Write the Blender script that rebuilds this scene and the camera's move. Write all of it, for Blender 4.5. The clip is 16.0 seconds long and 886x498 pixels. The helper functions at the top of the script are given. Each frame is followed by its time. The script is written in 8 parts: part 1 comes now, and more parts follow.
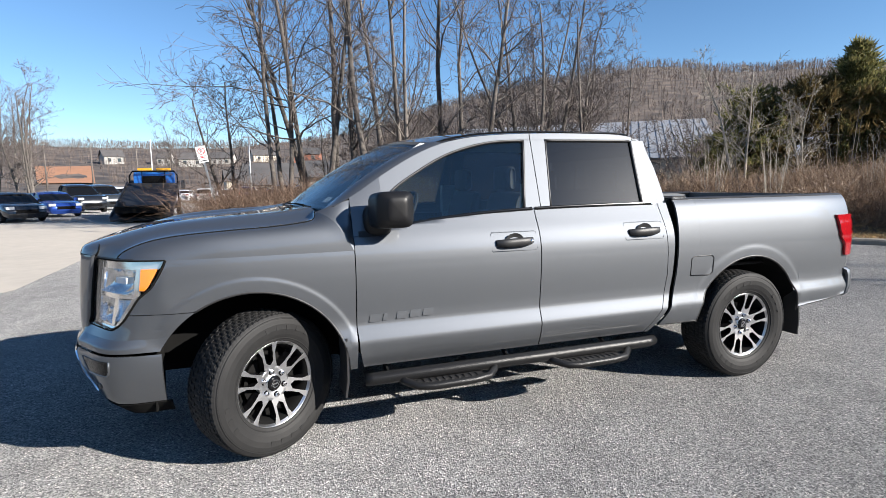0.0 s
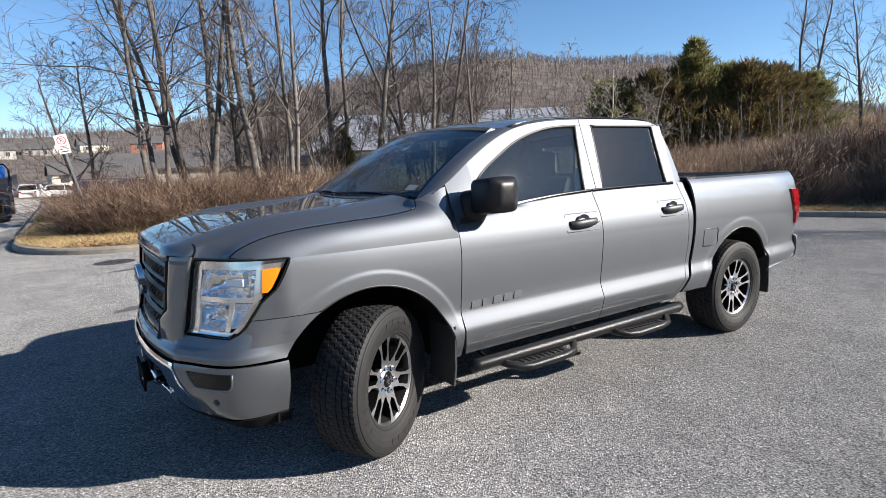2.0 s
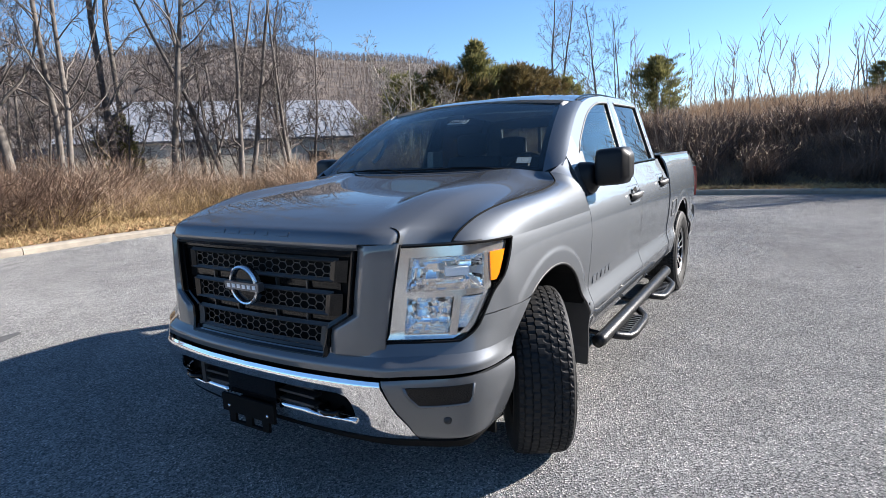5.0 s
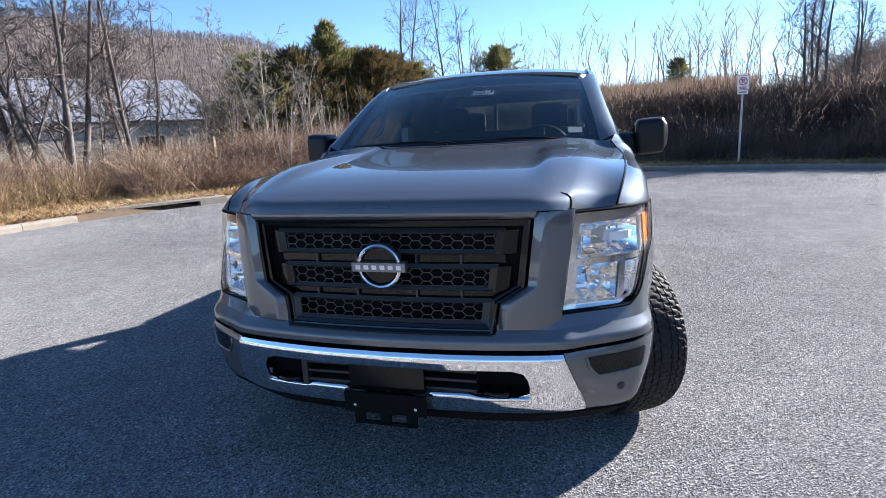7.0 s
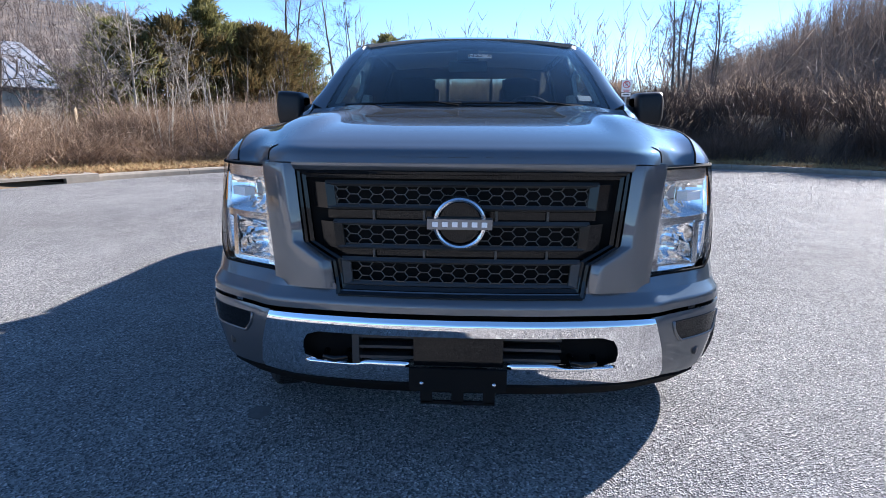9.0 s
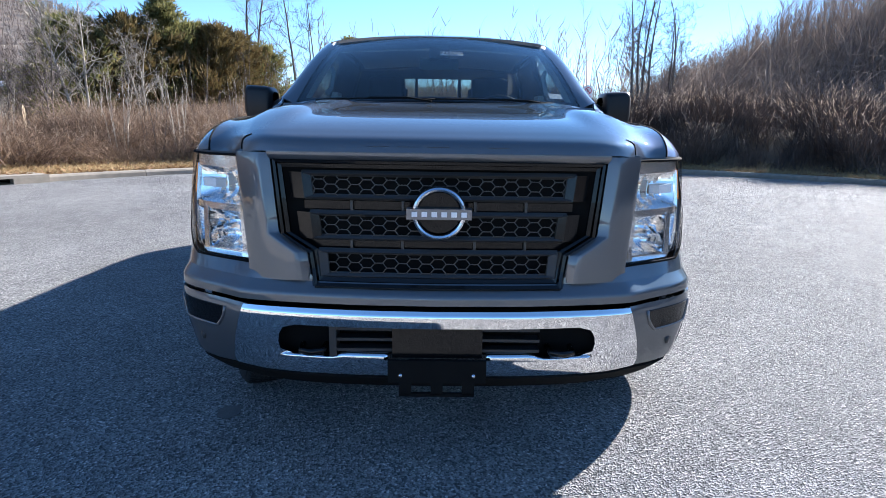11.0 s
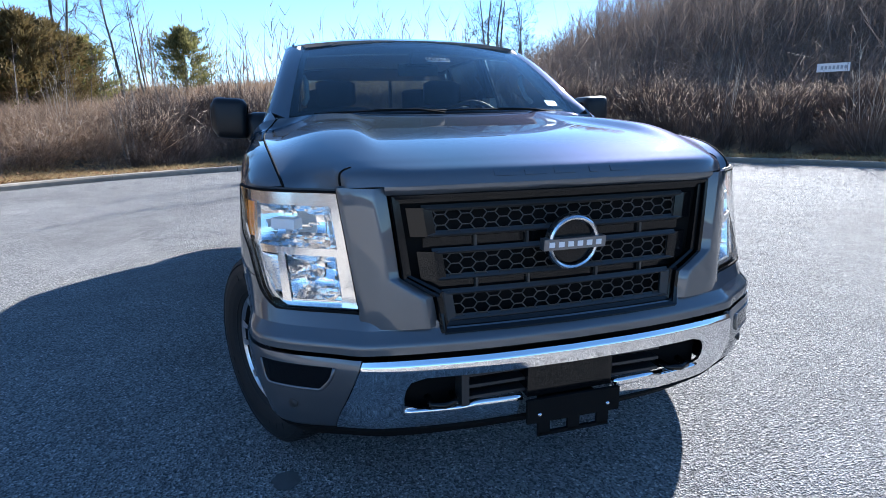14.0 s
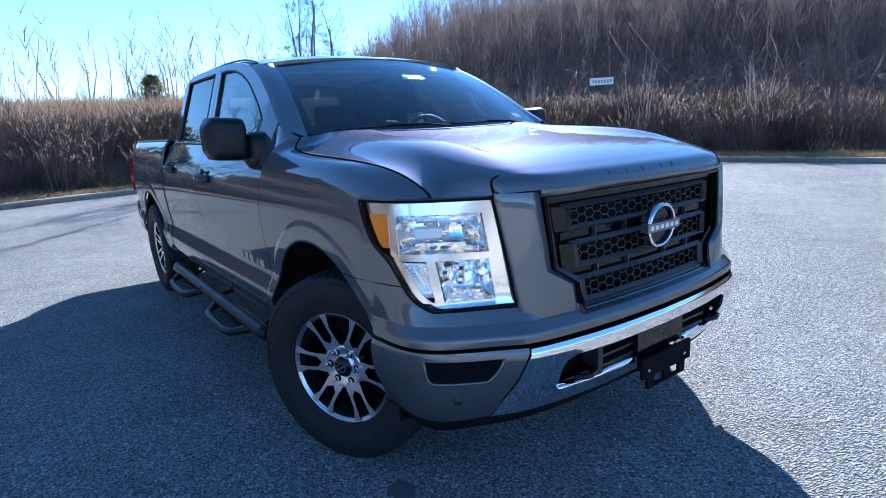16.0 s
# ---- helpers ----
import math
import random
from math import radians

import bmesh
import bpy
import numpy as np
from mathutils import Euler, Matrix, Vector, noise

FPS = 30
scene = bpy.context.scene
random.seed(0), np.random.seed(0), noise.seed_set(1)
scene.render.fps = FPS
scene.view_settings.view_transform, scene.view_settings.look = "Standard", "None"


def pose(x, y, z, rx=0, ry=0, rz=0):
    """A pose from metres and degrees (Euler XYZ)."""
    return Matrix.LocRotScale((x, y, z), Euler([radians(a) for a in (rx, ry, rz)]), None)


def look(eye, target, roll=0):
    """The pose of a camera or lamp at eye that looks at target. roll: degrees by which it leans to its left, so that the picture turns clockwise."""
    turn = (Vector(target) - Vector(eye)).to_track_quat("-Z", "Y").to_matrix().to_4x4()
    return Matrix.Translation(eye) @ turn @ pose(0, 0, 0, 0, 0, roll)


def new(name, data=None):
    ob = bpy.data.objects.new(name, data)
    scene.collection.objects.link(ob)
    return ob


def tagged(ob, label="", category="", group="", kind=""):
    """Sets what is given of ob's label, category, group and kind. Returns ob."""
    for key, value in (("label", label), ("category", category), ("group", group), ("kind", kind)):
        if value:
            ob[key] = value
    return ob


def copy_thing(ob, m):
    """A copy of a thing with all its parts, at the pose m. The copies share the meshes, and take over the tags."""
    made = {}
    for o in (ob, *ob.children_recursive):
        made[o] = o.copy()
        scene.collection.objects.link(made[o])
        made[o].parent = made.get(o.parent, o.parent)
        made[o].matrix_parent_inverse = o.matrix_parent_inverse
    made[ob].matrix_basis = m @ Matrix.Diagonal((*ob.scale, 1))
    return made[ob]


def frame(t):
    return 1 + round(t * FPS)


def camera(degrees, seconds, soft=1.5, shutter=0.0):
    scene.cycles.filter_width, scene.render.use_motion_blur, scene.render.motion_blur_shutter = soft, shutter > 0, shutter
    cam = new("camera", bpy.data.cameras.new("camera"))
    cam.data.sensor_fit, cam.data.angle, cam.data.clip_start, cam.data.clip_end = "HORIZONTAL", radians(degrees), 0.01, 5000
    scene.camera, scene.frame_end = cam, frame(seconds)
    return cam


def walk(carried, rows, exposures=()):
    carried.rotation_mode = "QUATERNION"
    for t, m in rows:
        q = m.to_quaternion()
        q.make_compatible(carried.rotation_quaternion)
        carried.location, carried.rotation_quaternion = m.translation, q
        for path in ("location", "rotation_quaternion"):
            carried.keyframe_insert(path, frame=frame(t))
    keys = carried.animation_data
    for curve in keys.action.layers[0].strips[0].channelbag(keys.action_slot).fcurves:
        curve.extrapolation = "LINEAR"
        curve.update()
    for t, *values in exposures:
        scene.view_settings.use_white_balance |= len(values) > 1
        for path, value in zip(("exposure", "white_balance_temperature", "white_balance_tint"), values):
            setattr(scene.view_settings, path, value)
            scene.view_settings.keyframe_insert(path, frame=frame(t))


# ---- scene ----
import itertools

cam = camera(77.1, 16.0, soft=0.8)
PATH = [
    (0, (-0.028, -4.116, 1.508), (0.647, -2.248, 1.277), -0.9),
    (0.5, (-0.387, -4.054, 1.536), (0.406, -2.232, 1.306), -1.7),
    (1, (-0.678, -3.869, 1.549), (0.222, -2.1, 1.306), -2.1),
    (1.5, (-0.952, -3.681, 1.536), (0.052, -1.972, 1.269), -2.3),
    (2, (-1.255, -3.51, 1.53), (-0.146, -1.87, 1.243), -2.1),
    (2.5, (-1.456, -3.277, 1.497), (-0.241, -1.717, 1.194), -2.0),
    (3, (-1.632, -3.026, 1.537), (-0.32, -1.549, 1.228), -1.9),
    (3.5, (-1.893, -2.756, 1.512), (-0.486, -1.367, 1.21), -2.0),
    (4, (-2.065, -2.476, 1.494), (-0.566, -1.188, 1.189), -2.2),
    (4.5, (-2.198, -2.179, 1.503), (-0.609, -1.005, 1.19), -2.4),
    (4.7, (-2.29, -2.073, 1.492), (-0.668, -0.947, 1.17), -2.5),
    (6.8, (-2.78, -0.871, 1.451), (-0.909, -0.292, 1.046), -2.6),
    (7, (-2.792, -0.764, 1.443), (-0.908, -0.233, 1.034), -2.8),
    (7.5, (-2.757, -0.501, 1.428), (-0.846, -0.09, 1.004), -2.7),
    (8, (-2.761, -0.258, 1.398), (-0.83, 0.037, 0.965), -2.1),
    (8.5, (-2.773, -0.068, 1.354), (-0.829, 0.121, 0.921), -1.1),
    (9, (-2.707, -0.036, 1.291), (-0.759, 0.063, 0.848), 0.3),
    (9.2, (-2.675, -0.037, 1.253), (-0.727, 0.029, 0.804), 0.8),
    (11.3, (-2.711, 0.019, 1.243), (-0.757, -0.014, 0.82), 0.9),
    (11.5, (-2.694, 0.022, 1.259), (-0.739, -0.007, 0.837), 0.7),
    (12, (-2.593, 0.055, 1.279), (-0.641, -0.004, 0.849), -0.1),
    (12.5, (-2.508, 0.113, 1.301), (-0.562, -0.017, 0.856), -0.5),
    (13, (-2.499, 0.327, 1.324), (-0.567, 0.087, 0.867), -0.6),
    (13.5, (-2.498, 0.631, 1.355), (-0.599, 0.209, 0.889), -0.5),
    (14, (-2.429, 0.849, 1.348), (-0.561, 0.301, 0.893), -0.9),
    (14.5, (-2.41, 1.128, 1.345), (-0.593, 0.422, 0.899), -1.6),
    (15, (-2.363, 1.431, 1.366), (-0.614, 0.567, 0.923), -2.1),
    (15.5, (-2.209, 1.661, 1.355), (-0.543, 0.644, 0.918), -2.6),
    (16, (-2.117, 1.876, 1.376), (-0.542, 0.721, 0.947), -2.9),
]
EXPOSURES = [(0.0, 1.35, 6450, 10), (2.5, 1.40, 6550, 11), (4.5, 1.62, 6450, 11), (7.0, 1.87, 6150, 15), (9.0, 2.02, 6050, 15), (12.5, 2.08, 5950, 10), (14.5, 2.11, 5720, 10), (16.0, 2.20, 5350, 10)]
walk(cam, [(t, look(eye, target, roll)) for t, eye, target, roll in PATH], EXPOSURES)

# ---- light ----
SUN = Vector((0.65, -0.625, 0.43)).normalized()
world = bpy.data.worlds.new("sky")
scene.world = world
world.use_nodes = True
wt = world.node_tree
sky = wt.nodes.new("ShaderNodeTexSky")
sky.sky_type, sky.sun_disc = "NISHITA", False
sky.sun_elevation, sky.sun_rotation = math.asin(SUN.z), math.atan2(SUN.x, SUN.y)
sky.air_density, sky.dust_density, sky.ozone_density = 0.8, 0.0, 3.0
vivid = wt.nodes.new("ShaderNodeHueSaturation")
vivid.inputs["Hue"].default_value = 0.498
vivid.inputs["Saturation"].default_value, vivid.inputs["Value"].default_value = 1.10, 1.1
wt.links.new(sky.outputs[0], vivid.inputs["Color"])
wt.links.new(vivid.outputs[0], wt.nodes["Background"].inputs[0])
wt.nodes["Background"].inputs[1].default_value = 0.062
sun = new("sun", bpy.data.lights.new("sun", "SUN"))
sun.data.energy, sun.data.angle, sun.data.color = 5.0, radians(0.53), (1.0, 0.94, 0.86)
sun.matrix_world = look((0, 0, 30), Vector((0, 0, 30)) - SUN)

# ---- materials ----
def material(name, color, rough=0.6, metal=0.0, vary=0.0, scale=20.0, bump=0.0, bump_scale=80.0, coat=0.0, second=None, spec=0.5, per_object=0.0):
    """A principled material: colour varied at two scales (towards second, or darker), with fine relief."""
    m = bpy.data.materials.new(name)
    m.use_nodes = True
    n, l = m.node_tree.nodes, m.node_tree.links
    b = n["Principled BSDF"]
    b.inputs["Base Color"].default_value = (*color, 1)
    b.inputs["Roughness"].default_value, b.inputs["Metallic"].default_value = rough, metal
    b.inputs["Coat Weight"].default_value, b.inputs["Coat Roughness"].default_value = coat, 0.03
    b.inputs["Specular IOR Level"].default_value = spec
    if vary or bump:
        co = n.new("ShaderNodeTexCoord")
    if vary:
        a, c = n.new("ShaderNodeTexNoise"), n.new("ShaderNodeTexNoise")
        a.inputs["Scale"].default_value, a.inputs["Detail"].default_value = scale, 6
        c.inputs["Scale"].default_value, c.inputs["Detail"].default_value = scale / 9, 4
        l.new(co.outputs["Object"], a.inputs["Vector"])
        l.new(co.outputs["Object"], c.inputs["Vector"])
        add = n.new("ShaderNodeMath")
        add.operation = "ADD"
        l.new(a.outputs["Fac"], add.inputs[0])
        l.new(c.outputs["Fac"], add.inputs[1])
        mapr = n.new("ShaderNodeMapRange")
        mapr.inputs["From Min"].default_value, mapr.inputs["From Max"].default_value = 0.7, 1.3
        mapr.inputs["To Max"].default_value = vary
        l.new(add.outputs[0], mapr.inputs["Value"])
        mix = n.new("ShaderNodeMixRGB")
        mix.inputs[1].default_value = (*color, 1)
        mix.inputs[2].default_value = (*(second or [v * 0.4 for v in color]), 1)
        l.new(mapr.outputs[0], mix.inputs[0])
        out = mix
        if per_object:
            info, hue = n.new("ShaderNodeObjectInfo"), n.new("ShaderNodeHueSaturation")
            mp = n.new("ShaderNodeMapRange")
            mp.inputs["To Min"].default_value, mp.inputs["To Max"].default_value = 1 - per_object, 1 + per_object
            l.new(info.outputs["Random"], mp.inputs["Value"])
            l.new(mp.outputs[0], hue.inputs["Value"])
            l.new(mix.outputs[0], hue.inputs["Color"])
            out = hue
        l.new(out.outputs[0], b.inputs["Base Color"])
    if bump:
        t, bp = n.new("ShaderNodeTexNoise"), n.new("ShaderNodeBump")
        t.inputs["Scale"].default_value, t.inputs["Detail"].default_value = bump_scale, 5
        bp.inputs["Strength"].default_value, bp.inputs["Distance"].default_value = bump, 0.01
        l.new(co.outputs["Object"], t.inputs["Vector"])
        l.new(t.outputs["Fac"], bp.inputs["Height"])
        l.new(bp.outputs[0], b.inputs["Normal"])
    return m


def glass(name, tint, gloss=(1, 1, 1), face=0.022, film=0.0):
    """Pane: tinted see-through with a mirror gloss that grows at grazing angles."""
    m = bpy.data.materials.new(name)
    m.use_nodes = True
    n, l = m.node_tree.nodes, m.node_tree.links
    n.remove(n["Principled BSDF"])
    t, g, f, mix = n.new("ShaderNodeBsdfTransparent"), n.new("ShaderNodeBsdfGlossy"), n.new("ShaderNodeLayerWeight"), n.new("ShaderNodeMixShader")
    t.inputs[0].default_value, g.inputs[0].default_value = (*(math.sqrt(v) for v in tint), 1), (*gloss, 1)
    g.inputs["Roughness"].default_value, f.inputs["Blend"].default_value = 0.01, 0.5
    p, k = n.new("ShaderNodeMath"), n.new("ShaderNodeMath")
    p.operation, k.operation = "POWER", "MULTIPLY_ADD"
    p.inputs[1].default_value, k.inputs[1].default_value, k.inputs[2].default_value = 5.2, 0.9, face
    l.new(f.outputs["Facing"], p.inputs[0])
    l.new(p.outputs[0], k.inputs[0])
    l.new(k.outputs[0], mix.inputs[0])
    l.new(t.outputs[0], mix.inputs[1])
    l.new(g.outputs[0], mix.inputs[2])
    l.new(mix.outputs[0], n["Material Output"].inputs[0])
    if film:
        # thin dusty film that spreads the glint
        d, mix2 = n.new("ShaderNodeBsdfGlossy"), n.new("ShaderNodeMixShader")
        d.inputs["Roughness"].default_value, mix2.inputs[0].default_value = 0.30, film
        l.new(mix.outputs[0], mix2.inputs[1])
        l.new(d.outputs[0], mix2.inputs[2])
        l.new(mix2.outputs[0], n["Material Output"].inputs[0])
    return m


PAINT = material("gunmetal_paint", (0.116, 0.123, 0.134), 0.585, 0.86, vary=0.05, scale=3.0, second=(0.090, 0.094, 0.105), coat=1.0)


def flake(m):
    """Fine metal flakes under a clear coat: tiny tilts of the flake layer alone."""
    n, l = m.node_tree.nodes, m.node_tree.links
    b = n["Principled BSDF"]
    b.inputs["Coat IOR"].default_value, b.inputs["Coat Roughness"].default_value = 1.68, 0.02
    b.inputs["Specular Tint"].default_value = (0.14, 0.205, 0.26, 1)
    co, v, bp = n.new("ShaderNodeTexCoord"), n.new("ShaderNodeTexVoronoi"), n.new("ShaderNodeBump")
    v.inputs["Scale"].default_value = 900
    bp.inputs["Strength"].default_value, bp.inputs["Distance"].default_value = 0.12, 0.0006
    l.new(co.outputs["Object"], v.inputs["Vector"])
    l.new(v.outputs["Distance"], bp.inputs["Height"])
    l.new(bp.outputs[0], b.inputs["Normal"])


flake(PAINT)
CHROME = material("chrome", (0.82, 0.82, 0.83), 0.06, 1.0, vary=0.05, scale=40)
ALLOY = material("machined_alloy", (0.84, 0.84, 0.85), 0.3, 1.0, vary=0.08, scale=60)
GLOSS_BLACK = material("gloss_black", (0.005, 0.005, 0.0055), 0.14, 0.0, spec=0.3)
BEZEL = material("bright_bezel", (0.82, 0.79, 0.755), 0.13, 0.85, vary=0.04, scale=30)
REFLECTOR = material("lamp_reflector", (0.95, 0.92, 0.89), 0.06, 0.97, vary=0.04, scale=30)
MIRROR_BLACK = material("satin_black", (0.008, 0.008, 0.009), 0.42, 0.0, vary=0.2, scale=30, spec=0.28)
PLASTIC = material("black_plastic", (0.022, 0.022, 0.023), 0.5, 0.0, vary=0.3, scale=30, bump=0.1, bump_scale=600)
DARK = material("dark_underbody", (0.008, 0.008, 0.008), 0.95, 0.0, vary=0.4, scale=10, spec=0.1)
MESHGREY = material("grille_grey", (0.05, 0.049, 0.048), 0.4, 0.3)
RUBBER = material("tyre_rubber", (0.014, 0.014, 0.0145), 0.62, 0.0, vary=0.45, scale=14, second=(0.026, 0.0255, 0.025), spec=0.22, bump=0.08, bump_scale=200)
POWDER = material("powder_coat", (0.010, 0.010, 0.0105), 0.36, 0.0, spec=0.28, vary=0.2, scale=30, bump=0.15, bump_scale=500)
AMBER = material("amber_lens", (0.95, 0.25, 0.012), 0.12, 0.0, vary=0.2, scale=120, coat=1.0)
RED = material("red_lens", (0.30, 0.006, 0.010), 0.12, 0.0, vary=0.2, scale=60, coat=1.0)
BADGE_GREY = material("badge_grey", (0.20, 0.20, 0.21), 0.35, 0.8)
SILVER = material("silver_badge", (0.60, 0.61, 0.63), 0.2, 1.0)
WHITE = material("white_plastic", (0.78, 0.79, 0.8), 0.4, vary=0.1, scale=30)
FABRIC = material("dark_fabric", (0.045, 0.045, 0.048), 0.9, vary=0.3, scale=120, bump=0.2, bump_scale=300)
TRIM_GREY = material("cabin_trim", (0.48, 0.48, 0.46), 0.8, vary=0.1, scale=30)
DASH = material("dashboard", (0.02, 0.02, 0.021), 0.6, vary=0.2, scale=60, bump=0.1, bump_scale=500)
WINDSHIELD = glass("windshield_glass", (0.45, 0.53, 0.54), face=0.045)
CLEAR = glass("clear_lens", (0.92, 0.94, 0.95))
TINT = glass("tinted_glass", (0.44, 0.52, 0.51), face=0.055, film=0.00025)
PRIVACY = glass("privacy_glass", (0.05, 0.055, 0.06), face=0.05, film=0.0016)
MIRROR = material("mirror_silver", (0.9, 0.9, 0.9), 0.01, 1.0)

# ---- mesh helpers ----
def mesh_of(name, verts, faces, mat=None, smooth=True):
    me = bpy.data.meshes.new(name)
    me.from_pydata([tuple(v) for v in verts], [], faces)
    me.polygons.foreach_set("use_smooth", [smooth] * len(me.polygons))
    if mat:
        me.materials.append(mat)
    me.update()
    return me


def piece(name, verts, faces, mat, parent=None, smooth=False, label=""):
    ob = new(name, mesh_of(name, verts, faces, mat, smooth))
    ob.parent = parent
    return tagged(ob, label)


def part(name, bm, mat, parent=None, label="", smooth=False):
    """Links a bmesh as one mesh object."""
    me = bpy.data.meshes.new(name)
    bm.to_mesh(me)
    bm.free()
    me.materials.append(mat)
    me.polygons.foreach_set("use_smooth", [smooth] * len(me.polygons))
    ob = new(name, me)
    ob.parent = parent
    return tagged(ob, label)


def empty(name, m, label, category, group="", kind=""):
    ob = new(name)
    ob.matrix_basis = m
    return tagged(ob, label, category, group, kind)


class Shell:
    """Collects grids of points into one mesh."""

    def __init__(self):
        self.v, self.f = [], []

    def grid(self, rows, flip=False, close_u=False):
        """rows: lists of points, all as long. Faces between neighbours."""
        base, n = len(self.v), len(rows[0])
        for r in rows:
            self.v.extend(Vector(p) for p in r)
        for i in range(len(rows) - 1):
            for j in range(n if close_u else n - 1):
                k = (j + 1) % n
                q = (base + i * n + j, base + i * n + k, base + (i + 1) * n + k, base + (i + 1) * n + j)
                self.f.append(q[::-1] if flip else q)
        return self

    def panel(self, rows, thick, ref=(1.9, 0, 0.8)):
        """A grid with thickness towards ref: outer skin, inner skin and walls all round."""
        rows = [[Vector(p) for p in r] for r in rows]
        m, n = len(rows), len(rows[0])
        i, j = m // 2, n // 2
        mid = (rows[min(i, m - 2)][min(j + 1, n - 1)] - rows[min(i, m - 2)][j - 1]).cross(rows[min(i, m - 2) + 1][j] - rows[max(i - 1, 0)][j])
        flip = mid.dot(rows[i][j] - Vector(ref)) < 0
        inner = []
        for i in range(m):
            line = []
            for j in range(n):
                a = rows[i][min(j + 1, n - 1)] - rows[i][max(j - 1, 0)]
                b = rows[min(i + 1, m - 1)][j] - rows[max(i - 1, 0)][j]
                c = a.cross(b)
                c = c.normalized() if c.length > 1e-9 else Vector((0, 0, 0))
                line.append(rows[i][j] - c * (thick if not flip else -thick))
            inner.append(line)
        self.grid(rows, flip)
        self.grid(inner, not flip)
        for a, b, s in ((rows[0], inner[0], False), (rows[-1], inner[-1], True)):
            self.grid([a, b], flip != (not s))
        for j, s in ((0, True), (n - 1, False)):
            self.grid([[r[j] for r in rows], [r[j] for r in inner]], flip != (not s))
        return self

    def box(self, lo, hi, m=None):
        base = len(self.v)
        for x in (lo[0], hi[0]):
            for y in (lo[1], hi[1]):
                for z in (lo[2], hi[2]):
                    p = Vector((x, y, z))
                    self.v.append(m @ p if m else p)
        for q in ((0, 1, 3, 2), (4, 6, 7, 5), (0, 4, 5, 1), (2, 3, 7, 6), (0, 2, 6, 4), (1, 5, 7, 3)):
            self.f.append(tuple(base + i for i in q))
        return self

    def tube(self, path, radii, sides=6, cap=True):
        path = [Vector(p) for p in path]
        radii = radii if hasattr(radii, "__len__") else [radii] * len(path)
        rings, up = [], None
        for i, p in enumerate(path):
            d = (path[min(i + 1, len(path) - 1)] - path[max(i - 1, 0)]).normalized()
            if up is None:
                up = d.orthogonal().normalized()
            up = (up - d * up.dot(d)).normalized()
            side = d.cross(up)
            rings.append([p + radii[i] * (math.cos(a) * up + math.sin(a) * side) for a in (2 * math.pi * k / sides for k in range(sides))])
        base = len(self.v)
        self.grid(rings, False, True)
        if cap:
            n = len(rings)
            self.f.append(tuple(base + k for k in range(sides))[::-1])
            self.f.append(tuple(base + (n - 1) * sides + k for k in range(sides)))
        return self

    def lathe(self, profile, steps=48, m=None, closed=False):
        """Turns a profile of (radius, offset along the axis y) round y."""
        rings = []
        for r, y in profile:
            ring = [Vector((r * math.cos(a), y, r * math.sin(a))) for a in (2 * math.pi * k / steps for k in range(steps))]
            rings.append([m @ p for p in ring] if m else ring)
        if closed:
            rings.append(rings[0])
        return self.grid(rings, False, True)

    def prism(self, outline, y0, y1, m=None):
        """An outline in x, z, drawn from y0 to y1."""
        base, n = len(self.v), len(outline)
        for y in (y0, y1):
            for x, z in outline:
                p = Vector((x, y, z))
                self.v.append(m @ p if m else p)
        self.f.append(tuple(range(base, base + n)))
        self.f.append(tuple(range(base + 2 * n - 1, base + n - 1, -1)))
        for i in range(n):
            j = (i + 1) % n
            self.f.append((base + i, base + n + i, base + n + j, base + j))
        return self

    def mirrored(self):
        s = Shell()
        s.v = [Vector((p.x, -p.y, p.z)) for p in self.v]
        s.f = [tuple(reversed(q)) for q in self.f]
        return s

    def done(self, name, mat, parent=None, label="", smooth=False):
        return piece(name, self.v, self.f, mat, parent, smooth, label)


def curve(points):
    """A smooth function through (x, value) points, values numbers or tuples."""
    xs = [p[0] for p in points]
    vs = [np.array(p[1:], float) for p in points]
    ms = []
    for i in range(len(xs)):
        a, b = max(i - 1, 0), min(i + 1, len(xs) - 1)
        ms.append((vs[b] - vs[a]) / (xs[b] - xs[a]))

    def f(x):
        x = min(max(x, xs[0]), xs[-1])
        i = max(0, min(len(xs) - 2, sum(1 for q in xs if q <= x) - 1))
        h = xs[i + 1] - xs[i]
        t = (x - xs[i]) / h
        out = vs[i] * (2 * t**3 - 3 * t**2 + 1) + h * ms[i] * (t**3 - 2 * t**2 + t) + vs[i + 1] * (3 * t**2 - 2 * t**3) + h * ms[i + 1] * (t**3 - t**2)
        return float(out[0]) if len(out) == 1 else out

    return f


def lin(points):
    xs, ys = [p[0] for p in points], [p[1] for p in points]
    return lambda x: float(np.interp(x, xs, ys))


def steps(a, b, n):
    return [a + (b - a) * i / (n - 1) for i in range(n)]


def ramp(x):
    x = min(1.0, max(0.0, x))
    return x * x * (3 - 2 * x)

# ---- the pickup truck: front axle at x = 0, nose towards -x, its left side towards -y ----
truck = empty("pickup_truck", pose(0, 0, 0), "gunmetal grey crew-cab pickup truck parked with its front wheels turned", "pickup truck")


def both(shell, name, mat, label="", smooth=True, parents=(None, None)):
    a = shell.done(name, mat, parents[0] or truck, label, smooth)
    b = shell.mirrored().done(name, mat, parents[1] or truck, label, smooth)
    return a, b


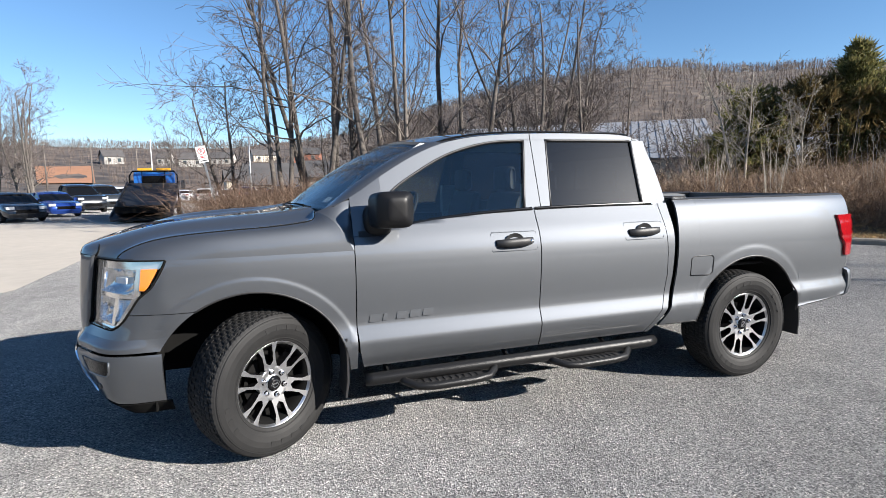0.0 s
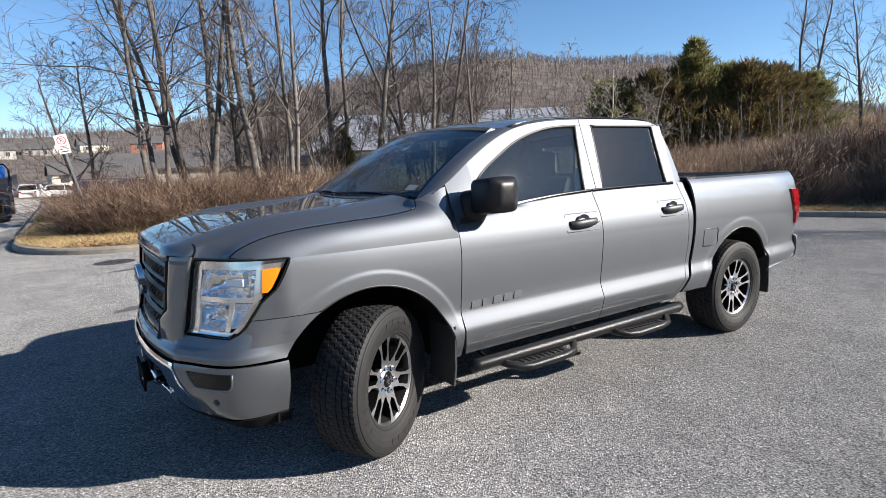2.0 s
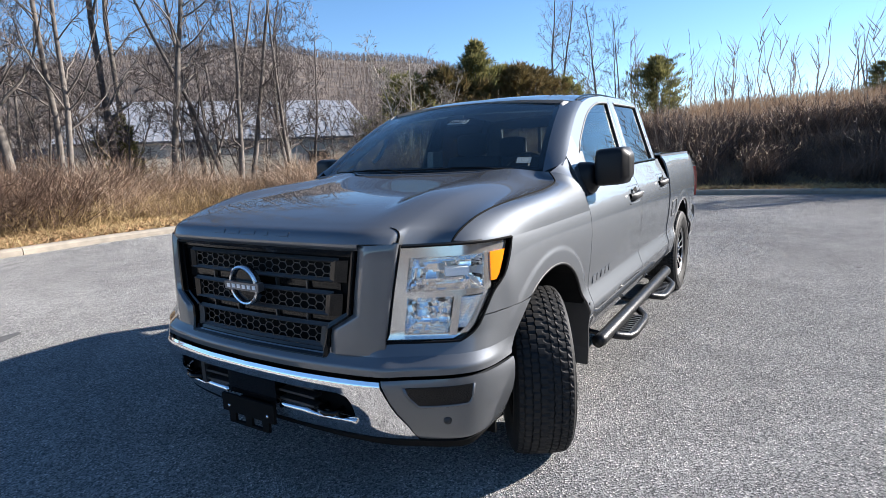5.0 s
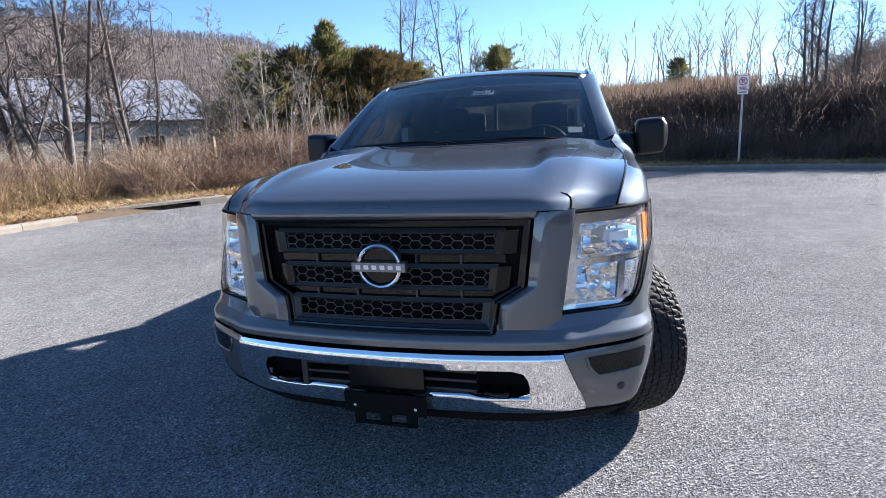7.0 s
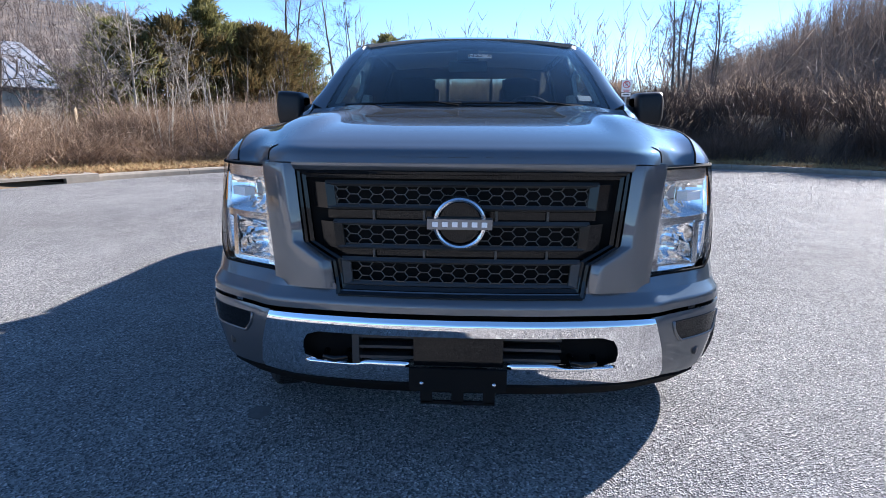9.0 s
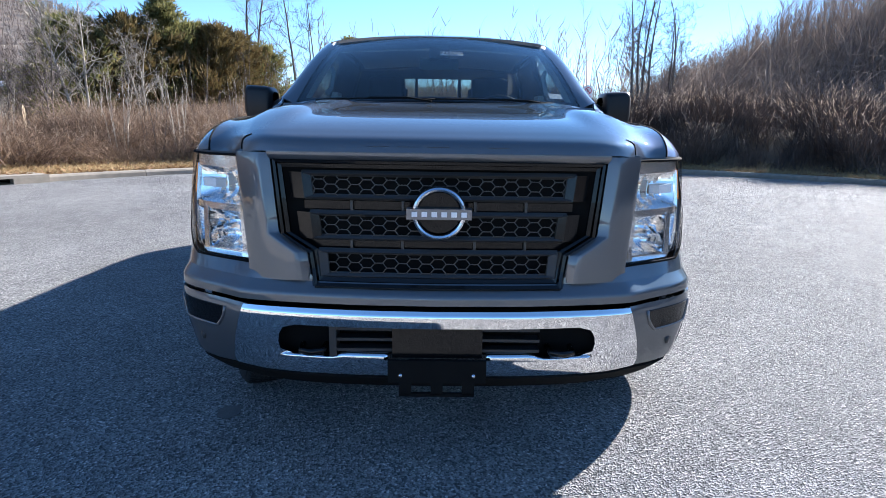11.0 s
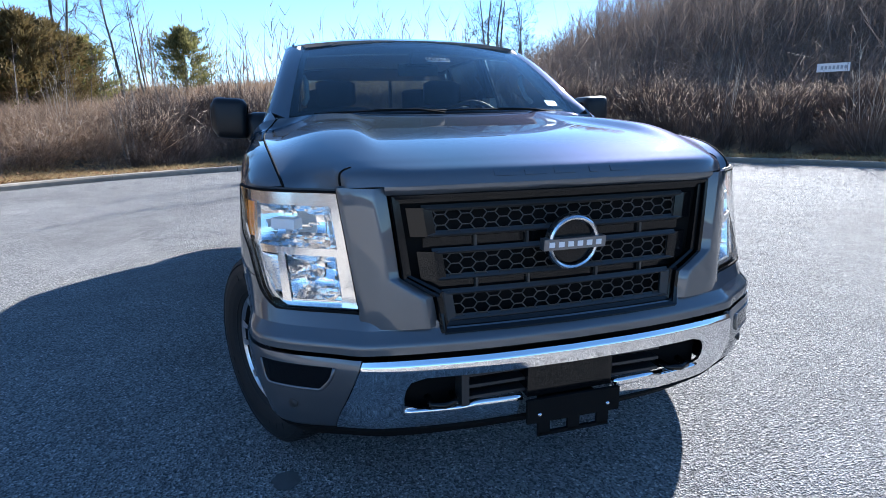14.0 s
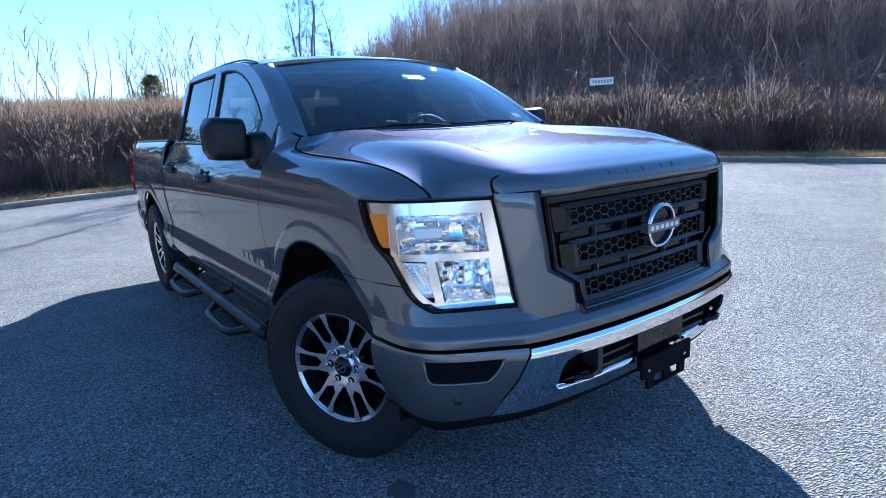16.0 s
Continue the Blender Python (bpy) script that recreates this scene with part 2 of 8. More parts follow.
ARCHES = ((0.0, 0.42, 0.525), (3.585, 0.42, 0.515))
side_profile = curve([(0.36, 0.90), (0.42, 0.945), (0.50, 0.985), (0.585, 1.008), (0.612, 1.008), (0.70, 0.978), (0.74, 0.978), (0.88, 0.992), (1.02, 1.0), (1.12, 0.992), (1.20, 0.966), (1.28, 0.925), (1.36, 0.885)])
bed_profile = curve([(0.36, 0.90), (0.42, 0.945), (0.50, 0.985), (0.60, 1.004), (0.625, 1.004), (0.70, 0.98), (0.74, 0.981), (0.9, 0.998), (1.05, 1.003), (1.18, 0.99), (1.28, 0.965), (1.34, 0.94), (1.38, 0.905)])


def side_y(x, z):
    """Half the body's width."""
    y = bed_profile(z) if x > 2.86 else side_profile(z)
    y -= 0.055 * max(0.0, (x - 4.15) / 0.55) ** 2
    y -= 0.02 * max(0.0, (-x) / 0.45) ** 2 * ramp((z - 0.85) / 0.25)
    for cx, cz, r in ARCHES:
        d = math.hypot(x - cx, z - cz) - r
        if z > 0.40:
                y += 0.006 * ramp((0.090 - d) / 0.03) * ramp(1 + (0.4 - abs(d)) * 2)
    return y


# Plan of the nose at several heights, from the centre line round the corner to the wheel arch.
NOSE = [
    (0.34, [(-0.845, 0), (-0.835, 0.30), (-0.805, 0.54), (-0.75, 0.69), (-0.635, 0.88)]),
    (0.42, [(-0.922, 0), (-0.912, 0.30), (-0.872, 0.57), (-0.815, 0.718), (-0.69, 0.915)]),
    (0.54, [(-0.966, 0), (-0.956, 0.30), (-0.915, 0.60), (-0.855, 0.737), (-0.695, 0.943)]),
    (0.635, [(-0.985, 0), (-0.973, 0.30), (-0.93, 0.60), (-0.87, 0.73), (-0.695, 0.95)]),
    (0.66, [(-0.972, 0), (-0.960, 0.30), (-0.918, 0.60), (-0.862, 0.725), (-0.69, 0.95)]),
    (0.70, [(-0.972, 0), (-0.960, 0.30), (-0.918, 0.60), (-0.862, 0.725), (-0.685, 0.95)]),
    (0.735, [(-0.935, 0), (-0.925, 0.30), (-0.892, 0.58), (-0.840, 0.70), (-0.665, 0.93)]),
    (0.80, [(-0.925, 0), (-0.915, 0.28), (-0.885, 0.53), (-0.812, 0.665), (-0.648, 0.918)]),
    (0.98, [(-0.905, 0), (-0.898, 0.28), (-0.875, 0.54), (-0.788, 0.682), (-0.622, 0.908)]),
    (1.14, [(-0.885, 0), (-0.88, 0.28), (-0.862, 0.545), (-0.762, 0.698), (-0.60, 0.898)]),
    (1.20, [(-0.87, 0), (-0.865, 0.28), (-0.845, 0.545), (-0.745, 0.698), (-0.585, 0.888)]),
]
NOSE_XS = (-0.40, -0.10, 0.25, 0.57)
nose_levels = []
for z_level, pts in NOSE:
    row = list(pts) + [(x, side_profile(z_level) - 0.02 * max(0.0, -x / 0.45) ** 2 * ramp((z_level - 0.85) / 0.25)) for x in NOSE_XS]
    nose_levels.append((z_level, curve([(k, *p) for k, p in enumerate(row)])))


def nose(s, z, out=0.0):
    """A point of the nose's skin: s runs from 0 at the centre line to 5 at the corner and 8 at the door."""
    p = curve_rows(s, z)
    if out:
        q = curve_rows(s + 0.02, z)
        d = (q - p).normalized()
        p = p + Vector((-d[1], d[0], 0)).normalized() * out * (1 if d[1] >= 0 or d[0] > 0 else -1)
    if p.x > -0.45 and s > 4.6:
        extra = side_y(p.x, z) - side_profile(z) + 0.02 * max(0.0, -p.x / 0.45) ** 2 * ramp((z - 0.85) / 0.25)
        p.y += extra * ramp((s - 4.6) / 0.4)
    return p


def curve_rows(s, z):
    zs = [a for a, _ in nose_levels]
    i = max(0, min(len(zs) - 2, sum(1 for q in zs if q <= z) - 1))
    t = (z - zs[i]) / (zs[i + 1] - zs[i])
    a, b = nose_levels[i][1](s), nose_levels[i + 1][1](s)
    return Vector((*(a + (b - a) * t), z))


def nose_s(y, z):
    """The s at which the nose is y wide."""
    lo, hi = 0.0, 5.0
    for _ in range(24):
        mid = (lo + hi) / 2
        lo, hi = (mid, hi) if curve_rows(mid, z).y < y else (lo, mid)
    return lo


def nose_sx(x, z):
    """The s at which the side of the nose reaches x."""
    lo, hi = 3.0, 8.0
    for _ in range(24):
        mid = (lo + hi) / 2
        lo, hi = (mid, hi) if curve_rows(mid, z).x < x else (lo, mid)
    return lo


def nose_rows(zs, s_lo, s_hi, n, out=0.0):
    return [[nose(s, z, out) for s in steps(s_lo(z), s_hi(z), n)] for z in zs]


def full(rows):
    """Joins a half from the centre line outwards with its mirror image."""
    return [[Vector((p.x, -p.y, p.z)) for p in reversed(r)] + r[1:] for r in rows]


def arch_x(z, k, front):
    cx, cz, r = ARCHES[k]
    d = math.sqrt(max(0.0, r * r - (z - cz) ** 2))
    return cx - d if front else cx + d


# --- front bumper: painted upper band, painted corners, chrome face with its opening ---
bumper = new("front_bumper")
bumper.parent = truck
tagged(bumper, "front bumper with chrome face and painted corners")
band = Shell()
zs = [0.672, 0.68, 0.69, 0.70, 0.708, 0.718, 0.728, 0.738]
band.panel(full(nose_rows(zs, lambda z: 0, lambda z: nose_sx(arch_x(z, 0, True), z), 60)), 0.012)
band.done("upper_band", PAINT, bumper, "painted bumper band under the grille", True)


lamp_edge = lin([(0.775, 3.70), (0.785, 3.80), (0.80, 3.92), (0.83, 4.05), (0.90, 4.23), (0.95, 4.36), (0.975, 4.50), (1.0, 4.63), (1.06, 4.78), (1.145, 4.965)])


def lamp_back(z):
    """Rear edge of the headlight."""
    return lamp_edge(z) + 0.03


s_cheek = Shell()
zs = steps(0.738, 0.785, 4)
s_cheek.panel(nose_rows(zs, lambda z: nose_s(0.40 + (z - 0.738) * 1.2, z), lambda z: nose_sx(arch_x(z, 0, True), z), 40), 0.012)
zs = steps(0.785, 0.862, 6)
s_cheek.panel(nose_rows(zs, lambda z: lamp_back(z) + 0.03, lambda z: nose_sx(arch_x(z, 0, True), z), 20), 0.012)
both(s_cheek, "cheek", PAINT, parents=(bumper, bumper))
corner = Shell()
zs = [0.345, 0.36, 0.39, 0.42, 0.47, 0.52, 0.57, 0.61, 0.64, 0.652, 0.658]
chrome_end = lin([(0.34, 0.735), (0.44, 0.727), (0.66, 0.652)])
corner.panel(nose_rows([z for z in zs if z >= 0.385], lambda z: nose_s(chrome_end(z) + 0.004, z), lambda z: nose_sx(-0.455, z), 26), 0.02)
corner_obs = both(corner, "bumper_corner", PAINT, parents=(bumper, bumper))
# recessed slot in the corner, with a rim along its lower edge, and the parking sensor below it
SLOT_IN, SLOT_OUT = lin([(0.552, 3.20), (0.59, 3.06), (0.632, 3.02)]), lin([(0.552, 3.88), (0.57, 3.94), (0.632, 3.95)])
for side, ob in ((1, corner_obs[0]), (-1, corner_obs[1])):
    slot, rim = Shell(), Shell()
    zz = steps(0.554, 0.630, 7)
    slot.panel([[nose(s, z, 0.0035 - 0.010 * ramp((0.62 - z) / 0.03) * ramp((z - 0.556) / 0.008) * 0.12) for s in steps(SLOT_IN(z) + 0.012, SLOT_OUT(z) - 0.012, 11)] for z in zz], 0.006)
    rim.tube([nose(SLOT_IN(z), z, 0.001) for z in (0.63, 0.60, 0.58, 0.565, 0.556)] + [nose(s, 0.552, 0.001) for s in steps(3.22, 3.86, 12)] + [nose(SLOT_OUT(z), z, 0.001) for z in (0.556, 0.565, 0.58, 0.60, 0.63)], 0.006, 6)
    dot = Shell().lathe([(0.0, 0.004), (0.015, 0.004), (0.017, -0.004)], 16, Matrix.Translation(nose(3.60, 0.488, 0.001)) @ Matrix.Rotation(radians(40), 4, "Z"))
    for sh, nm, mt in ((slot, "slot", GLOSS_BLACK), (rim, "slot_rim", PAINT), (dot, "parking_sensor", PLASTIC)):
        (sh if side == 1 else sh.mirrored()).done(nm, mt, ob, "", nm != "slot")

chrome = Shell()
top = [0.598, 0.605, 0.62, 0.635, 0.645, 0.652, 0.656]
chrome.panel(full(nose_rows(top, lambda z: 0, lambda z: nose_s(chrome_end(z), z), 34, 0.006)), 0.01)


def open_edge(z):
    """Half width of the bumper's opening."""
    t = min(1, max(0, (z - 0.485) / 0.113))
    return 0.545 - 0.05 * (2 * t - 1) ** 6 - 0.02 * t


wing = Shell()
zs = [0.365, 0.38, 0.40, 0.43, 0.455, 0.485, 0.50, 0.53, 0.56, 0.585, 0.598]
wing.panel(nose_rows(zs[5:], lambda z: nose_s(open_edge(z), z), lambda z: nose_s(chrome_end(z), z), 12, 0.006), 0.01)
wing.panel(nose_rows(zs[:6], lambda z: nose_s(0.165, z), lambda z: nose_s(chrome_end(z), z), 26, 0.004), 0.01)
lip = [nose(s, 0.487 - 0.012 * ramp((nose(s, 0.487).y - 0.30) / 0.06), 0.008) for s in steps(nose_s(0.165, 0.487), nose_s(0.535, 0.487), 18)]
wing.tube(lip, [0.016 - 0.006 * ramp((p.y - 0.30) / 0.06) for p in lip], 8)
chrome.v, base = chrome.v + wing.v, len(chrome.v)
chrome.f = chrome.f + [tuple(i + base for i in q) for q in wing.f]
w2 = wing.mirrored()
chrome.v, base = chrome.v + w2.v, len(chrome.v)
chrome.f = chrome.f + [tuple(i + base for i in q) for q in w2.f]
chrome.done("chrome_face", CHROME, bumper, "polished chrome bumper face", True)
# recess behind the opening: back wall, slats, upright dividers, tow hooks
rec = Shell()
rec.box((-0.865, -0.555, 0.462), (-0.78, 0.555, 0.63))
rec.done("recess", DARK, bumper)
for z in (0.508, 0.545, 0.582):
    Shell().box((-0.945, -0.345, z - 0.005), (-0.90, 0.345, z + 0.005)).done("intake_slat", PLASTIC, bumper)
for y in (-0.35, -0.36 + 0.01, 0.35):
    if y != -0.35:
        Shell().box((-0.95, y - 0.012, 0.485), (-0.88, y + 0.012, 0.60)).done("divider", PLASTIC, bumper)
Shell().box((-0.966, -0.15, 0.49), (-0.90, 0.15, 0.60)).done("centre_block", GLOSS_BLACK, bumper)
for sgn in (-1, 1):
    h = Shell()
    h.tube([(-0.9, sgn * 0.38, 0.51), (-0.955, sgn * 0.385, 0.508), (-0.965, sgn * 0.42, 0.507), (-0.955, sgn * 0.455, 0.508), (-0.9, sgn * 0.46, 0.51)], 0.011, 8)
    h.done("tow_hook", GLOSS_BLACK, bumper, smooth=True)
val = Shell()
val.panel(full([[nose(s, z, -0.02 - 0.03 * (0.40 - z) / 0.1) - Vector((0, 0, 0.03)) for s in steps(0, 4.9, 30)] for z in (0.34, 0.36, 0.385, 0.41)]), 0.01)
val.done("lower_valance", DARK, bumper, smooth=True)
# licence plate bracket
br = Shell()
br.box((-0.998, -0.163, 0.413), (-0.985, 0.163, 0.492))
br.box((-0.998, -0.125, 0.372), (-0.985, -0.085, 0.413)).box((-0.998, 0.085, 0.372), (-0.985, 0.125, 0.413)).box((-0.998, -0.02, 0.372), (-0.985, 0.02, 0.413)).box((-0.998, -0.125, 0.365), (-0.985, 0.125, 0.376))
br.box((-0.985, -0.10, 0.41), (-0.93, 0.10, 0.47))
bracket = br.done("plate_bracket", DARK, bumper, "black plastic licence plate bracket with no plate")
for sgn in (-1, 1):
    Shell().lathe([(0.0, 0.004), (0.006, 0.003), (0.008, -0.004)], 14, Matrix.Translation((-0.998, sgn * 0.121, 0.44)) @ Matrix.Rotation(radians(-90), 4, "Z") @ pose(0, 0, 0, 0, 0, 180)).done("screw", SILVER, bracket, smooth=True)

# --- grille ---
grille = new("grille")
grille.parent = truck
tagged(grille, "black honeycomb grille with a round badge")
GRILLE = [(0.545, 1.135), (0.520, 0.895), (0.425, 0.835), (0.408, 0.728)]
grille_edge = lin([(z, y) for y, z in reversed(GRILLE)])


def front_x(y, z):
    return curve_rows(nose_s(abs(y), z), z).x


# painted surround: side cheeks and the bar above
sur = Shell()
zs = [0.742, 0.77, 0.80, 0.832, 0.838, 0.86, 0.893, 0.90, 0.94, 0.98, 1.02, 1.06, 1.10, 1.135, 1.15, 1.158]
outer = lambda z: nose_s(lin([(0.74, 0.625), (0.80, 0.640), (1.16, 0.682)])(z), z)
rows = []
for z in zs:
    zp = max(z, 0.80)
    s0, s1 = nose_s(grille_edge(z) + 0.010, zp), outer(zp)
    sc = nose_s(grille_edge(z) + 0.036, zp)
    row = [nose(s0, zp, 0.004), nose(s0 + (sc - s0) * 0.9, zp, 0.021), nose(sc, zp, 0.0235)] + [nose(s, zp, 0.0245) for s in steps(sc + (s1 - sc) * 0.06, s1 - 0.05, 8)] + [nose(s1 - 0.02, zp, 0.022), nose(s1, zp, 0.012)]
    rows.append([Vector((p.x, p.y, z)) for p in row])
sur.panel(rows, 0.03)
lamp_gap = Shell().tube([nose(outer(z) + 0.012, z, 0.006) for z in steps(0.785, 1.152, 14)], 0.0065, 6)
both(lamp_gap, "lamp_gap", DARK, parents=(grille, grille))
both(sur, "grille_surround", PAINT, parents=(grille, grille))
bar = Shell()
bar.panel(full([[nose(s, z, o) for s in steps(0, nose_s(0.556, z), 20)] for z, o in ((1.137, 0.006), (1.150, 0.020), (1.154, 0.0225), (1.163, 0.024))]), 0.03)
bar.done("top_bar", PAINT, grille, smooth=True)
# black frame, stepped inwards
frm = Shell()
for k, (inset, depth, width) in enumerate(((0.0, 0.016, 0.010), (0.012, -0.004, 0.014))):
    outl = []
    for y, z in GRILLE:
        cy, cz = 0.0, 0.93
        outl.append((y - inset, cz + (z - cz) * (1 - inset / 0.21)))
    for half in (1, -1):
        pts = [(0, outl[0][1])] + outl + [(0, outl[-1][1])]
        for a, b in zip(pts, pts[1:]):
            rows = []
            for t in (0.0, 0.5, 1.0):
                y, z = a[0] + (b[0] - a[0]) * t, a[1] + (b[1] - a[1]) * t
                c = Vector((y, 0.93 + (z - 0.93)))
                d = Vector((-y, 0.93 - z)).normalized() * width
                y2, z2 = y + d.x * (1 if a[0] else 0.0) * (1 if b[0] or t < 1 else 0), z + (d.y if abs(d.y) > 0.3 * width else d.y)
                z2 = z + math.copysign(width, 0.93 - z) * (0.9 if (a[0] == 0 or b[0] == 0) else abs(d.y) / width)
                rows.append([(front_x(y, z) - depth, half * y, z), (front_x(y2, z2) - depth + 0.004, half * y2, z2)])
            frm.panel(rows, 0.03, (1, 0, 0.93))
frm.done("frame", GLOSS_BLACK, grille, "black stepped frame")
Shell().box((-0.845, -0.56, 0.70), (-0.80, 0.56, 1.15)).done("backing", DARK, grille)
ROWS = ((1.015, 1.092, 0.425, 0.415), (0.882, 0.962, 0.398, 0.388), (0.757, 0.836, 0.372, 0.362))
for z0, z1, w1, w0 in ROWS:
    hexes, rim, cheek = Shell(), Shell(), Shell()
    a = 0.0265  # cell radius across corners
    dx, dz = a * 1.5, a * 0.60
    seen = set()
    for i in range(-13, 14):
        for j in range(0, 6):
            cy, cz = i * dx, z0 + j * dz * 2 - (dz if i % 2 else 0) + 0.01
            pts = [(cy + a * math.cos(t), cz + dz * 1.155 * math.sin(t)) for t in (k * math.pi / 3 for k in range(6))]
            for p, q in zip(pts, pts[1:] + pts[:1]):
                key = tuple(sorted(((round(p[0], 3), round(p[1], 3)), (round(q[0], 3), round(q[1], 3)))))
                if key in seen:
                    continue
                seen.add(key)
                ends = []
                for y, z in (p, q):
                    z = min(max(z, z0), z1)
                    w = w0 + (w1 - w0) * (z - z0) / (z1 - z0)
                    ends.append((min(max(y, -w), w), z))
                if math.dist(*ends) < 0.006:
                    continue
                hexes.tube([(front_x(y, z) + 0.018, y, z) for y, z in ends], 0.0021, 4, False)
    hexes.done("honeycomb", MESHGREY, grille, "grey honeycomb mesh")
    for zz, w in ((z0, w0), (z1, w1)):
        rim.panel([[(front_x(y, zz) + dx_, y, zz + dz_) for y in steps(-w - 0.03, w + 0.03, 25)] for dx_, dz_ in ((0.010, -0.005), (0.004, 0.0), (0.010, 0.005))], 0.02)
    rim.done("bar", MESHGREY, grille, smooth=False)
    for sgn in (1, -1):
        cheek = Shell()
        rows = [[(front_x(y, z) + o, sgn * y, z) for y, o in ((w, 0.012), (w + 0.028, 0.004), (w + 0.075, 0.02))] for z, w in ((z0 - 0.004, w0), ((z0 + z1) / 2, (w0 + w1) / 2), (z1 + 0.004, w1))]
        cheek.panel(rows, 0.015, (1, 0, 0.9))
        cheek.done("end_cap", GLOSS_BLACK if z0 > 0.8 else PLASTIC, grille)
for z in (0.9875, 0.859):
    Shell().panel([[(front_x(y, z) + 0.035, y, z + d) for y in steps(-0.45, 0.45, 15)] for d in (-0.014, 0, 0.014)], 0.02).done("cross_bar", GLOSS_BLACK, grille, smooth=True)
    for y in (-0.29, -0.12, 0.12, 0.29):
        Shell().box((front_x(y, z) + 0.02, y - 0.004, z - 0.018), (front_x(y, z) + 0.05, y + 0.004, z + 0.018)).done("bar_tie", MESHGREY, grille)
# round badge: ring with a bar across and a plain light strip on it
badge = Shell()
M_badge = Matrix.Translation((-0.948, 0, 0.976)) @ Matrix.Rotation(radians(-4), 4, "Y") @ Matrix.Rotation(radians(90), 4, "Z")
badge.lathe([(0.071, 0.002), (0.073, 0.009), (0.079, 0.012), (0.085, 0.008), (0.087, 0.0), (0.087, -0.02), (0.071, -0.02)], 48, M_badge, True)
badge_ob = badge.done("badge", SILVER, grille, "round silver badge with a bar across", False)
Shell().box((-0.104, -0.014, -0.017), (0.104, 0.016, 0.017), M_badge).done("badge_bar", BADGE_GREY, badge_ob, "satin grey bar")
Shell().lathe([(0.0, 0.0), (0.067, 0.0)], 32, M_badge @ Matrix.Translation((0, -0.006, 0))).done("badge_disc", GLOSS_BLACK, badge_ob)
for k in range(6):
    u = -0.088 + k * 0.0315
    Shell().box((u, 0.016, -0.008), (u + 0.018, 0.0185, 0.008), M_badge).done("badge_mark", WHITE, badge_ob)

# --- headlights ---
lamp_in = lambda z: nose_s(lin([(0.74, 0.628), (0.80, 0.641), (1.16, 0.683)])(z), z)
lamp_zs = [0.786, 0.795, 0.81, 0.83, 0.86, 0.90, 0.94, 0.96, 0.98, 1.0, 1.02, 1.06, 1.10, 1.125, 1.139]
lens, bowl, low_bowl, turn_box = Shell(), Shell(), Shell(), Shell()
lens.grid(nose_rows(lamp_zs, lambda z: lamp_in(z) + 0.005, lambda z: lamp_edge(z) - 0.01, 30, 0.005))


def cup(shell, z0, z1, s0, s1, m, n, deep, ripple):
    """A fluted bowl sunk behind the lens."""
    rows = []
    for fz in steps(0, 1, m):
        z = z0 + (z1 - z0) * fz
        row = []
        for fs in steps(0, 1, n):
            d = (1 - (2 * fs - 1) ** 4) * (1 - (2 * fz - 1) ** 4)
            row.append(nose(s0(z) + (s1(z) - s0(z)) * fs, z, -(0.018 + deep * d + ripple(fs, fz) * min(1, 6 * d))))
        rows.append(row)
    shell.grid(rows)


tooth = lambda x: abs((x % 1.0) * 2 - 1)
cup(bowl, 0.965, 1.098, lambda z: 3.10 + (z - 0.965) * 0.2, lambda z: 4.26 + (z - 0.965) * 0.3, 17, 57, 0.078, lambda u, v: 0.013 * tooth(u * 4.5) * (0.35 + abs(u - 0.5)) + 0.005 * tooth(v * 1.5 + u))
cup(low_bowl, 0.806, 0.946, lambda z: 3.13, lambda z: 3.66 + (z - 0.8) * 0.4, 23, 27, 0.07, lambda u, v: 0.011 * tooth(u * 2.4 + 0.5 * v) + 0.009 * tooth(v * 2.2 - 0.5 * u))
cup(turn_box, 0.825, 0.940, lambda z: 3.77 + (z - 0.8) * 0.4, lambda z: lamp_edge(z) - 0.13, 23, 15, 0.02, lambda u, v: 0.006 * tooth(v * 11) + 0.003 * tooth(u * 7))
# bright frame between and round the bowls
bezel = Shell()
for z0, z1, s0, s1 in (
    (1.096, 1.137, lambda z: lamp_in(z) + 0.01, lambda z: lamp_edge(z) - 0.03),
    (0.944, 0.967, lambda z: 3.06, lambda z: lamp_edge(z) - 0.06),
    (0.788, 0.808, lambda z: lamp_in(z) + 0.01, lambda z: lamp_edge(z) - 0.10),
):
    bezel.panel(nose_rows(steps(z0, z1, 5), s0, s1, 26, -0.016), 0.012)
for z0, z1, s0, s1 in (
    (0.790, 1.12, lambda z: lamp_in(z) + 0.012, lambda z: 3.105 + 0.03 * (z < 0.95)),
    (0.800, 0.95, lambda z: 3.675 + (z - 0.8) * 0.4, lambda z: 3.775 + (z - 0.8) * 0.4),
    (0.960, 1.10, lambda z: 4.225 + (z - 0.965) * 0.3, lambda z: 4.37 + (z - 0.965) * 0.2),
    (0.806, 0.95, lambda z: lamp_edge(z) - 0.14, lambda z: lamp_edge(z) - 0.02),
):
    bezel.panel(nose_rows(steps(z0, z1, 12), s0, s1, 5, -0.013), 0.012)
amber = Shell()
amber.panel(nose_rows(steps(0.988, 1.098, 7), lambda z: 4.37 + (z - 0.965) * 0.2, lambda z: lamp_edge(z) - 0.07, 9, -0.009), 0.012)
seal = Shell()
edge = [nose(lamp_edge(z) + 0.02, z, 0.002) for z in lamp_zs] + [nose(s, 1.142, 0.002) for s in steps(lamp_edge(1.139), lamp_in(1.139), 24)]
seal.tube([nose(s, 0.783, 0.001) for s in steps(lamp_in(0.786), lamp_edge(0.786), 12)] + edge, 0.005, 6)
brow = Shell()
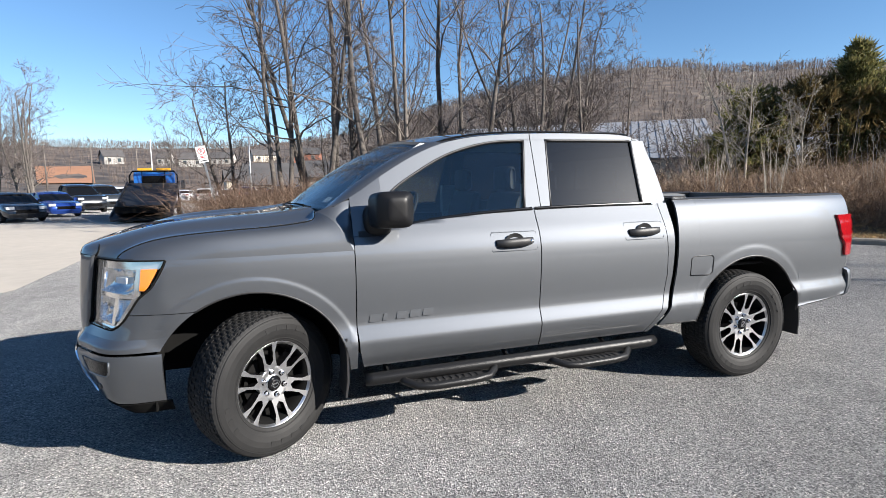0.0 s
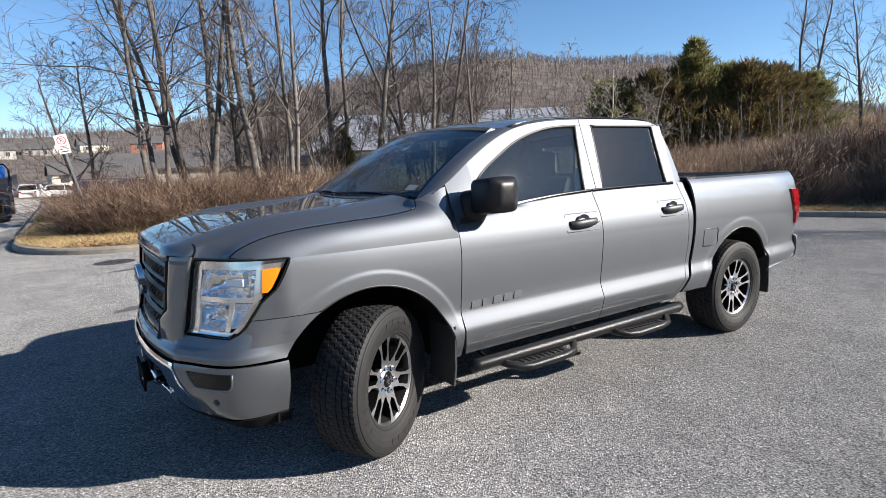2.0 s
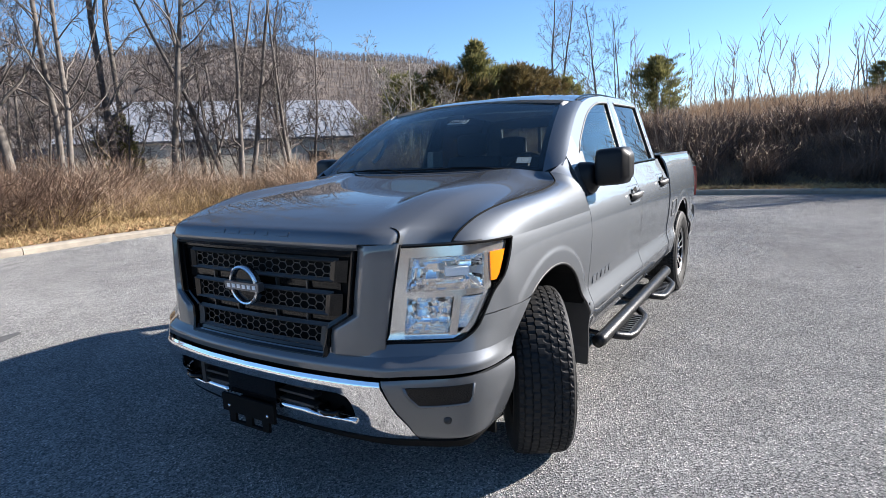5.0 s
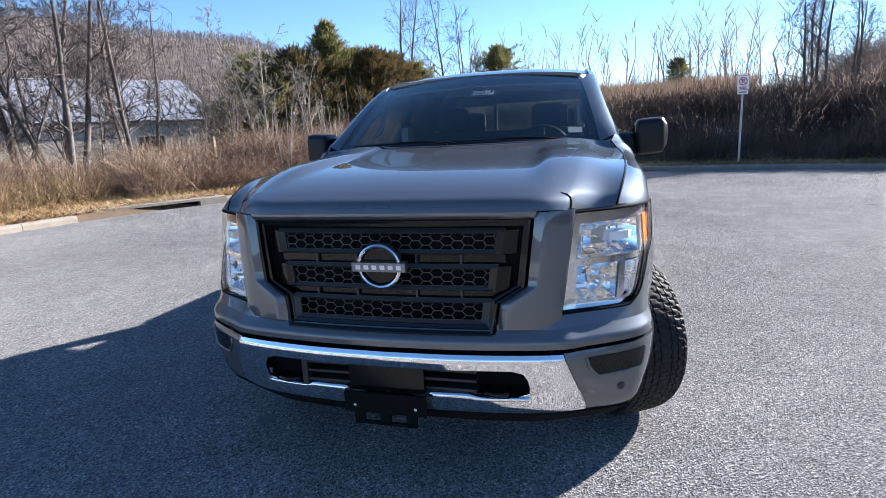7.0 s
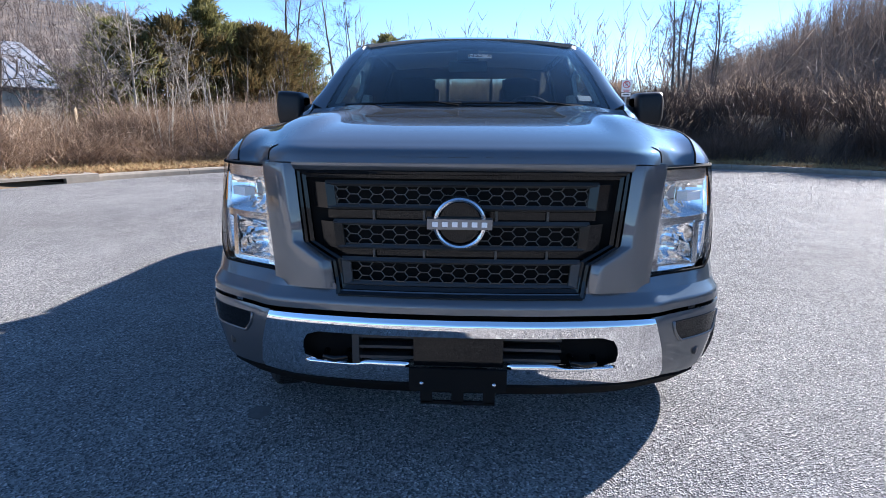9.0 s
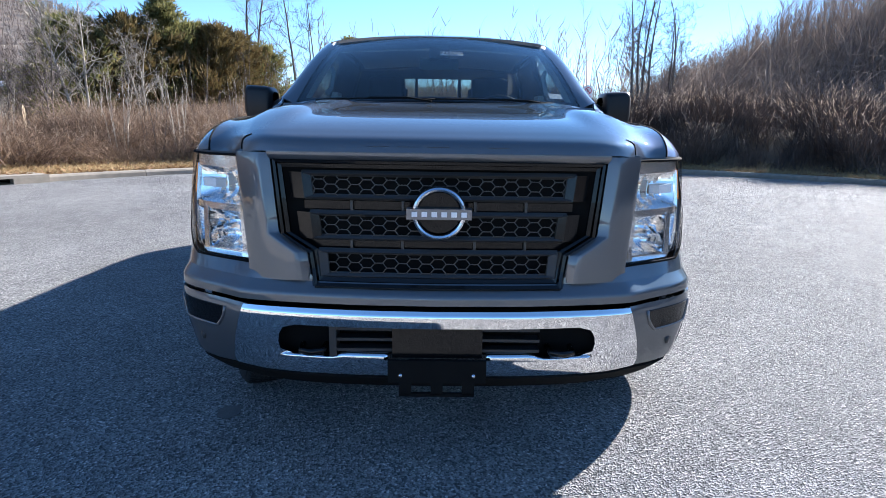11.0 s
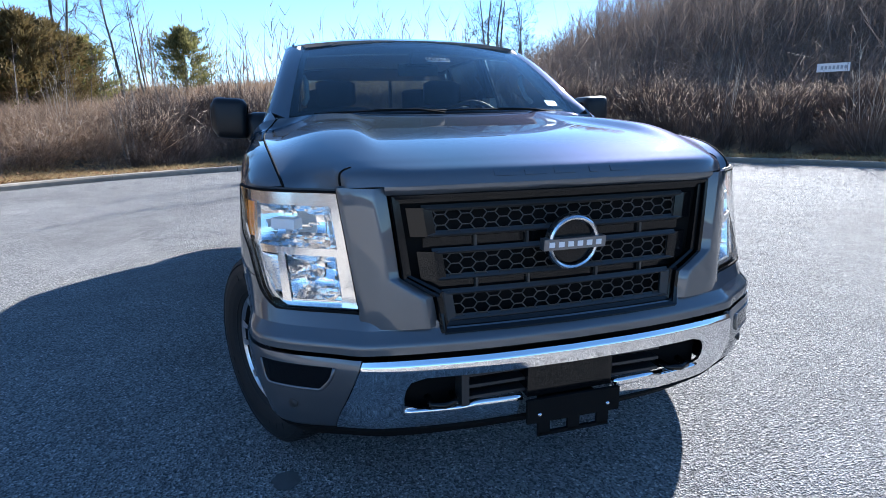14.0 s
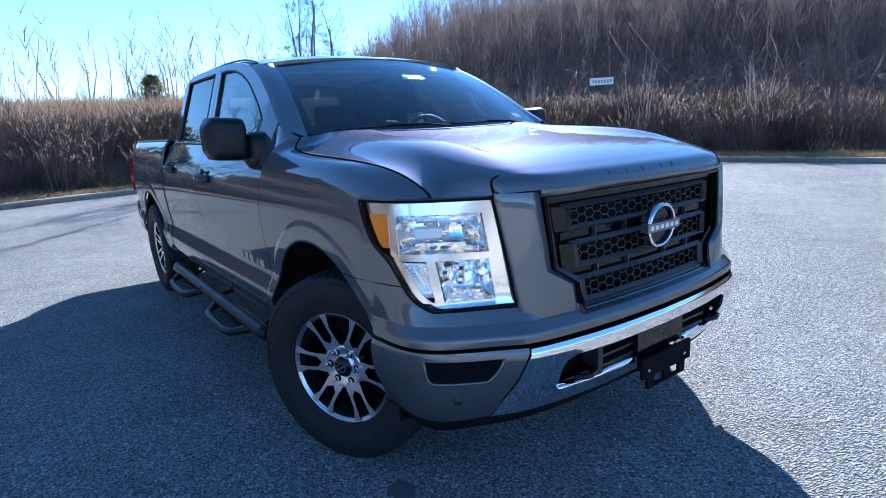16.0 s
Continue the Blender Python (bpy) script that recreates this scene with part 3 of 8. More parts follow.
brow.panel(nose_rows([1.143, 1.146, 1.149, 1.152], lambda z: lamp_in(1.14) + 0.01, lambda z: 4.2, 20, 0.001), 0.02)
both(brow, "lamp_brow", PLASTIC)
housing = Shell()
housing.panel(nose_rows([0.78, 0.86, 0.95, 1.05, 1.14], lambda z: lamp_in(z) - 0.02, lambda z: lamp_edge(z), 20, -0.13), 0.01)
hl = []
for sgn in (1, -1):
    h = new("headlight")
    h.parent = truck
    hl.append(tagged(h, "clear headlight with chrome reflectors and an amber corner marker"))
for sh, nm, mt, sm in ((lens, "lens", CLEAR, True), (bowl, "upper_reflector", REFLECTOR, False), (low_bowl, "lower_reflector", REFLECTOR, False), (turn_box, "turn_signal", REFLECTOR, False), (bezel, "bezel", BEZEL, True), (amber, "amber_marker", AMBER, True), (seal, "seal", DARK, True), (housing, "housing", BEZEL, True)):
    for ob in both(sh, nm, mt, "", sm, parents=hl):
        if nm == "lens":
            ob.visible_shadow = False
for sgn, h in zip((1, -1), hl):
    c = nose(3.78, 1.035, -0.045)
    Shell().box((-0.045, -0.02, -0.016), (0.045, 0.02, 0.016), Matrix.Translation((c.x, sgn * c.y, c.z)) @ Matrix.Rotation(sgn * radians(50), 4, "Z")).done("bulb_shield", WHITE, h)
    c = nose(3.47, 0.875, -0.05)
    Shell().lathe([(0.0, 0.03), (0.010, 0.028), (0.016, 0.02), (0.018, -0.03)], 12, Matrix.Translation((c.x, sgn * c.y, c.z)) @ Matrix.Rotation(radians(90 - sgn * 40), 4, "Z")).done("bulb", BEZEL, h)

# --- hood ---
# height along the centre line, by the share of the hood's length: steep front face, crease, long flat top
hood_mid = curve([(0.0, 1.163), (0.006, 1.180), (0.016, 1.200), (0.028, 1.213), (0.045, 1.223), (0.08, 1.236), (0.15, 1.256), (0.25, 1.277), (0.35, 1.292), (0.50, 1.308), (0.70, 1.326), (0.85, 1.345), (1.0, 1.374)])
# the shut line between hood and fender: x, y, z
SHUT = [(-0.652, 0.832, 1.137), (-0.640, 0.838, 1.163), (-0.598, 0.849, 1.194), (-0.497, 0.864, 1.233), (-0.349, 0.877, 1.259), (-0.101, 0.888, 1.278), (0.142, 0.891, 1.291), (0.318, 0.880, 1.310), (0.365, 0.862, 1.326), (0.372, 0.832, 1.362)]
shut_run = [0.0]
for pa, pb in zip(SHUT, SHUT[1:]):
    shut_run.append(shut_run[-1] + math.dist(pa, pb))
shut = curve([(r / shut_run[-1], *p) for r, p in zip(shut_run, SHUT)])
PROUD = 0.800  # share of the half width that stands proud above the grille


def hood_point(t, u):
    """A point of the hood: t from the front edge to the cowl, u from side to side."""
    a = abs(u)
    ex, ey, ez = shut(t)
    y = a * (ey - 0.003)
    g = t**1.12
    near = curve_rows(nose_s(min(y, 0.86), 1.155), 1.155).x
    x_mid = near + (0.325 + 0.07 * a * a - near) * g
    x = x_mid + (ex - x_mid) * ramp((a - 0.78) / 0.22)
    zc = hood_mid(g) + 0.004 * (1 - a * a) * ramp(t / 0.3)
    face = 1 - ramp((t - 0.015) / 0.05)
    outside = ramp((a - PROUD) / 0.022)
    # outside the proud face the skin starts at the headlight's top
    zo = ez + (zc - ez) * (1 - ramp((a - 0.66) / 0.34) ** 1.3)
    zo -= 0.010 * face * outside * (1 - ramp((a - 0.86) / 0.14))
    z = zo
    # two raised shoulders with soft inner flanks, fading towards the front
    w = 0.60 - 0.10 * t
    z += 0.024 * ramp((a - w) / 0.10) * (1 - ramp((a - 0.74) / 0.26)) * ramp((t - 0.10) / 0.35) * (1 - 0.65 * ramp((t - 0.6) / 0.4))
    x -= (0.024 - 0.006 * ramp((a - 0.6) / 0.18)) * face * (1 - outside)
    return Vector((x, math.copysign(y, u), z))


hood = Shell()
half = steps(0, 0.56, 17) + steps(0.59, 0.79, 9) + [0.797, 0.802, 0.807, 0.812, 0.817, 0.823] + steps(0.84, 1.0, 11)
us = [-u for u in reversed(half)] + half[1:]
hood_ts = [0.0, 0.006, 0.012, 0.018, 0.024, 0.031, 0.039, 0.048, 0.058, 0.07, 0.085, 0.105, 0.13, 0.16, 0.20] + steps(0.25, 1.0, 18)
rows = [[hood_point(t, u) for u in us] for t in hood_ts]
hood.panel(rows, 0.012, (0, 0, 0))
hood_ob = hood.done("hood", PAINT, truck, "long painted hood with two shallow shoulder ridges", True)
gap = Shell().tube([Vector(shut(t)) + Vector((0, 0.0005, -0.0015)) for t in steps(0.0, 1.0, 50)], 0.0040, 6)
both(gap, "shut_line", DARK)
hook = Shell().tube([hood_point(t, a) + Vector((-0.001, 0, 0.0005)) for t, a in ((0.0, 0.812), (0.012, 0.812), (0.024, 0.810), (0.034, 0.804), (0.044, 0.788), (0.052, 0.762))], [0.005, 0.005, 0.0045, 0.004, 0.003, 0.0015], 6)
both(hook, "nose_gap", DARK, parents=(hood_ob, hood_ob))
# embossed marks on the hood's front face, as plain blocks
for k in range(5):
    u0 = -0.27 + k * 0.117
    du = 0.032 if k == 1 else 0.085
    rise = [[hood_point(t, (u0 + (0.025 if k == 1 else 0) + du * q)) + Vector((-0.0022, 0, 0.0006)) for q in steps(0, 1, 4)] for t in (0.012, 0.018, 0.024)]
    Shell().panel(rise, 0.004, (0, 0, 1.1)).done("embossed_mark", PAINT, hood_ob, "", False)

# --- front fenders ---
fender = Shell()
cols = [-0.398, -0.38, -0.36, -0.34, -0.325, -0.31, -0.297] + [ARCHES[0][2] * math.sin(a) for a in (radians(d) for d in range(-34, 87, 4))] + [0.528, 0.531, 0.54, 0.555, 0.565]


def fender_low(x):
    if x < -0.29:
        return 0.866
    return arch_z(x, 0) if x < 0.5285 else 0.44


def arch_z(x, k):
    cx, cz, r = ARCHES[k]
    return cz + math.sqrt(max(0.0, r * r - (x - cx) ** 2))


def side_cols(xs, z_lo, z_hi, n=22):
    """Columns of points up the body's side."""
    rows = []
    for x in xs:
        a, b = z_lo(x), z_hi(x)
        zs = sorted(set(steps(a, b, n)))
        rows.append([(x, side_y(x, z), z) for z in zs])
    return rows


def crease_cols(xs, z_lo, z_hi, profile_z):
    """Columns whose rows fall on fixed heights, so that creases stay sharp."""
    rows = []
    for x in xs:
        a, b = z_lo(x), z_hi(x)
        zs = [min(max(z, a), b) for z in profile_z]
        zs[0], zs[-1] = a, b
        rows.append([(x, side_y(x, z), z) for z in zs])
    return rows


fender.panel(side_cols(cols, fender_low, lambda x: 1.14, 44), 0.012)
rows = []
for z in steps(0.866, 1.14, 12):
    s0, s1 = min(lamp_back(z) + 0.025, 4.985), nose_sx(-0.398, z)
    row = []
    for q in steps(0, 1, 12):
        p = nose(s0 + (s1 - s0) * q, z)
        f = ramp((p.x + 0.52) / 0.122)
        row.append(Vector((p.x, p.y + (side_y(p.x, z) - p.y) * f, z)))
    rows.append(row)
fender.panel(rows, 0.012)
rows = []
for t in [0.02] + steps(0.05, 1.0, 30):
    L = Vector(shut(t))
    xe = -0.60 + (0.565 + 0.60) * t
    E = nose(min(nose_sx(xe, 1.14), 5.0), 1.142) if xe < -0.39 else Vector((xe, side_y(xe, 1.14), 1.14))
    full_ = ramp((t - 0.05) / 0.4)
    C = Vector(((E.x + L.x) / 2, E.y - 0.022 + 0.016 * full_, E.z + (L.z - E.z) * (0.62 + 0.34 * full_)))
    L2 = L + Vector((0, 0.005, -0.003))
    rows.append([E * (1 - q) ** 2 + C * 2 * q * (1 - q) + L2 * q * q for q in steps(0, 1, 12)])
fender.panel(rows, 0.012)
# rear corner of the fender, running up to the windshield's foot
last, rows = rows[-1], []
for f in steps(0, 1, 6):
    row = []
    for q, p in zip(steps(0, 1, 12), last):
        z = 1.14 + 0.285 * q
        y = side_profile(z) + (0.902 - 0.335 * (z - 1.30) - side_profile(z)) * ramp((z - 1.24) / 0.1)
        goal = Vector((0.5665, y, z))
        row.append(p.lerp(goal, f) + Vector((0, 0.010, 0.006)) * math.sin(math.pi * f) * q)
    rows.append(row)
fender.panel(rows, 0.012)
fenders = both(fender, "front_fender", PAINT)
lip = Shell().tube([(x, side_y(x, arch_z(x, 0)) - 0.005, arch_z(x, 0) + 0.001) for x in steps(-0.29, 0.5, 32)], 0.0075, 6)
both(lip, "arch_lip", PLASTIC, parents=fenders)

# --- doors ---
belt = curve([(0.40, 1.20), (0.565, 1.222), (0.76, 1.248), (1.04, 1.290), (1.38, 1.322), (1.80, 1.342), (2.30, 1.350), (2.90, 1.352)])
rail = curve([(0.42, 1.365), (0.60, 1.455), (0.80, 1.580), (1.0, 1.690), (1.2, 1.768), (1.45, 1.815), (1.80, 1.838), (2.30, 1.846), (2.58, 1.838), (2.68, 1.818), (2.76, 1.76), (2.83, 1.55), (2.865, 1.36)])
win_top = curve([(0.70, 1.300), (0.81, 1.455), (1.01, 1.590), (1.23, 1.700), (1.50, 1.772), (1.77, 1.792), (2.05, 1.796), (2.64, 1.800)])


def cab_y(z):
    return 0.902 - 0.335 * (z - 1.30)


DOOR_ZS = [0.44, 0.455, 0.48, 0.52, 0.56, 0.59, 0.603, 0.612, 0.619, 0.635, 0.66, 0.685, 0.697, 0.703, 0.72, 0.78, 0.85, 0.92, 1.0, 1.06, 1.10, 1.14, 1.18, 1.21, 1.24, 1.27, 1.30, 1.32, 1.335, 1.36]


def door_skin(x0, x1, n):
    rows = []
    for q in steps(0, 1, n):
        col = []
        for z in DOOR_ZS:
            xa = x0(z) + (x1(z) - x0(z)) * q
            zz = min(max(z, 0.445), belt(xa))
            col.append((xa, side_y(xa, zz), zz))
        rows.append(col)
    return rows


front_edge = lin([(0.44, 0.605), (0.55, 0.58), (0.68, 0.571), (1.4, 0.571)])
rear_edge = lin([(0.44, 2.62), (0.52, 2.68), (0.60, 2.735), (0.70, 2.775), (0.85, 2.79), (1.4, 2.765)])
dF = Shell().panel(door_skin(front_edge, lambda z: 1.768, 30), 0.014)
dR = Shell().panel(door_skin(lambda z: 1.775, rear_edge, 28), 0.014)
door_f = both(dF, "front_door", PAINT)
door_r = both(dR, "rear_door", PAINT)
# the cab's corner behind the rear door
quarter = Shell()
rows = []
for q in steps(0, 1, 5):
    col = []
    for z in DOOR_ZS:
        xa = rear_edge(z) + 0.006 + (lin([(0.44, 2.66), (0.52, 2.73), (0.60, 2.785), (0.70, 2.825), (0.85, 2.84), (1.4, 2.85)])(z) - rear_edge(z) - 0.006) * q
        zz = min(z, belt(xa))
        col.append((xa, side_profile(zz), zz))
    rows.append(col)
quarter.panel(rows, 0.014)
both(quarter, "cab_corner", PAINT)


def frame_cols(xs, lo, hi, n=6):
    return [[(x, cab_y(z), z) for z in steps(lo(x), hi(x), n)] for x in xs]


fr = Shell()
fr.panel(frame_cols(steps(0.74, 1.826, 30), lambda x: win_top(x), rail, 5), 0.02)
fr.panel([[(x, cab_y(z), z) for x in steps(1.708 + (z - 1.34) * 0.155, 1.826, 4)] for z in steps(1.336, 1.80, 8)], 0.02)
both(fr, "window_frame", PAINT, parents=door_f)
fr = Shell()
fr.panel(frame_cols(steps(1.832, 2.66, 20), lambda x: win_top(x), rail, 5), 0.02)
fr.panel([[(x, cab_y(z), z) for x in steps(1.832, 1.905 + (z - 1.34) * 0.09, 4)] for z in steps(1.34, 1.80, 8)], 0.02)
fr.panel([[(x, cab_y(z), z) for x in steps(2.645, 2.76, 4)] for z in steps(1.348, 1.80, 8)], 0.02)
both(fr, "window_frame", PAINT, parents=door_r)
cp = Shell()
rail_x = lin([(1.345, 2.868), (1.45, 2.853), (1.60, 2.822), (1.74, 2.772), (1.80, 2.715), (1.815, 2.69)])
cp.panel([[(x, cab_y(z) - 0.02 * ((x - 2.62) / 0.25) ** 2, z) for x in steps(2.655 if z > 1.80 else 2.764, max(rail_x(z), 2.70 if z > 1.8 else 2.77), 6)] for z in steps(1.348, 1.815, 14)], 0.02)
both(cp, "rear_pillar", PAINT)

glass_f, glass_r = Shell(), Shell()
glass_f.panel([[(x, cab_y(z) - 0.012, z) for z in steps(belt(x) + 0.005, max(win_top(x) - 0.004, belt(x) + 0.02), 8)] for x in steps(0.72, 1.78, 24)], 0.005)
glass_r.panel([[(x, cab_y(z) - 0.012, z) for z in steps(belt(x) + 0.005, win_top(x) - 0.004, 6)] for x in steps(1.89, 2.66, 12)], 0.005)
for ob in both(glass_f, "door_glass", TINT, "lightly tinted side window", True, door_f) + both(glass_r, "door_glass", PRIVACY, "dark privacy-tinted side window", True, door_r):
    ob.visible_shadow = False
seal_f, seal_r = Shell(), Shell()
for xs, sh in ((steps(0.66, 1.76, 26), seal_f), (steps(1.78, 2.72, 16), seal_r)):
    sh.panel([[(x, cab_y(belt(x) + d) + o, belt(x) + d) for d, o in ((-0.012, 0.006), (-0.002, 0.014), (0.012, 0.010))] for x in xs], 0.01)
both(seal_f, "belt_seal", GLOSS_BLACK, parents=door_f)
both(seal_r, "belt_seal", GLOSS_BLACK, parents=door_r)
for xs, sh in ((steps(0.80, 1.775, 24), Shell()), (steps(1.94, 2.64, 14), Shell())):
    sh.tube([(x, cab_y(win_top(x)) - 0.004, win_top(x)) for x in xs], 0.009, 6)
    both(sh, "run_seal", PLASTIC, parents=door_f if xs[0] < 1 else door_r)
for x0, k, d in ((1.708, 0.155, door_f), (1.905, 0.09, door_r), (2.648, 0.0, door_r)):
    sh = Shell().tube([(x0 + (z - 1.34) * k, cab_y(z) - 0.006, z) for z in steps(1.345, 1.795, 6)], 0.010, 6)
    both(sh, "run_seal", PLASTIC, parents=d)


def handle(x, z, y):
    """Pull handle over a scooped cup."""
    sh, cup = Shell(), Shell()
    rows = []
    for u in steps(-0.128, 0.128, 14):
        t = abs(u) / 0.128
        o = 0.032 * (1 - t**4)
        hh = 0.027 - 0.006 * t**3
        rows.append([(x + u, y + o + dy, z + dz + 0.004 * u / 0.13) for dy, dz in ((0.0, -hh), (0.012, -hh * 0.7), (0.015, 0), (0.012, hh * 0.7), (0.0, hh), (-0.012, hh * 0.6), (-0.012, -hh * 0.6))])
    sh.grid(rows, False, True)
    ring = [(x + 0.066 * math.cos(a), y + 0.003, z + 0.004 + 0.052 * math.sin(a)) for a in (2 * math.pi * k / 24 for k in range(24))]
    cup.v = [Vector(p) for p in ring] + [Vector((x, y - 0.02, z + 0.005))]
    cup.f = [(k, (k + 1) % 24, 24) for k in range(24)]
    pts = [(x - 0.155, z - 0.055), (x + 0.155, z - 0.055), (x + 0.16, z - 0.045), (x + 0.16, z + 0.055), (x + 0.15, z + 0.062), (x - 0.15, z + 0.062), (x - 0.16, z + 0.05), (x - 0.16, z - 0.045)]
    ridge = Shell().tube([(a, side_profile(b) - 0.0016, b) for a, b in pts + pts[:1]], 0.0034, 6)
    return sh, cup, ridge


for x, z, ds, key in ((1.585, 1.140, door_f, True), (2.59, 1.165, door_r, False)):
    sh, cup, ridge = handle(x, z, side_profile(z))
    hs = both(sh, "door_handle", PLASTIC, "black plastic pull handle", True, ds)
    both(cup, "handle_cup", PLASTIC, "", True, hs)
    both(ridge, "handle_ridge", PAINT, "", True, hs)
    if key:
        k = Shell().lathe([(0.0, 0.004), (0.011, 0.004), (0.013, 0.0)], 14, Matrix.Translation((x + 0.105, side_profile(z) + 0.034, z + 0.003)))
        both(k, "keyhole", SILVER, "", True, hs)

# raised lettering on the front doors, as plain blocks
for k in range(5):
    u = 0.640 + k * 0.082
    sh = Shell()
    z0 = 0.714 + 0.0025 * k
    w = 0.026 if k == 1 else 0.064
    sh.prism([(u, z0), (u + w, z0), (u + w + 0.006, z0 + 0.042), (u + 0.006, z0 + 0.042)], side_profile(0.74) - 0.006, side_profile(0.74) + 0.005)
    both(sh, "raised_block", PAINT, "", False, door_f)

# --- pillars, roof, glass ---
ws_bottom = lambda u: Vector((0.30 + 0.13 * u * u, 0.775 * u, 1.385 - 0.012 * u * u))
ws_top = lambda u: Vector((0.985 + 0.10 * u * u, 0.645 * u, 1.800 - 0.030 * u * u))


def ws(u, v):
    p = ws_bottom(u).lerp(ws_top(u), v)
    return p + Vector((-0.5, 0, 0.87)) * 0.03 * 4 * v * (1 - v)


pane = Shell().panel([[ws(u, v) for u in steps(-1, 1, 25)] for v in steps(0, 1, 13)], 0.006)
windshield = pane.done("windshield", WINDSHIELD, truck, "large raked windshield with a dark band", True)
windshield.visible_shadow = False
frit = Shell()
for us, vs in ((steps(-1, 1, 25), (0.0, 0.03, 0.05)), (steps(-1, 1, 25), (0.955, 0.975, 1.0)), ((-1, -0.98, -0.955), steps(0, 1, 13)), ((0.955, 0.98, 1.0), steps(0, 1, 13))):
    frit.panel([[ws(u, v) - Vector((-0.5, 0, 0.87)) * 0.009 for u in us] for v in vs], 0.003)
frit.done("windshield_border", GLOSS_BLACK, windshield, smooth=True)
pill = Shell()
rows = []
for v in steps(-0.03, 1.0, 16):
    a = ws(1.0, v)
    xb = 0.50 + (1.20 - 0.50) * v
    b = Vector((xb, cab_y(rail(xb)), rail(xb)))
    c = a.lerp(b, 0.5) + Vector((-0.010, 0.024, 0.016))
    rows.append([a * (1 - q) ** 2 + c * 2 * q * (1 - q) + b * q * q for q in steps(0, 1, 7)])
pill.panel(rows, 0.02)
# lower foot of the pillar, down to the fender and the mirror
rows = []
for q in steps(0, 1, 8):
    x = 0.569 + (0.76 - 0.569) * q
    hi = Vector((x, cab_y(rail(x)), rail(x)))
    lo_z = belt(x) - 0.02 if x > 0.568 else 1.30
    lo = Vector((x, side_profile(lo_z) - 0.002, lo_z))
    c = lo.lerp(hi, 0.5) + Vector((0, 0.014, 0.0))
    rows.append([lo * (1 - t) ** 2 + c * 2 * t * (1 - t) + hi * t * t for t in steps(0, 1, 6)])
pill.panel(rows, 0.02)
both(pill, "windshield_pillar", PAINT)

roof_mid = curve([(0.985, 1.805), (1.10, 1.830), (1.30, 1.856), (1.60, 1.878), (2.0, 1.888), (2.35, 1.884), (2.60, 1.866), (2.74, 1.835), (2.79, 1.80)])
roof = Shell()
rows = []
for t in steps(0, 1, 20):
    row = []
    for u in steps(-1, 1, 25):
        a = abs(u)
        x0, x1 = 0.985 + 0.10 * u * u, 2.80 - 0.05 * u * u
        if a > 0.9:
            x0 += 0.1 * (a - 0.9) / 0.1
        x = x0 + (x1 - x0) * t
        zr = min(rail(max(x, 1.2)), 1.84)
        yr = cab_y(zr)
        zm = roof_mid(0.985 + (2.79 - 0.985) * t)
        z = zm + (zr - zm) * a**3.0
        row.append((x, yr * u, z))
    rows.append(row)
roof.panel(rows, 0.02, (1.9, 0, 1.4))
roof.done("roof", PAINT, truck, "painted cab roof", True)
ditch = Shell().tube([(x, cab_y(rail(x)) - 0.045, min(rail(x), 1.84) + 0.017) for x in steps(1.16, 2.66, 20)], 0.007, 6)
both(ditch, "roof_moulding", GLOSS_BLACK)

# back of the cab with its sliding window
backw = Shell()
bx = lambda z: lin([(0.5, 2.86), (1.35, 2.862), (1.60, 2.82), (1.78, 2.785)])(z)
for y0, y1, z0, z1 in ((-0.84, 0.84, 0.6, 1.43), (-0.84, 0.84, 1.70, 1.80), (-0.80, -0.60, 1.43, 1.70), (0.60, 0.80, 1.43, 1.70)):
    backw.panel([[(bx(z), max(-cab_y(z) + 0.03, min(cab_y(z) - 0.03, y)), z) for y in steps(y0, y1, 9)] for z in steps(z0, z1, 6)], 0.03)
backw.done("cab_back_wall", PAINT, truck, smooth=True)
for y0, y1 in ((-0.60, -0.21), (-0.20, 0.20), (0.21, 0.60)):
    g = Shell().panel([[(bx(z) - 0.01, y, z) for y in steps(y0, y1, 3)] for z in (1.43, 1.56, 1.70)], 0.005).done("rear_pane", TINT, truck, "pane of the sliding rear window")
    g.visible_shadow = False
for y in (-0.205, 0.205):
    Shell().box((2.80, y - 0.015, 1.43), (2.83, y + 0.015, 1.70)).done("rear_window_bar", PLASTIC, truck)

# cowl and wipers
cowl = Shell().panel([[ws_bottom(u) + Vector((dx_, 0, dz_)) for u in steps(-1, 1, 21)] for dx_, dz_ in ((-0.035, -0.034), (-0.01, -0.024), (0.02, -0.004))], 0.02, (0.5, 0, 1.0))
cowl.done("cowl", PLASTIC, truck, "black cowl strip below the windshield")
for y0, y1 in ((-0.62, 0.02), (0.02, 0.66)):
    w = Shell()
    pts = [ws(u / 0.775, -0.004 + 0.008 * (u - y0) * (y1 - u) / 0.1) + Vector((-0.5, 0, 0.87)) * 0.008 for u in steps(y0, y1, 10)]
    w.tube(pts, 0.0042, 6)
    w.tube([ws((y0 + 0.02) / 0.775, -0.05) + Vector((-0.01, 0, 0.02)), pts[2] + Vector((0, 0, 0.004)), pts[5] + Vector((0, 0, 0.004))], 0.005, 6)
    w.done("wiper", DARK, truck, "black wiper blade", True)
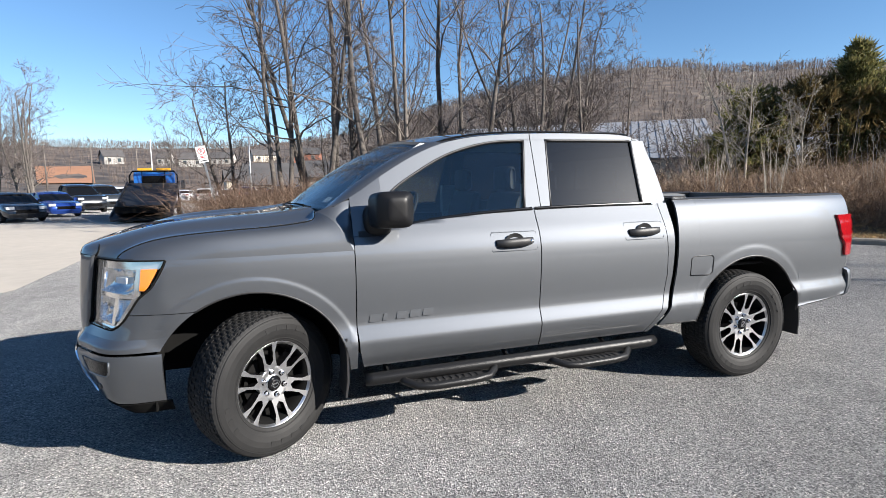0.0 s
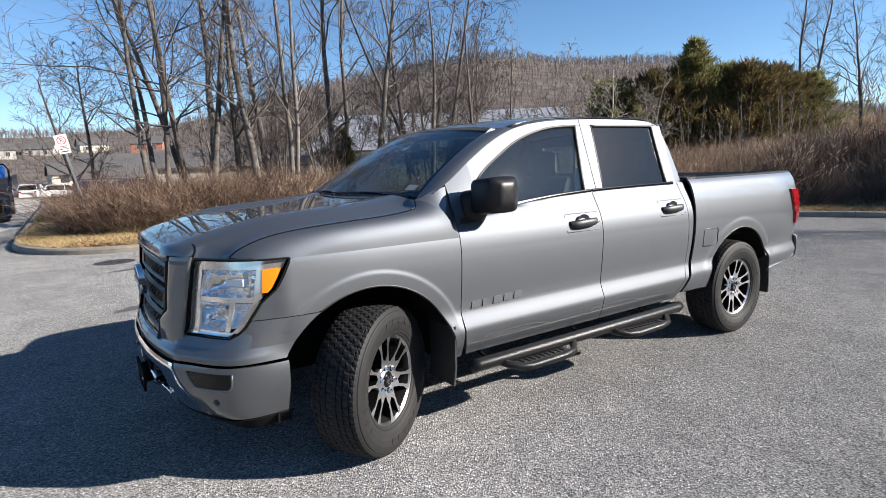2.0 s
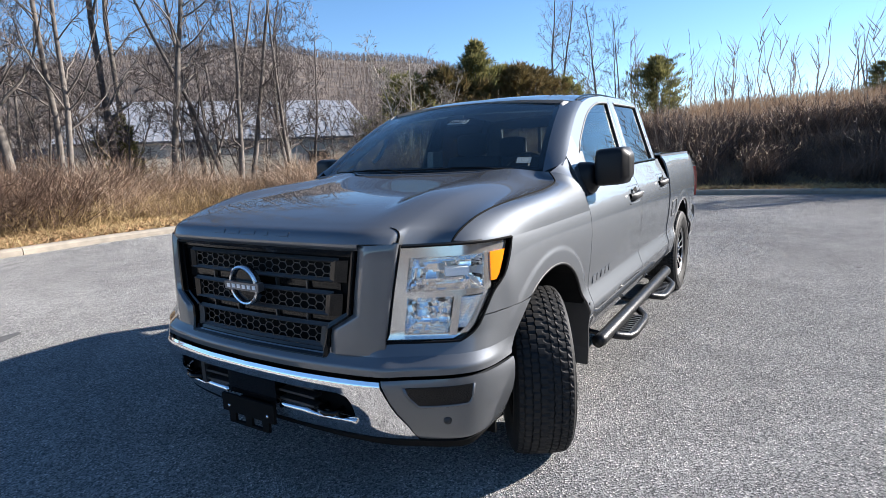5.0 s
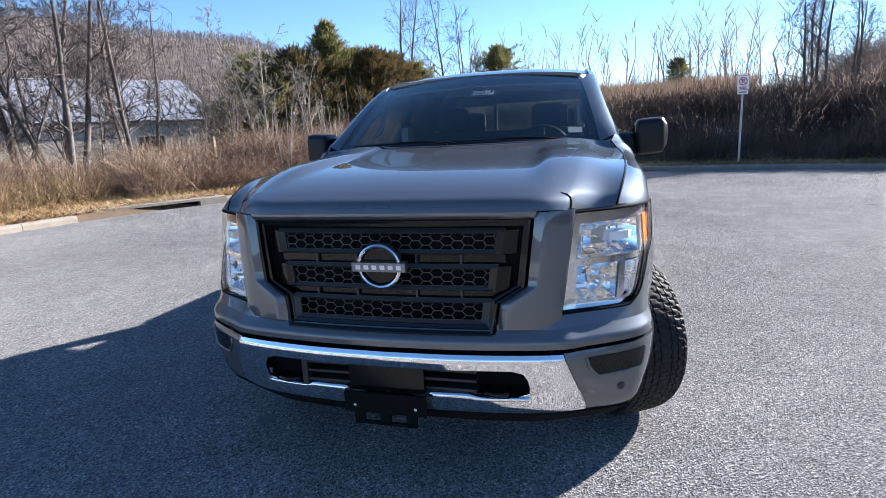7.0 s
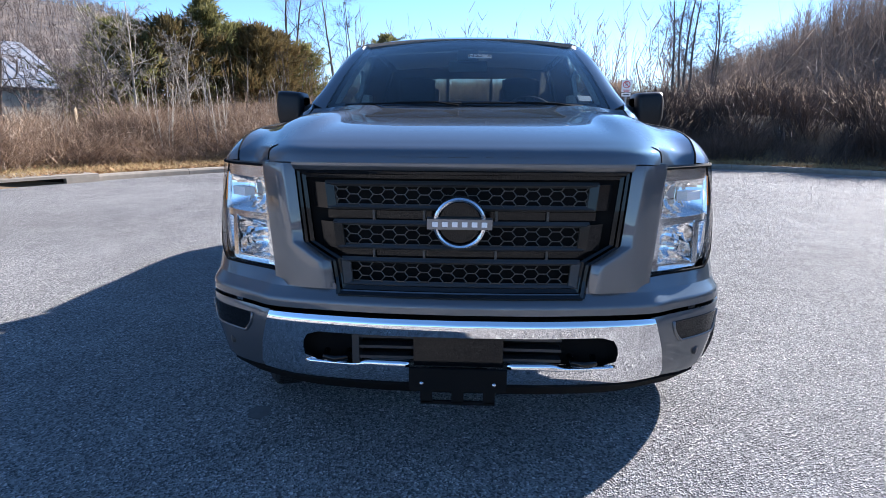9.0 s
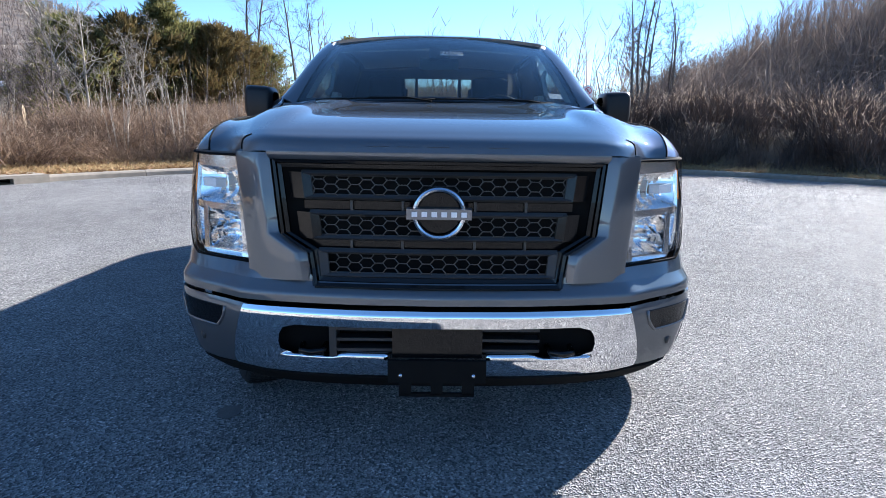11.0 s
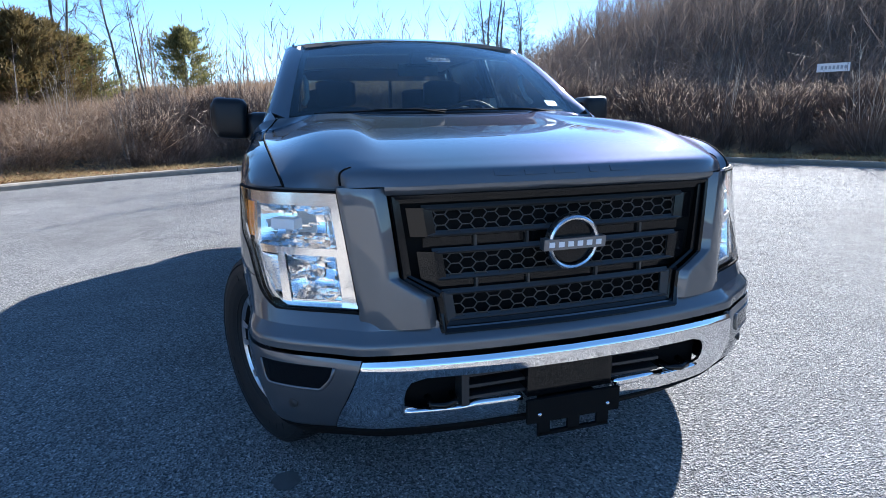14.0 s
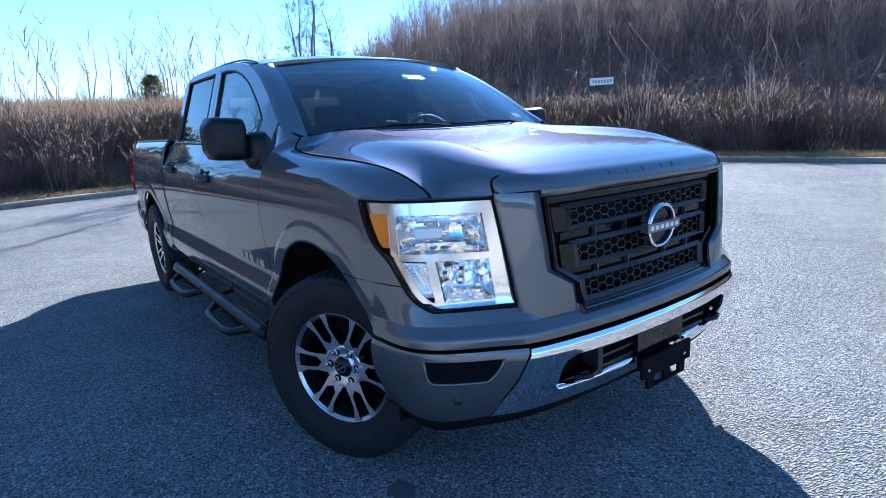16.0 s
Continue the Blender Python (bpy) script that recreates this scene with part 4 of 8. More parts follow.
# paper label and small inspection stickers inside the windshield
lab = Shell().panel([[ws(u, v) - Vector((-0.5, 0, 0.87)) * 0.012 for u in steps(-0.205, -0.005, 4)] for v in (0.635, 0.67, 0.705)], 0.001).done("paper_label", WHITE, truck, "white paper label inside the windshield")
cu = bpy.data.curves.new("print", "FONT")
cu.body, cu.size, cu.align_x, cu.align_y, cu.extrude = "N2265", 0.050, "CENTER", "CENTER", 0.0003
cu.offset = 0.0014
cu.materials.append(DARK)
print_curve = new("print_curve", cu)
printed = new("print", bpy.data.meshes.new_from_object(print_curve))
bpy.data.objects.remove(print_curve)
printed.parent = lab
right_ax, up_ax = Vector((0, -1, 0)), (ws(-0.105, 0.77) - ws(-0.105, 0.70)).normalized()
out_ax = right_ax.cross(up_ax)
place = Matrix((right_ax, up_ax, out_ax)).transposed().to_4x4()
place.translation = ws(-0.105, 0.67) - Vector((-0.5, 0, 0.87)) * 0.0095
printed.matrix_basis = place
Shell().panel([[ws(u, v) - Vector((-0.5, 0, 0.87)) * 0.012 for u in steps(-0.90, -0.80, 3)] for v in (0.09, 0.12, 0.15)], 0.001).done("inspection_sticker", WHITE, truck, "small pale sticker low on the windshield")
Shell().box((0.84, -0.06, 1.66), (0.90, 0.06, 1.72)).done("camera_pod", PLASTIC, truck, "black sensor pod behind the windshield")
mir = Shell().box((0.93, -0.12, 1.60), (0.95, 0.12, 1.665))
mir.done("inside_mirror", GLOSS_BLACK, truck, "inside rear-view mirror")

# --- door mirrors ---
for sgn in (1, -1):
    m = new("door_mirror")
    m.parent = truck
    tagged(m, "large black door mirror")
    body = Shell()
    rows = []
    for q in steps(0, 1, 12):
        y = 0.975 + 0.172 * q
        k = (1 - abs(2 * q - 1) ** 5) ** 0.5
        hz, hx = 0.104 * (0.80 + 0.20 * k), 0.120 * (0.7 + 0.3 * k)
        if q in (0.0, 1.0):
            hz, hx = hz * 0.90, hx * 0.85
        cx, cz = 0.762 + 0.03 * q, 1.362 + 0.012 * q
        rows.append([(cx + hx * math.copysign(abs(math.cos(a)) ** 0.42, math.cos(a)) * (1.0 if math.cos(a) < 0 else 0.8), sgn * y, cz + hz * math.copysign(abs(math.sin(a)) ** 0.36, math.sin(a))) for a in (2 * math.pi * i / 24 for i in range(24))])
    for shrink, push in ((0.93, 0.005), (0.85, 0.005), (0.7, 0.003), (0.45, 0.001), (0.04, 0.0005)):
        mid = sum((Vector(p) for p in rows[-1]), Vector()) / 24
        rows.append([tuple(mid + (Vector(p) - mid) * shrink + Vector((0, sgn * push, 0))) for p in rows[-1]])
    body.grid(rows, sgn < 0, True)
    body.done("housing", MIRROR_BLACK, m, "", True)
    arm, rows = Shell(), []
    back = 0.05
    for cx_, cy_, cz_, hx_, hz_ in ((0.665, 0.88, 1.300, 0.085, 0.098), (0.668, 0.945, 1.302, 0.084, 0.096), (0.675, 0.965, 1.306, 0.074, 0.084), (0.695, 0.985, 1.322, 0.055, 0.064), (0.715, 1.01, 1.345, 0.048, 0.058), (0.735, 1.06, 1.36, 0.046, 0.056)):
        rows.append([(cx_ + back + hx_ * math.copysign(abs(math.cos(a)) ** 0.75, math.cos(a)), sgn * cy_, cz_ + hz_ * math.copysign(abs(math.sin(a)) ** 0.75, math.sin(a))) for a in (2 * math.pi * i / 20 for i in range(20))])
    arm.grid(rows, sgn < 0, True)
    arm.done("arm", MIRROR_BLACK, m, "", True)
    sail = Shell().panel([[(x, sgn * (cab_y(z) + 0.012 if z > 1.31 else side_profile(z) + 0.004), z) for x in steps(lo, hi, 4)] for z, lo, hi in ((1.215, 0.60, 0.70), (1.25, 0.60, 0.76), (1.30, 0.62, 0.80), (1.36, 0.66, 0.82), (1.42, 0.72, 0.83), (1.46, 0.79, 0.83))], 0.012)
    sail.done("sail", PLASTIC, m)
    g = Shell().panel([[(0.862 + 0.014 * q, sgn * (1.0 + 0.13 * q), 1.362 + 0.012 * q + dz_) for q in steps(0, 1, 4)] for dz_ in (-0.07, 0, 0.07)], 0.004, (0.6, sgn * 1.1, 1.37))
    g.done("mirror_glass", MIRROR, m)

# --- bed ---
BED_ZS = [0.48, 0.50, 0.54, 0.58, 0.61, 0.625, 0.64, 0.67, 0.69, 0.70, 0.72, 0.78, 0.84, 0.90, 0.96, 1.0, 1.03, 1.06, 1.10, 1.15, 1.20, 1.25, 1.29, 1.33, 1.355, 1.372]
bed_front = lin([(0.44, 2.70), (0.52, 2.765), (0.60, 2.82), (0.70, 2.862), (0.85, 2.875), (1.4, 2.885)])
bedside = Shell()
cx, cz, rr = ARCHES[1]
arch_cols = [cx + rr * math.sin(radians(d)) for d in range(-87, 88, 3)]


def bed_low(x):
    if abs(x - cx) < rr - 0.001:
        return arch_z(x, 1)
    return 0.485 if x < cx else lin([(4.09, 0.50), (4.7, 0.55)])(x)


rows = []
for q in steps(0, 1, 10):
    col = []
    for z in BED_ZS:
        x = bed_front(z) + (cx - rr - bed_front(z)) * q
        col.append((x, side_y(x, z), z))
    rows.append(col)
bedside.panel(rows, 0.014)
bedside.panel(crease_cols([cx - rr] + arch_cols + [cx + rr], lambda x: bed_low(x), lambda x: 1.372, steps(0.48, 1.372, 70)), 0.014)
bedside.panel(crease_cols(steps(cx + rr, 4.70, 14), bed_low, lambda x: 1.372, BED_ZS), 0.014)
bed_sides = both(bedside, "bed_side", PAINT, "painted bed side with a flared wheel arch")
lip = Shell().tube([(x, side_y(x, bed_low(x)) - 0.006, bed_low(x) + 0.001) for x in steps(2.80, cx - rr - 0.002, 8) + arch_cols + steps(cx + rr + 0.002, 4.69, 8)], 0.0085, 6)
both(lip, "lower_lip", PLASTIC, parents=bed_sides)
fuel = Shell()
pts = [(3.0, 0.825), (3.175, 0.82), (3.20, 0.84), (3.205, 0.945), (3.185, 0.965), (3.02, 0.965), (3.0, 0.95)]
fuel.tube([(x, side_y(x, z) + 0.001, z) for x, z in pts + pts[:1]], 0.0035, 5)
fuel.done("fuel_door_gap", PLASTIC, bed_sides[1], "", True).matrix_basis = Matrix.Diagonal((1, -1, 1, 1))
capr = Shell()
capr.panel([[(x, side_y(x, 1.372) + o, 1.374 + h) for o, h in ((0.004, 0.0), (-0.01, 0.012), (-0.07, 0.012), (-0.09, 0.0))] for x in steps(2.885, 4.68, 16)], 0.01, (3.6, 0, 0.5))
both(capr, "bed_rail_cap", PLASTIC, parents=bed_sides)
inner = Shell()
inner.box((2.90, 0.80, 0.86), (4.66, 0.83, 1.37))
both(inner, "bed_inner_wall", PAINT, smooth=False)
Shell().box((2.88, -0.83, 0.84), (4.66, 0.83, 0.88)).done("bed_floor", PLASTIC, truck, "dark bed liner")
Shell().box((2.885, -0.86, 0.60), (2.915, 0.86, 1.385)).done("bed_front_wall", PAINT, truck)
tg = Shell()
tg.panel([[(4.70 + 0.03 * math.cos(y * 1.4) + 0.012 * math.sin((z - 0.8) * 5), y, z) for y in steps(-0.82, 0.82, 15)] for z in steps(0.80, 1.38, 12)], 0.06, (4.0, 0, 1.0))
tg.done("tailgate", PAINT, truck, "closed painted tailgate", True)
tail = Shell()
rows = []
for z in steps(0.88, 1.215, 12):
    x0 = lin([(0.88, 4.625), (0.99, 4.605), (1.02, 4.56), (1.215, 4.495)])(z)
    row = [(x, side_y(x, z) + 0.022 + 0.004 * math.sin(z * 120) * (z > 1.03), z) for x in steps(x0, 4.70, 6)]
    row += [(4.73, side_y(4.70, z) - 0.01, z), (4.745, side_y(4.70, z) - 0.05, z), (4.748, 0.83, z)]
    rows.append(row)
tail.panel(rows, 0.03, (4.0, 0, 1.0))
both(tail, "tail_light", RED, "red tail light wrapping the corner")
rb = new("rear_bumper")
rb.parent = truck
tagged(rb, "painted rear bumper with a step corner")
rbs = Shell()
rows = []
for z, o in ((0.53, 0.0), (0.55, 0.03), (0.62, 0.045), (0.70, 0.045), (0.745, 0.035), (0.765, 0.0)):
    row = []
    for q in steps(0, 1, 20):
        a = min(1, q / 0.55)
        y = 0.80 * a if q < 0.55 else 0.80 + 0.14 * math.sin((q - 0.55) / 0.45 * math.pi / 2)
        x = 4.79 if q < 0.55 else 4.66 + 0.13 * math.cos((q - 0.55) / 0.45 * math.pi / 2)
        row.append(Vector((x + o, y + o * 0.4 * ramp((q - 0.5) / 0.3), z)))
    rows.append(row)
rbs.panel(full(rows), 0.02, (4.0, 0, 0.65))
rbs.done("bumper_shell", PAINT, rb, "", True)
Shell().box((4.64, -0.80, 0.742), (4.82, 0.80, 0.756)).done("step_pad", PLASTIC, rb)
Shell().box((4.40, -0.06, 0.42), (4.86, 0.06, 0.52)).done("hitch_receiver", GLOSS_BLACK, rb)
ex = Shell().tube([(4.30, 0.62, 0.50), (4.62, 0.66, 0.48), (4.80, 0.72, 0.47)], 0.035, 12)
ex.mirrored().done("exhaust_tip", CHROME, rb, smooth=True)

Shell().box((2.90, -0.90, 1.386), (3.02, -0.80, 1.398)).box((2.93, -0.86, 1.372), (2.97, -0.82, 1.387)).done("tie_down_cleat", SILVER, truck, "bright metal cleat on the bed rail")

# --- chassis, wheel houses, engine bay and cabin floor: dark cores behind the skins ---
Shell().box((-0.72, -0.42, 0.40), (4.6, 0.42, 0.56)).box((0.62, -0.86, 0.47), (2.78, 0.86, 0.60)).box((-0.78, -0.60, 0.56), (0.55, 0.60, 1.10)).box((3.0, -0.5, 0.5), (4.6, 0.5, 0.84)).box((0.5, -0.88, 0.6), (0.60, 0.88, 1.2)).done("chassis", DARK, truck)
for k, (cx0, cz0, r0) in enumerate(ARCHES):
    for sgn in (1, -1):
        w = Shell()
        rows = [[(cx0 + (r0 + 0.012) * math.cos(a), sgn * y, cz0 + (r0 + 0.012) * math.sin(a)) for y in (0.45, 0.60, 0.78, 0.97 if math.sin(a) > 0.35 else 0.86)] for a in (radians(d) for d in range(-4, 185, 9))]
        w.grid(rows)
        w.grid([[(cx0 + f * (r0 + 0.012) * math.cos(a), sgn * 0.45, cz0 + f * (r0 + 0.012) * math.sin(a)) for f in (0.0, 1.0)] for a in (radians(d) for d in range(-4, 185, 9))])
        w.done("wheel_house", DARK, truck)
for cx0 in (0.0, 3.55):
    Shell().tube([(cx0, -0.75, 0.40), (cx0, 0.75, 0.40)], 0.06, 10).done("axle", DARK, truck)
Shell().tube([(0.05, -0.6, 0.33), (0.03, 0.6, 0.33)], 0.03, 8).done("steering_rod", DARK, truck)

# --- inner splash shields ahead of the front wheels ---
shield = Shell().panel([[(-0.50 + 0.03 * (z - 0.33), y, z) for y in steps(0.58, 0.925, 5)] for z in steps(0.33, 0.66, 5)], 0.008, (-1, 0.8, 0.5))
both(shield, "splash_shield", DARK)

# --- mud flaps ---
for sgn in (1, -1):
    Shell().panel([[(x, sgn * y, z) for y in (0.74, 0.87, 1.0 + 0.012 * (z > 0.5))] for x, z in ((0.505, 0.64), (0.512, 0.50), (0.51, 0.38), (0.495, 0.285))], 0.012, (-1, 0, 0.4)).done("mud_flap", PLASTIC, truck, "black mud flap behind the front wheel")
    Shell().panel([[(x, sgn * y, z) for y in (0.74, 0.86, 0.985)] for x, z in ((4.105, 0.62), (4.125, 0.50), (4.135, 0.38), (4.125, 0.265))], 0.012, (3, 0, 0.4)).done("mud_flap", PLASTIC, truck, "black mud flap behind the rear wheel")

# --- running boards ---
for sgn in (1, -1):
    rbd = new("running_board")
    rbd.parent = truck
    tagged(rbd, "black tubular side step with two drop steps")
    Shell().tube([(0.60, sgn * 1.02, 0.385), (0.64, sgn * 1.03, 0.388), (2.60, sgn * 1.03, 0.392), (2.66, sgn * 1.01, 0.392)], [0.036, 0.038, 0.038, 0.036], 14).done("tube", POWDER, rbd, smooth=True)
    for x0, x1 in ((0.80, 1.42), (1.80, 2.42)):
        loop = Shell().tube([(x0, sgn * 1.03, 0.375), (x0 + 0.03, sgn * 1.07, 0.36), (x0 + 0.10, sgn * 1.125, 0.34), (x0 + 0.18, sgn * 1.14, 0.337), (x1 - 0.18, sgn * 1.14, 0.34), (x1 - 0.08, sgn * 1.125, 0.345), (x1 - 0.02, sgn * 1.07, 0.365), (x1, sgn * 1.03, 0.378)], 0.024, 10)
        lo = loop.done("drop_step", POWDER, rbd, smooth=True)
        pad = Shell().box((x0 + 0.10, min(sgn * 1.045, sgn * 1.13), 0.341), (x1 - 0.10, max(sgn * 1.045, sgn * 1.13), 0.355))
        for k in range(9):
            xx = x0 + 0.14 + k * (x1 - x0 - 0.28) / 8
            pad.box((xx - 0.008, min(sgn * 1.06, sgn * 1.115), 0.355), (xx + 0.008, max(sgn * 1.06, sgn * 1.115), 0.360))
        pad.done("tread_pad", PLASTIC, lo)
    for x in (0.75, 1.55, 2.30):
        Shell().tube([(x, sgn * 0.80, 0.46), (x, sgn * 0.93, 0.395), (x, sgn * 1.02, 0.382)], 0.016, 6).done("bracket", POWDER, rbd)

# --- cabin ---
Shell().panel([[(x, y, z + 0.02 * math.cos(y * 2)) for y in steps(-0.80, 0.80, 15)] for x, z in ((0.36, 1.30), (0.52, 1.335), (0.72, 1.33), (0.86, 1.30), (0.90, 1.22), (0.86, 1.0))], 0.03, (0.6, 0, 0.9)).done("dashboard", DASH, truck, "dark dashboard", True)
Shell().box((0.60, -0.90, 0.60), (2.80, 0.90, 0.66)).done("cabin_floor", DARK, truck)
for sgn in (1, -1):
    Shell().box((0.75, sgn * 0.83 - 0.04, 0.66), (2.80, sgn * 0.83 + 0.04, 1.25)).done("door_lining", FABRIC, truck)
head = Shell().panel([[(x, y, min(rail(x), 1.83) - 0.035 + 0.03 * (1 - (y / 0.7) ** 2)) for y in steps(-0.68, 0.68, 9)] for x in steps(1.12, 2.72, 8)], 0.01, (1.9, 0, 3))
head.done("headliner", TRIM_GREY, truck, "pale headliner", True)
for sgn in (1, -1):
    Shell().tube([(0.50, sgn * 0.77, 1.36), (0.80, sgn * 0.72, 1.56), (1.10, sgn * 0.66, 1.75)], 0.035, 8).done("pillar_trim", TRIM_GREY, truck, smooth=True)
    Shell().box((1.74, sgn * 0.80 - 0.03, 1.2), (1.90, sgn * 0.80 + 0.03, 1.5)).done("post_trim", TRIM_GREY, truck)
    grip = Shell().tube([(0.80, sgn * 0.68, 1.44), (0.84, sgn * 0.66, 1.47), (0.92, sgn * 0.655, 1.56), (0.95, sgn * 0.67, 1.60)], 0.014, 8)
    grip.done("grab_handle", TRIM_GREY, truck, smooth=True)


def seat(name, x, y, w, label):
    s = new(name)
    s.parent = truck
    tagged(s, label)
    sh = Shell()
    for lo, hi, nm, lean in (((-0.30, -w, 0.74), (0.24, w, 0.90), "cushion", 0), ((0.0, -w * 0.94, 0.0), (0.14, w * 0.94, 0.62), "backrest", 14)):
        rows = []
        m = Matrix.Translation((x, y, 0)) if not lean else Matrix.Translation((x + 0.20, y, 0.86)) @ Matrix.Rotation(radians(lean), 4, "Y")
        for q in steps(0, 1, 9):
            e = 1 - abs(2 * q - 1) ** 6 * 0.35
            yy = lo[1] + (hi[1] - lo[1]) * q
            mx, mz = (lo[0] + hi[0]) / 2, (lo[2] + hi[2]) / 2
            hx, hz = (hi[0] - lo[0]) / 2 * e, (hi[2] - lo[2]) / 2 * (0.9 + 0.1 * e)
            rows.append([m @ Vector((mx + hx * math.copysign(abs(math.cos(a)) ** 0.5, math.cos(a)), yy, mz + hz * math.copysign(abs(math.sin(a)) ** 0.5, math.sin(a)))) for a in (2 * math.pi * i / 20 for i in range(20))])
        b = Shell().grid(rows, False, True)
        b.f.append(tuple(range(20)))
        b.f.append(tuple(len(b.v) - 20 + i for i in range(20)))
        b.done(nm, FABRIC, s, smooth=True)
    return s


def headrest(parent, x, y, z):
    b = Shell()
    rows = []
    for q in steps(0, 1, 9):
        e = (1 - abs(2 * q - 1) ** 4 * 0.6)
        rows.append([(x + 0.05 * e * math.copysign(abs(math.cos(a)) ** 0.6, math.cos(a)), y - 0.14 + 0.28 * q, z + 0.095 * (0.6 + 0.4 * e) * math.copysign(abs(math.sin(a)) ** 0.6, math.sin(a))) for a in (2 * math.pi * i / 16 for i in range(16))])
    b.grid(rows, False, True)
    b.f.append(tuple(range(16)))
    b.f.append(tuple(len(b.v) - 16 + i for i in range(16)))
    b.done("headrest", FABRIC, parent, smooth=True)
    for d in (-0.05, 0.05):
        Shell().tube([(x + 0.01, y + d, z - 0.17), (x, y + d, z - 0.05)], 0.007, 6).done("headrest_post", SILVER, parent)


for sgn in (1, -1):
    s = seat("front_seat", 1.42, sgn * 0.40, 0.26, "dark cloth front seat")
    headrest(s, 1.80, sgn * 0.40, 1.54)
s = seat("rear_seat", 2.28, 0.0, 0.68, "dark cloth rear bench")
for y in (-0.42, 0.42):
    headrest(s, 2.66, y, 1.52)
wheel_c = Vector((1.02, -0.40, 1.29))
sw = Shell()
M_sw = Matrix.Translation(wheel_c) @ Matrix.Rotation(radians(-62), 4, "Y") @ Matrix.Rotation(radians(90), 4, "X")
sw.lathe([(0.185 + 0.014 * math.cos(a), 0.014 * math.sin(a)) for a in (2 * math.pi * k / 8 for k in range(8))], 36, M_sw, True)
swo = sw.done("steering_wheel", DASH, truck, "dark steering wheel", True)
Shell().box((-0.18, -0.012, -0.02), (0.18, 0.012, 0.02), M_sw).box((-0.02, -0.012, -0.18), (0.02, 0.012, 0.0), M_sw).lathe([(0.0, 0.03), (0.06, 0.025), (0.07, -0.02)], 20, M_sw).done("wheel_hub", DASH, swo)

RIMEDGE = material("rim_alloy", (0.55, 0.55, 0.56), 0.28, 1.0, vary=0.1, scale=50)
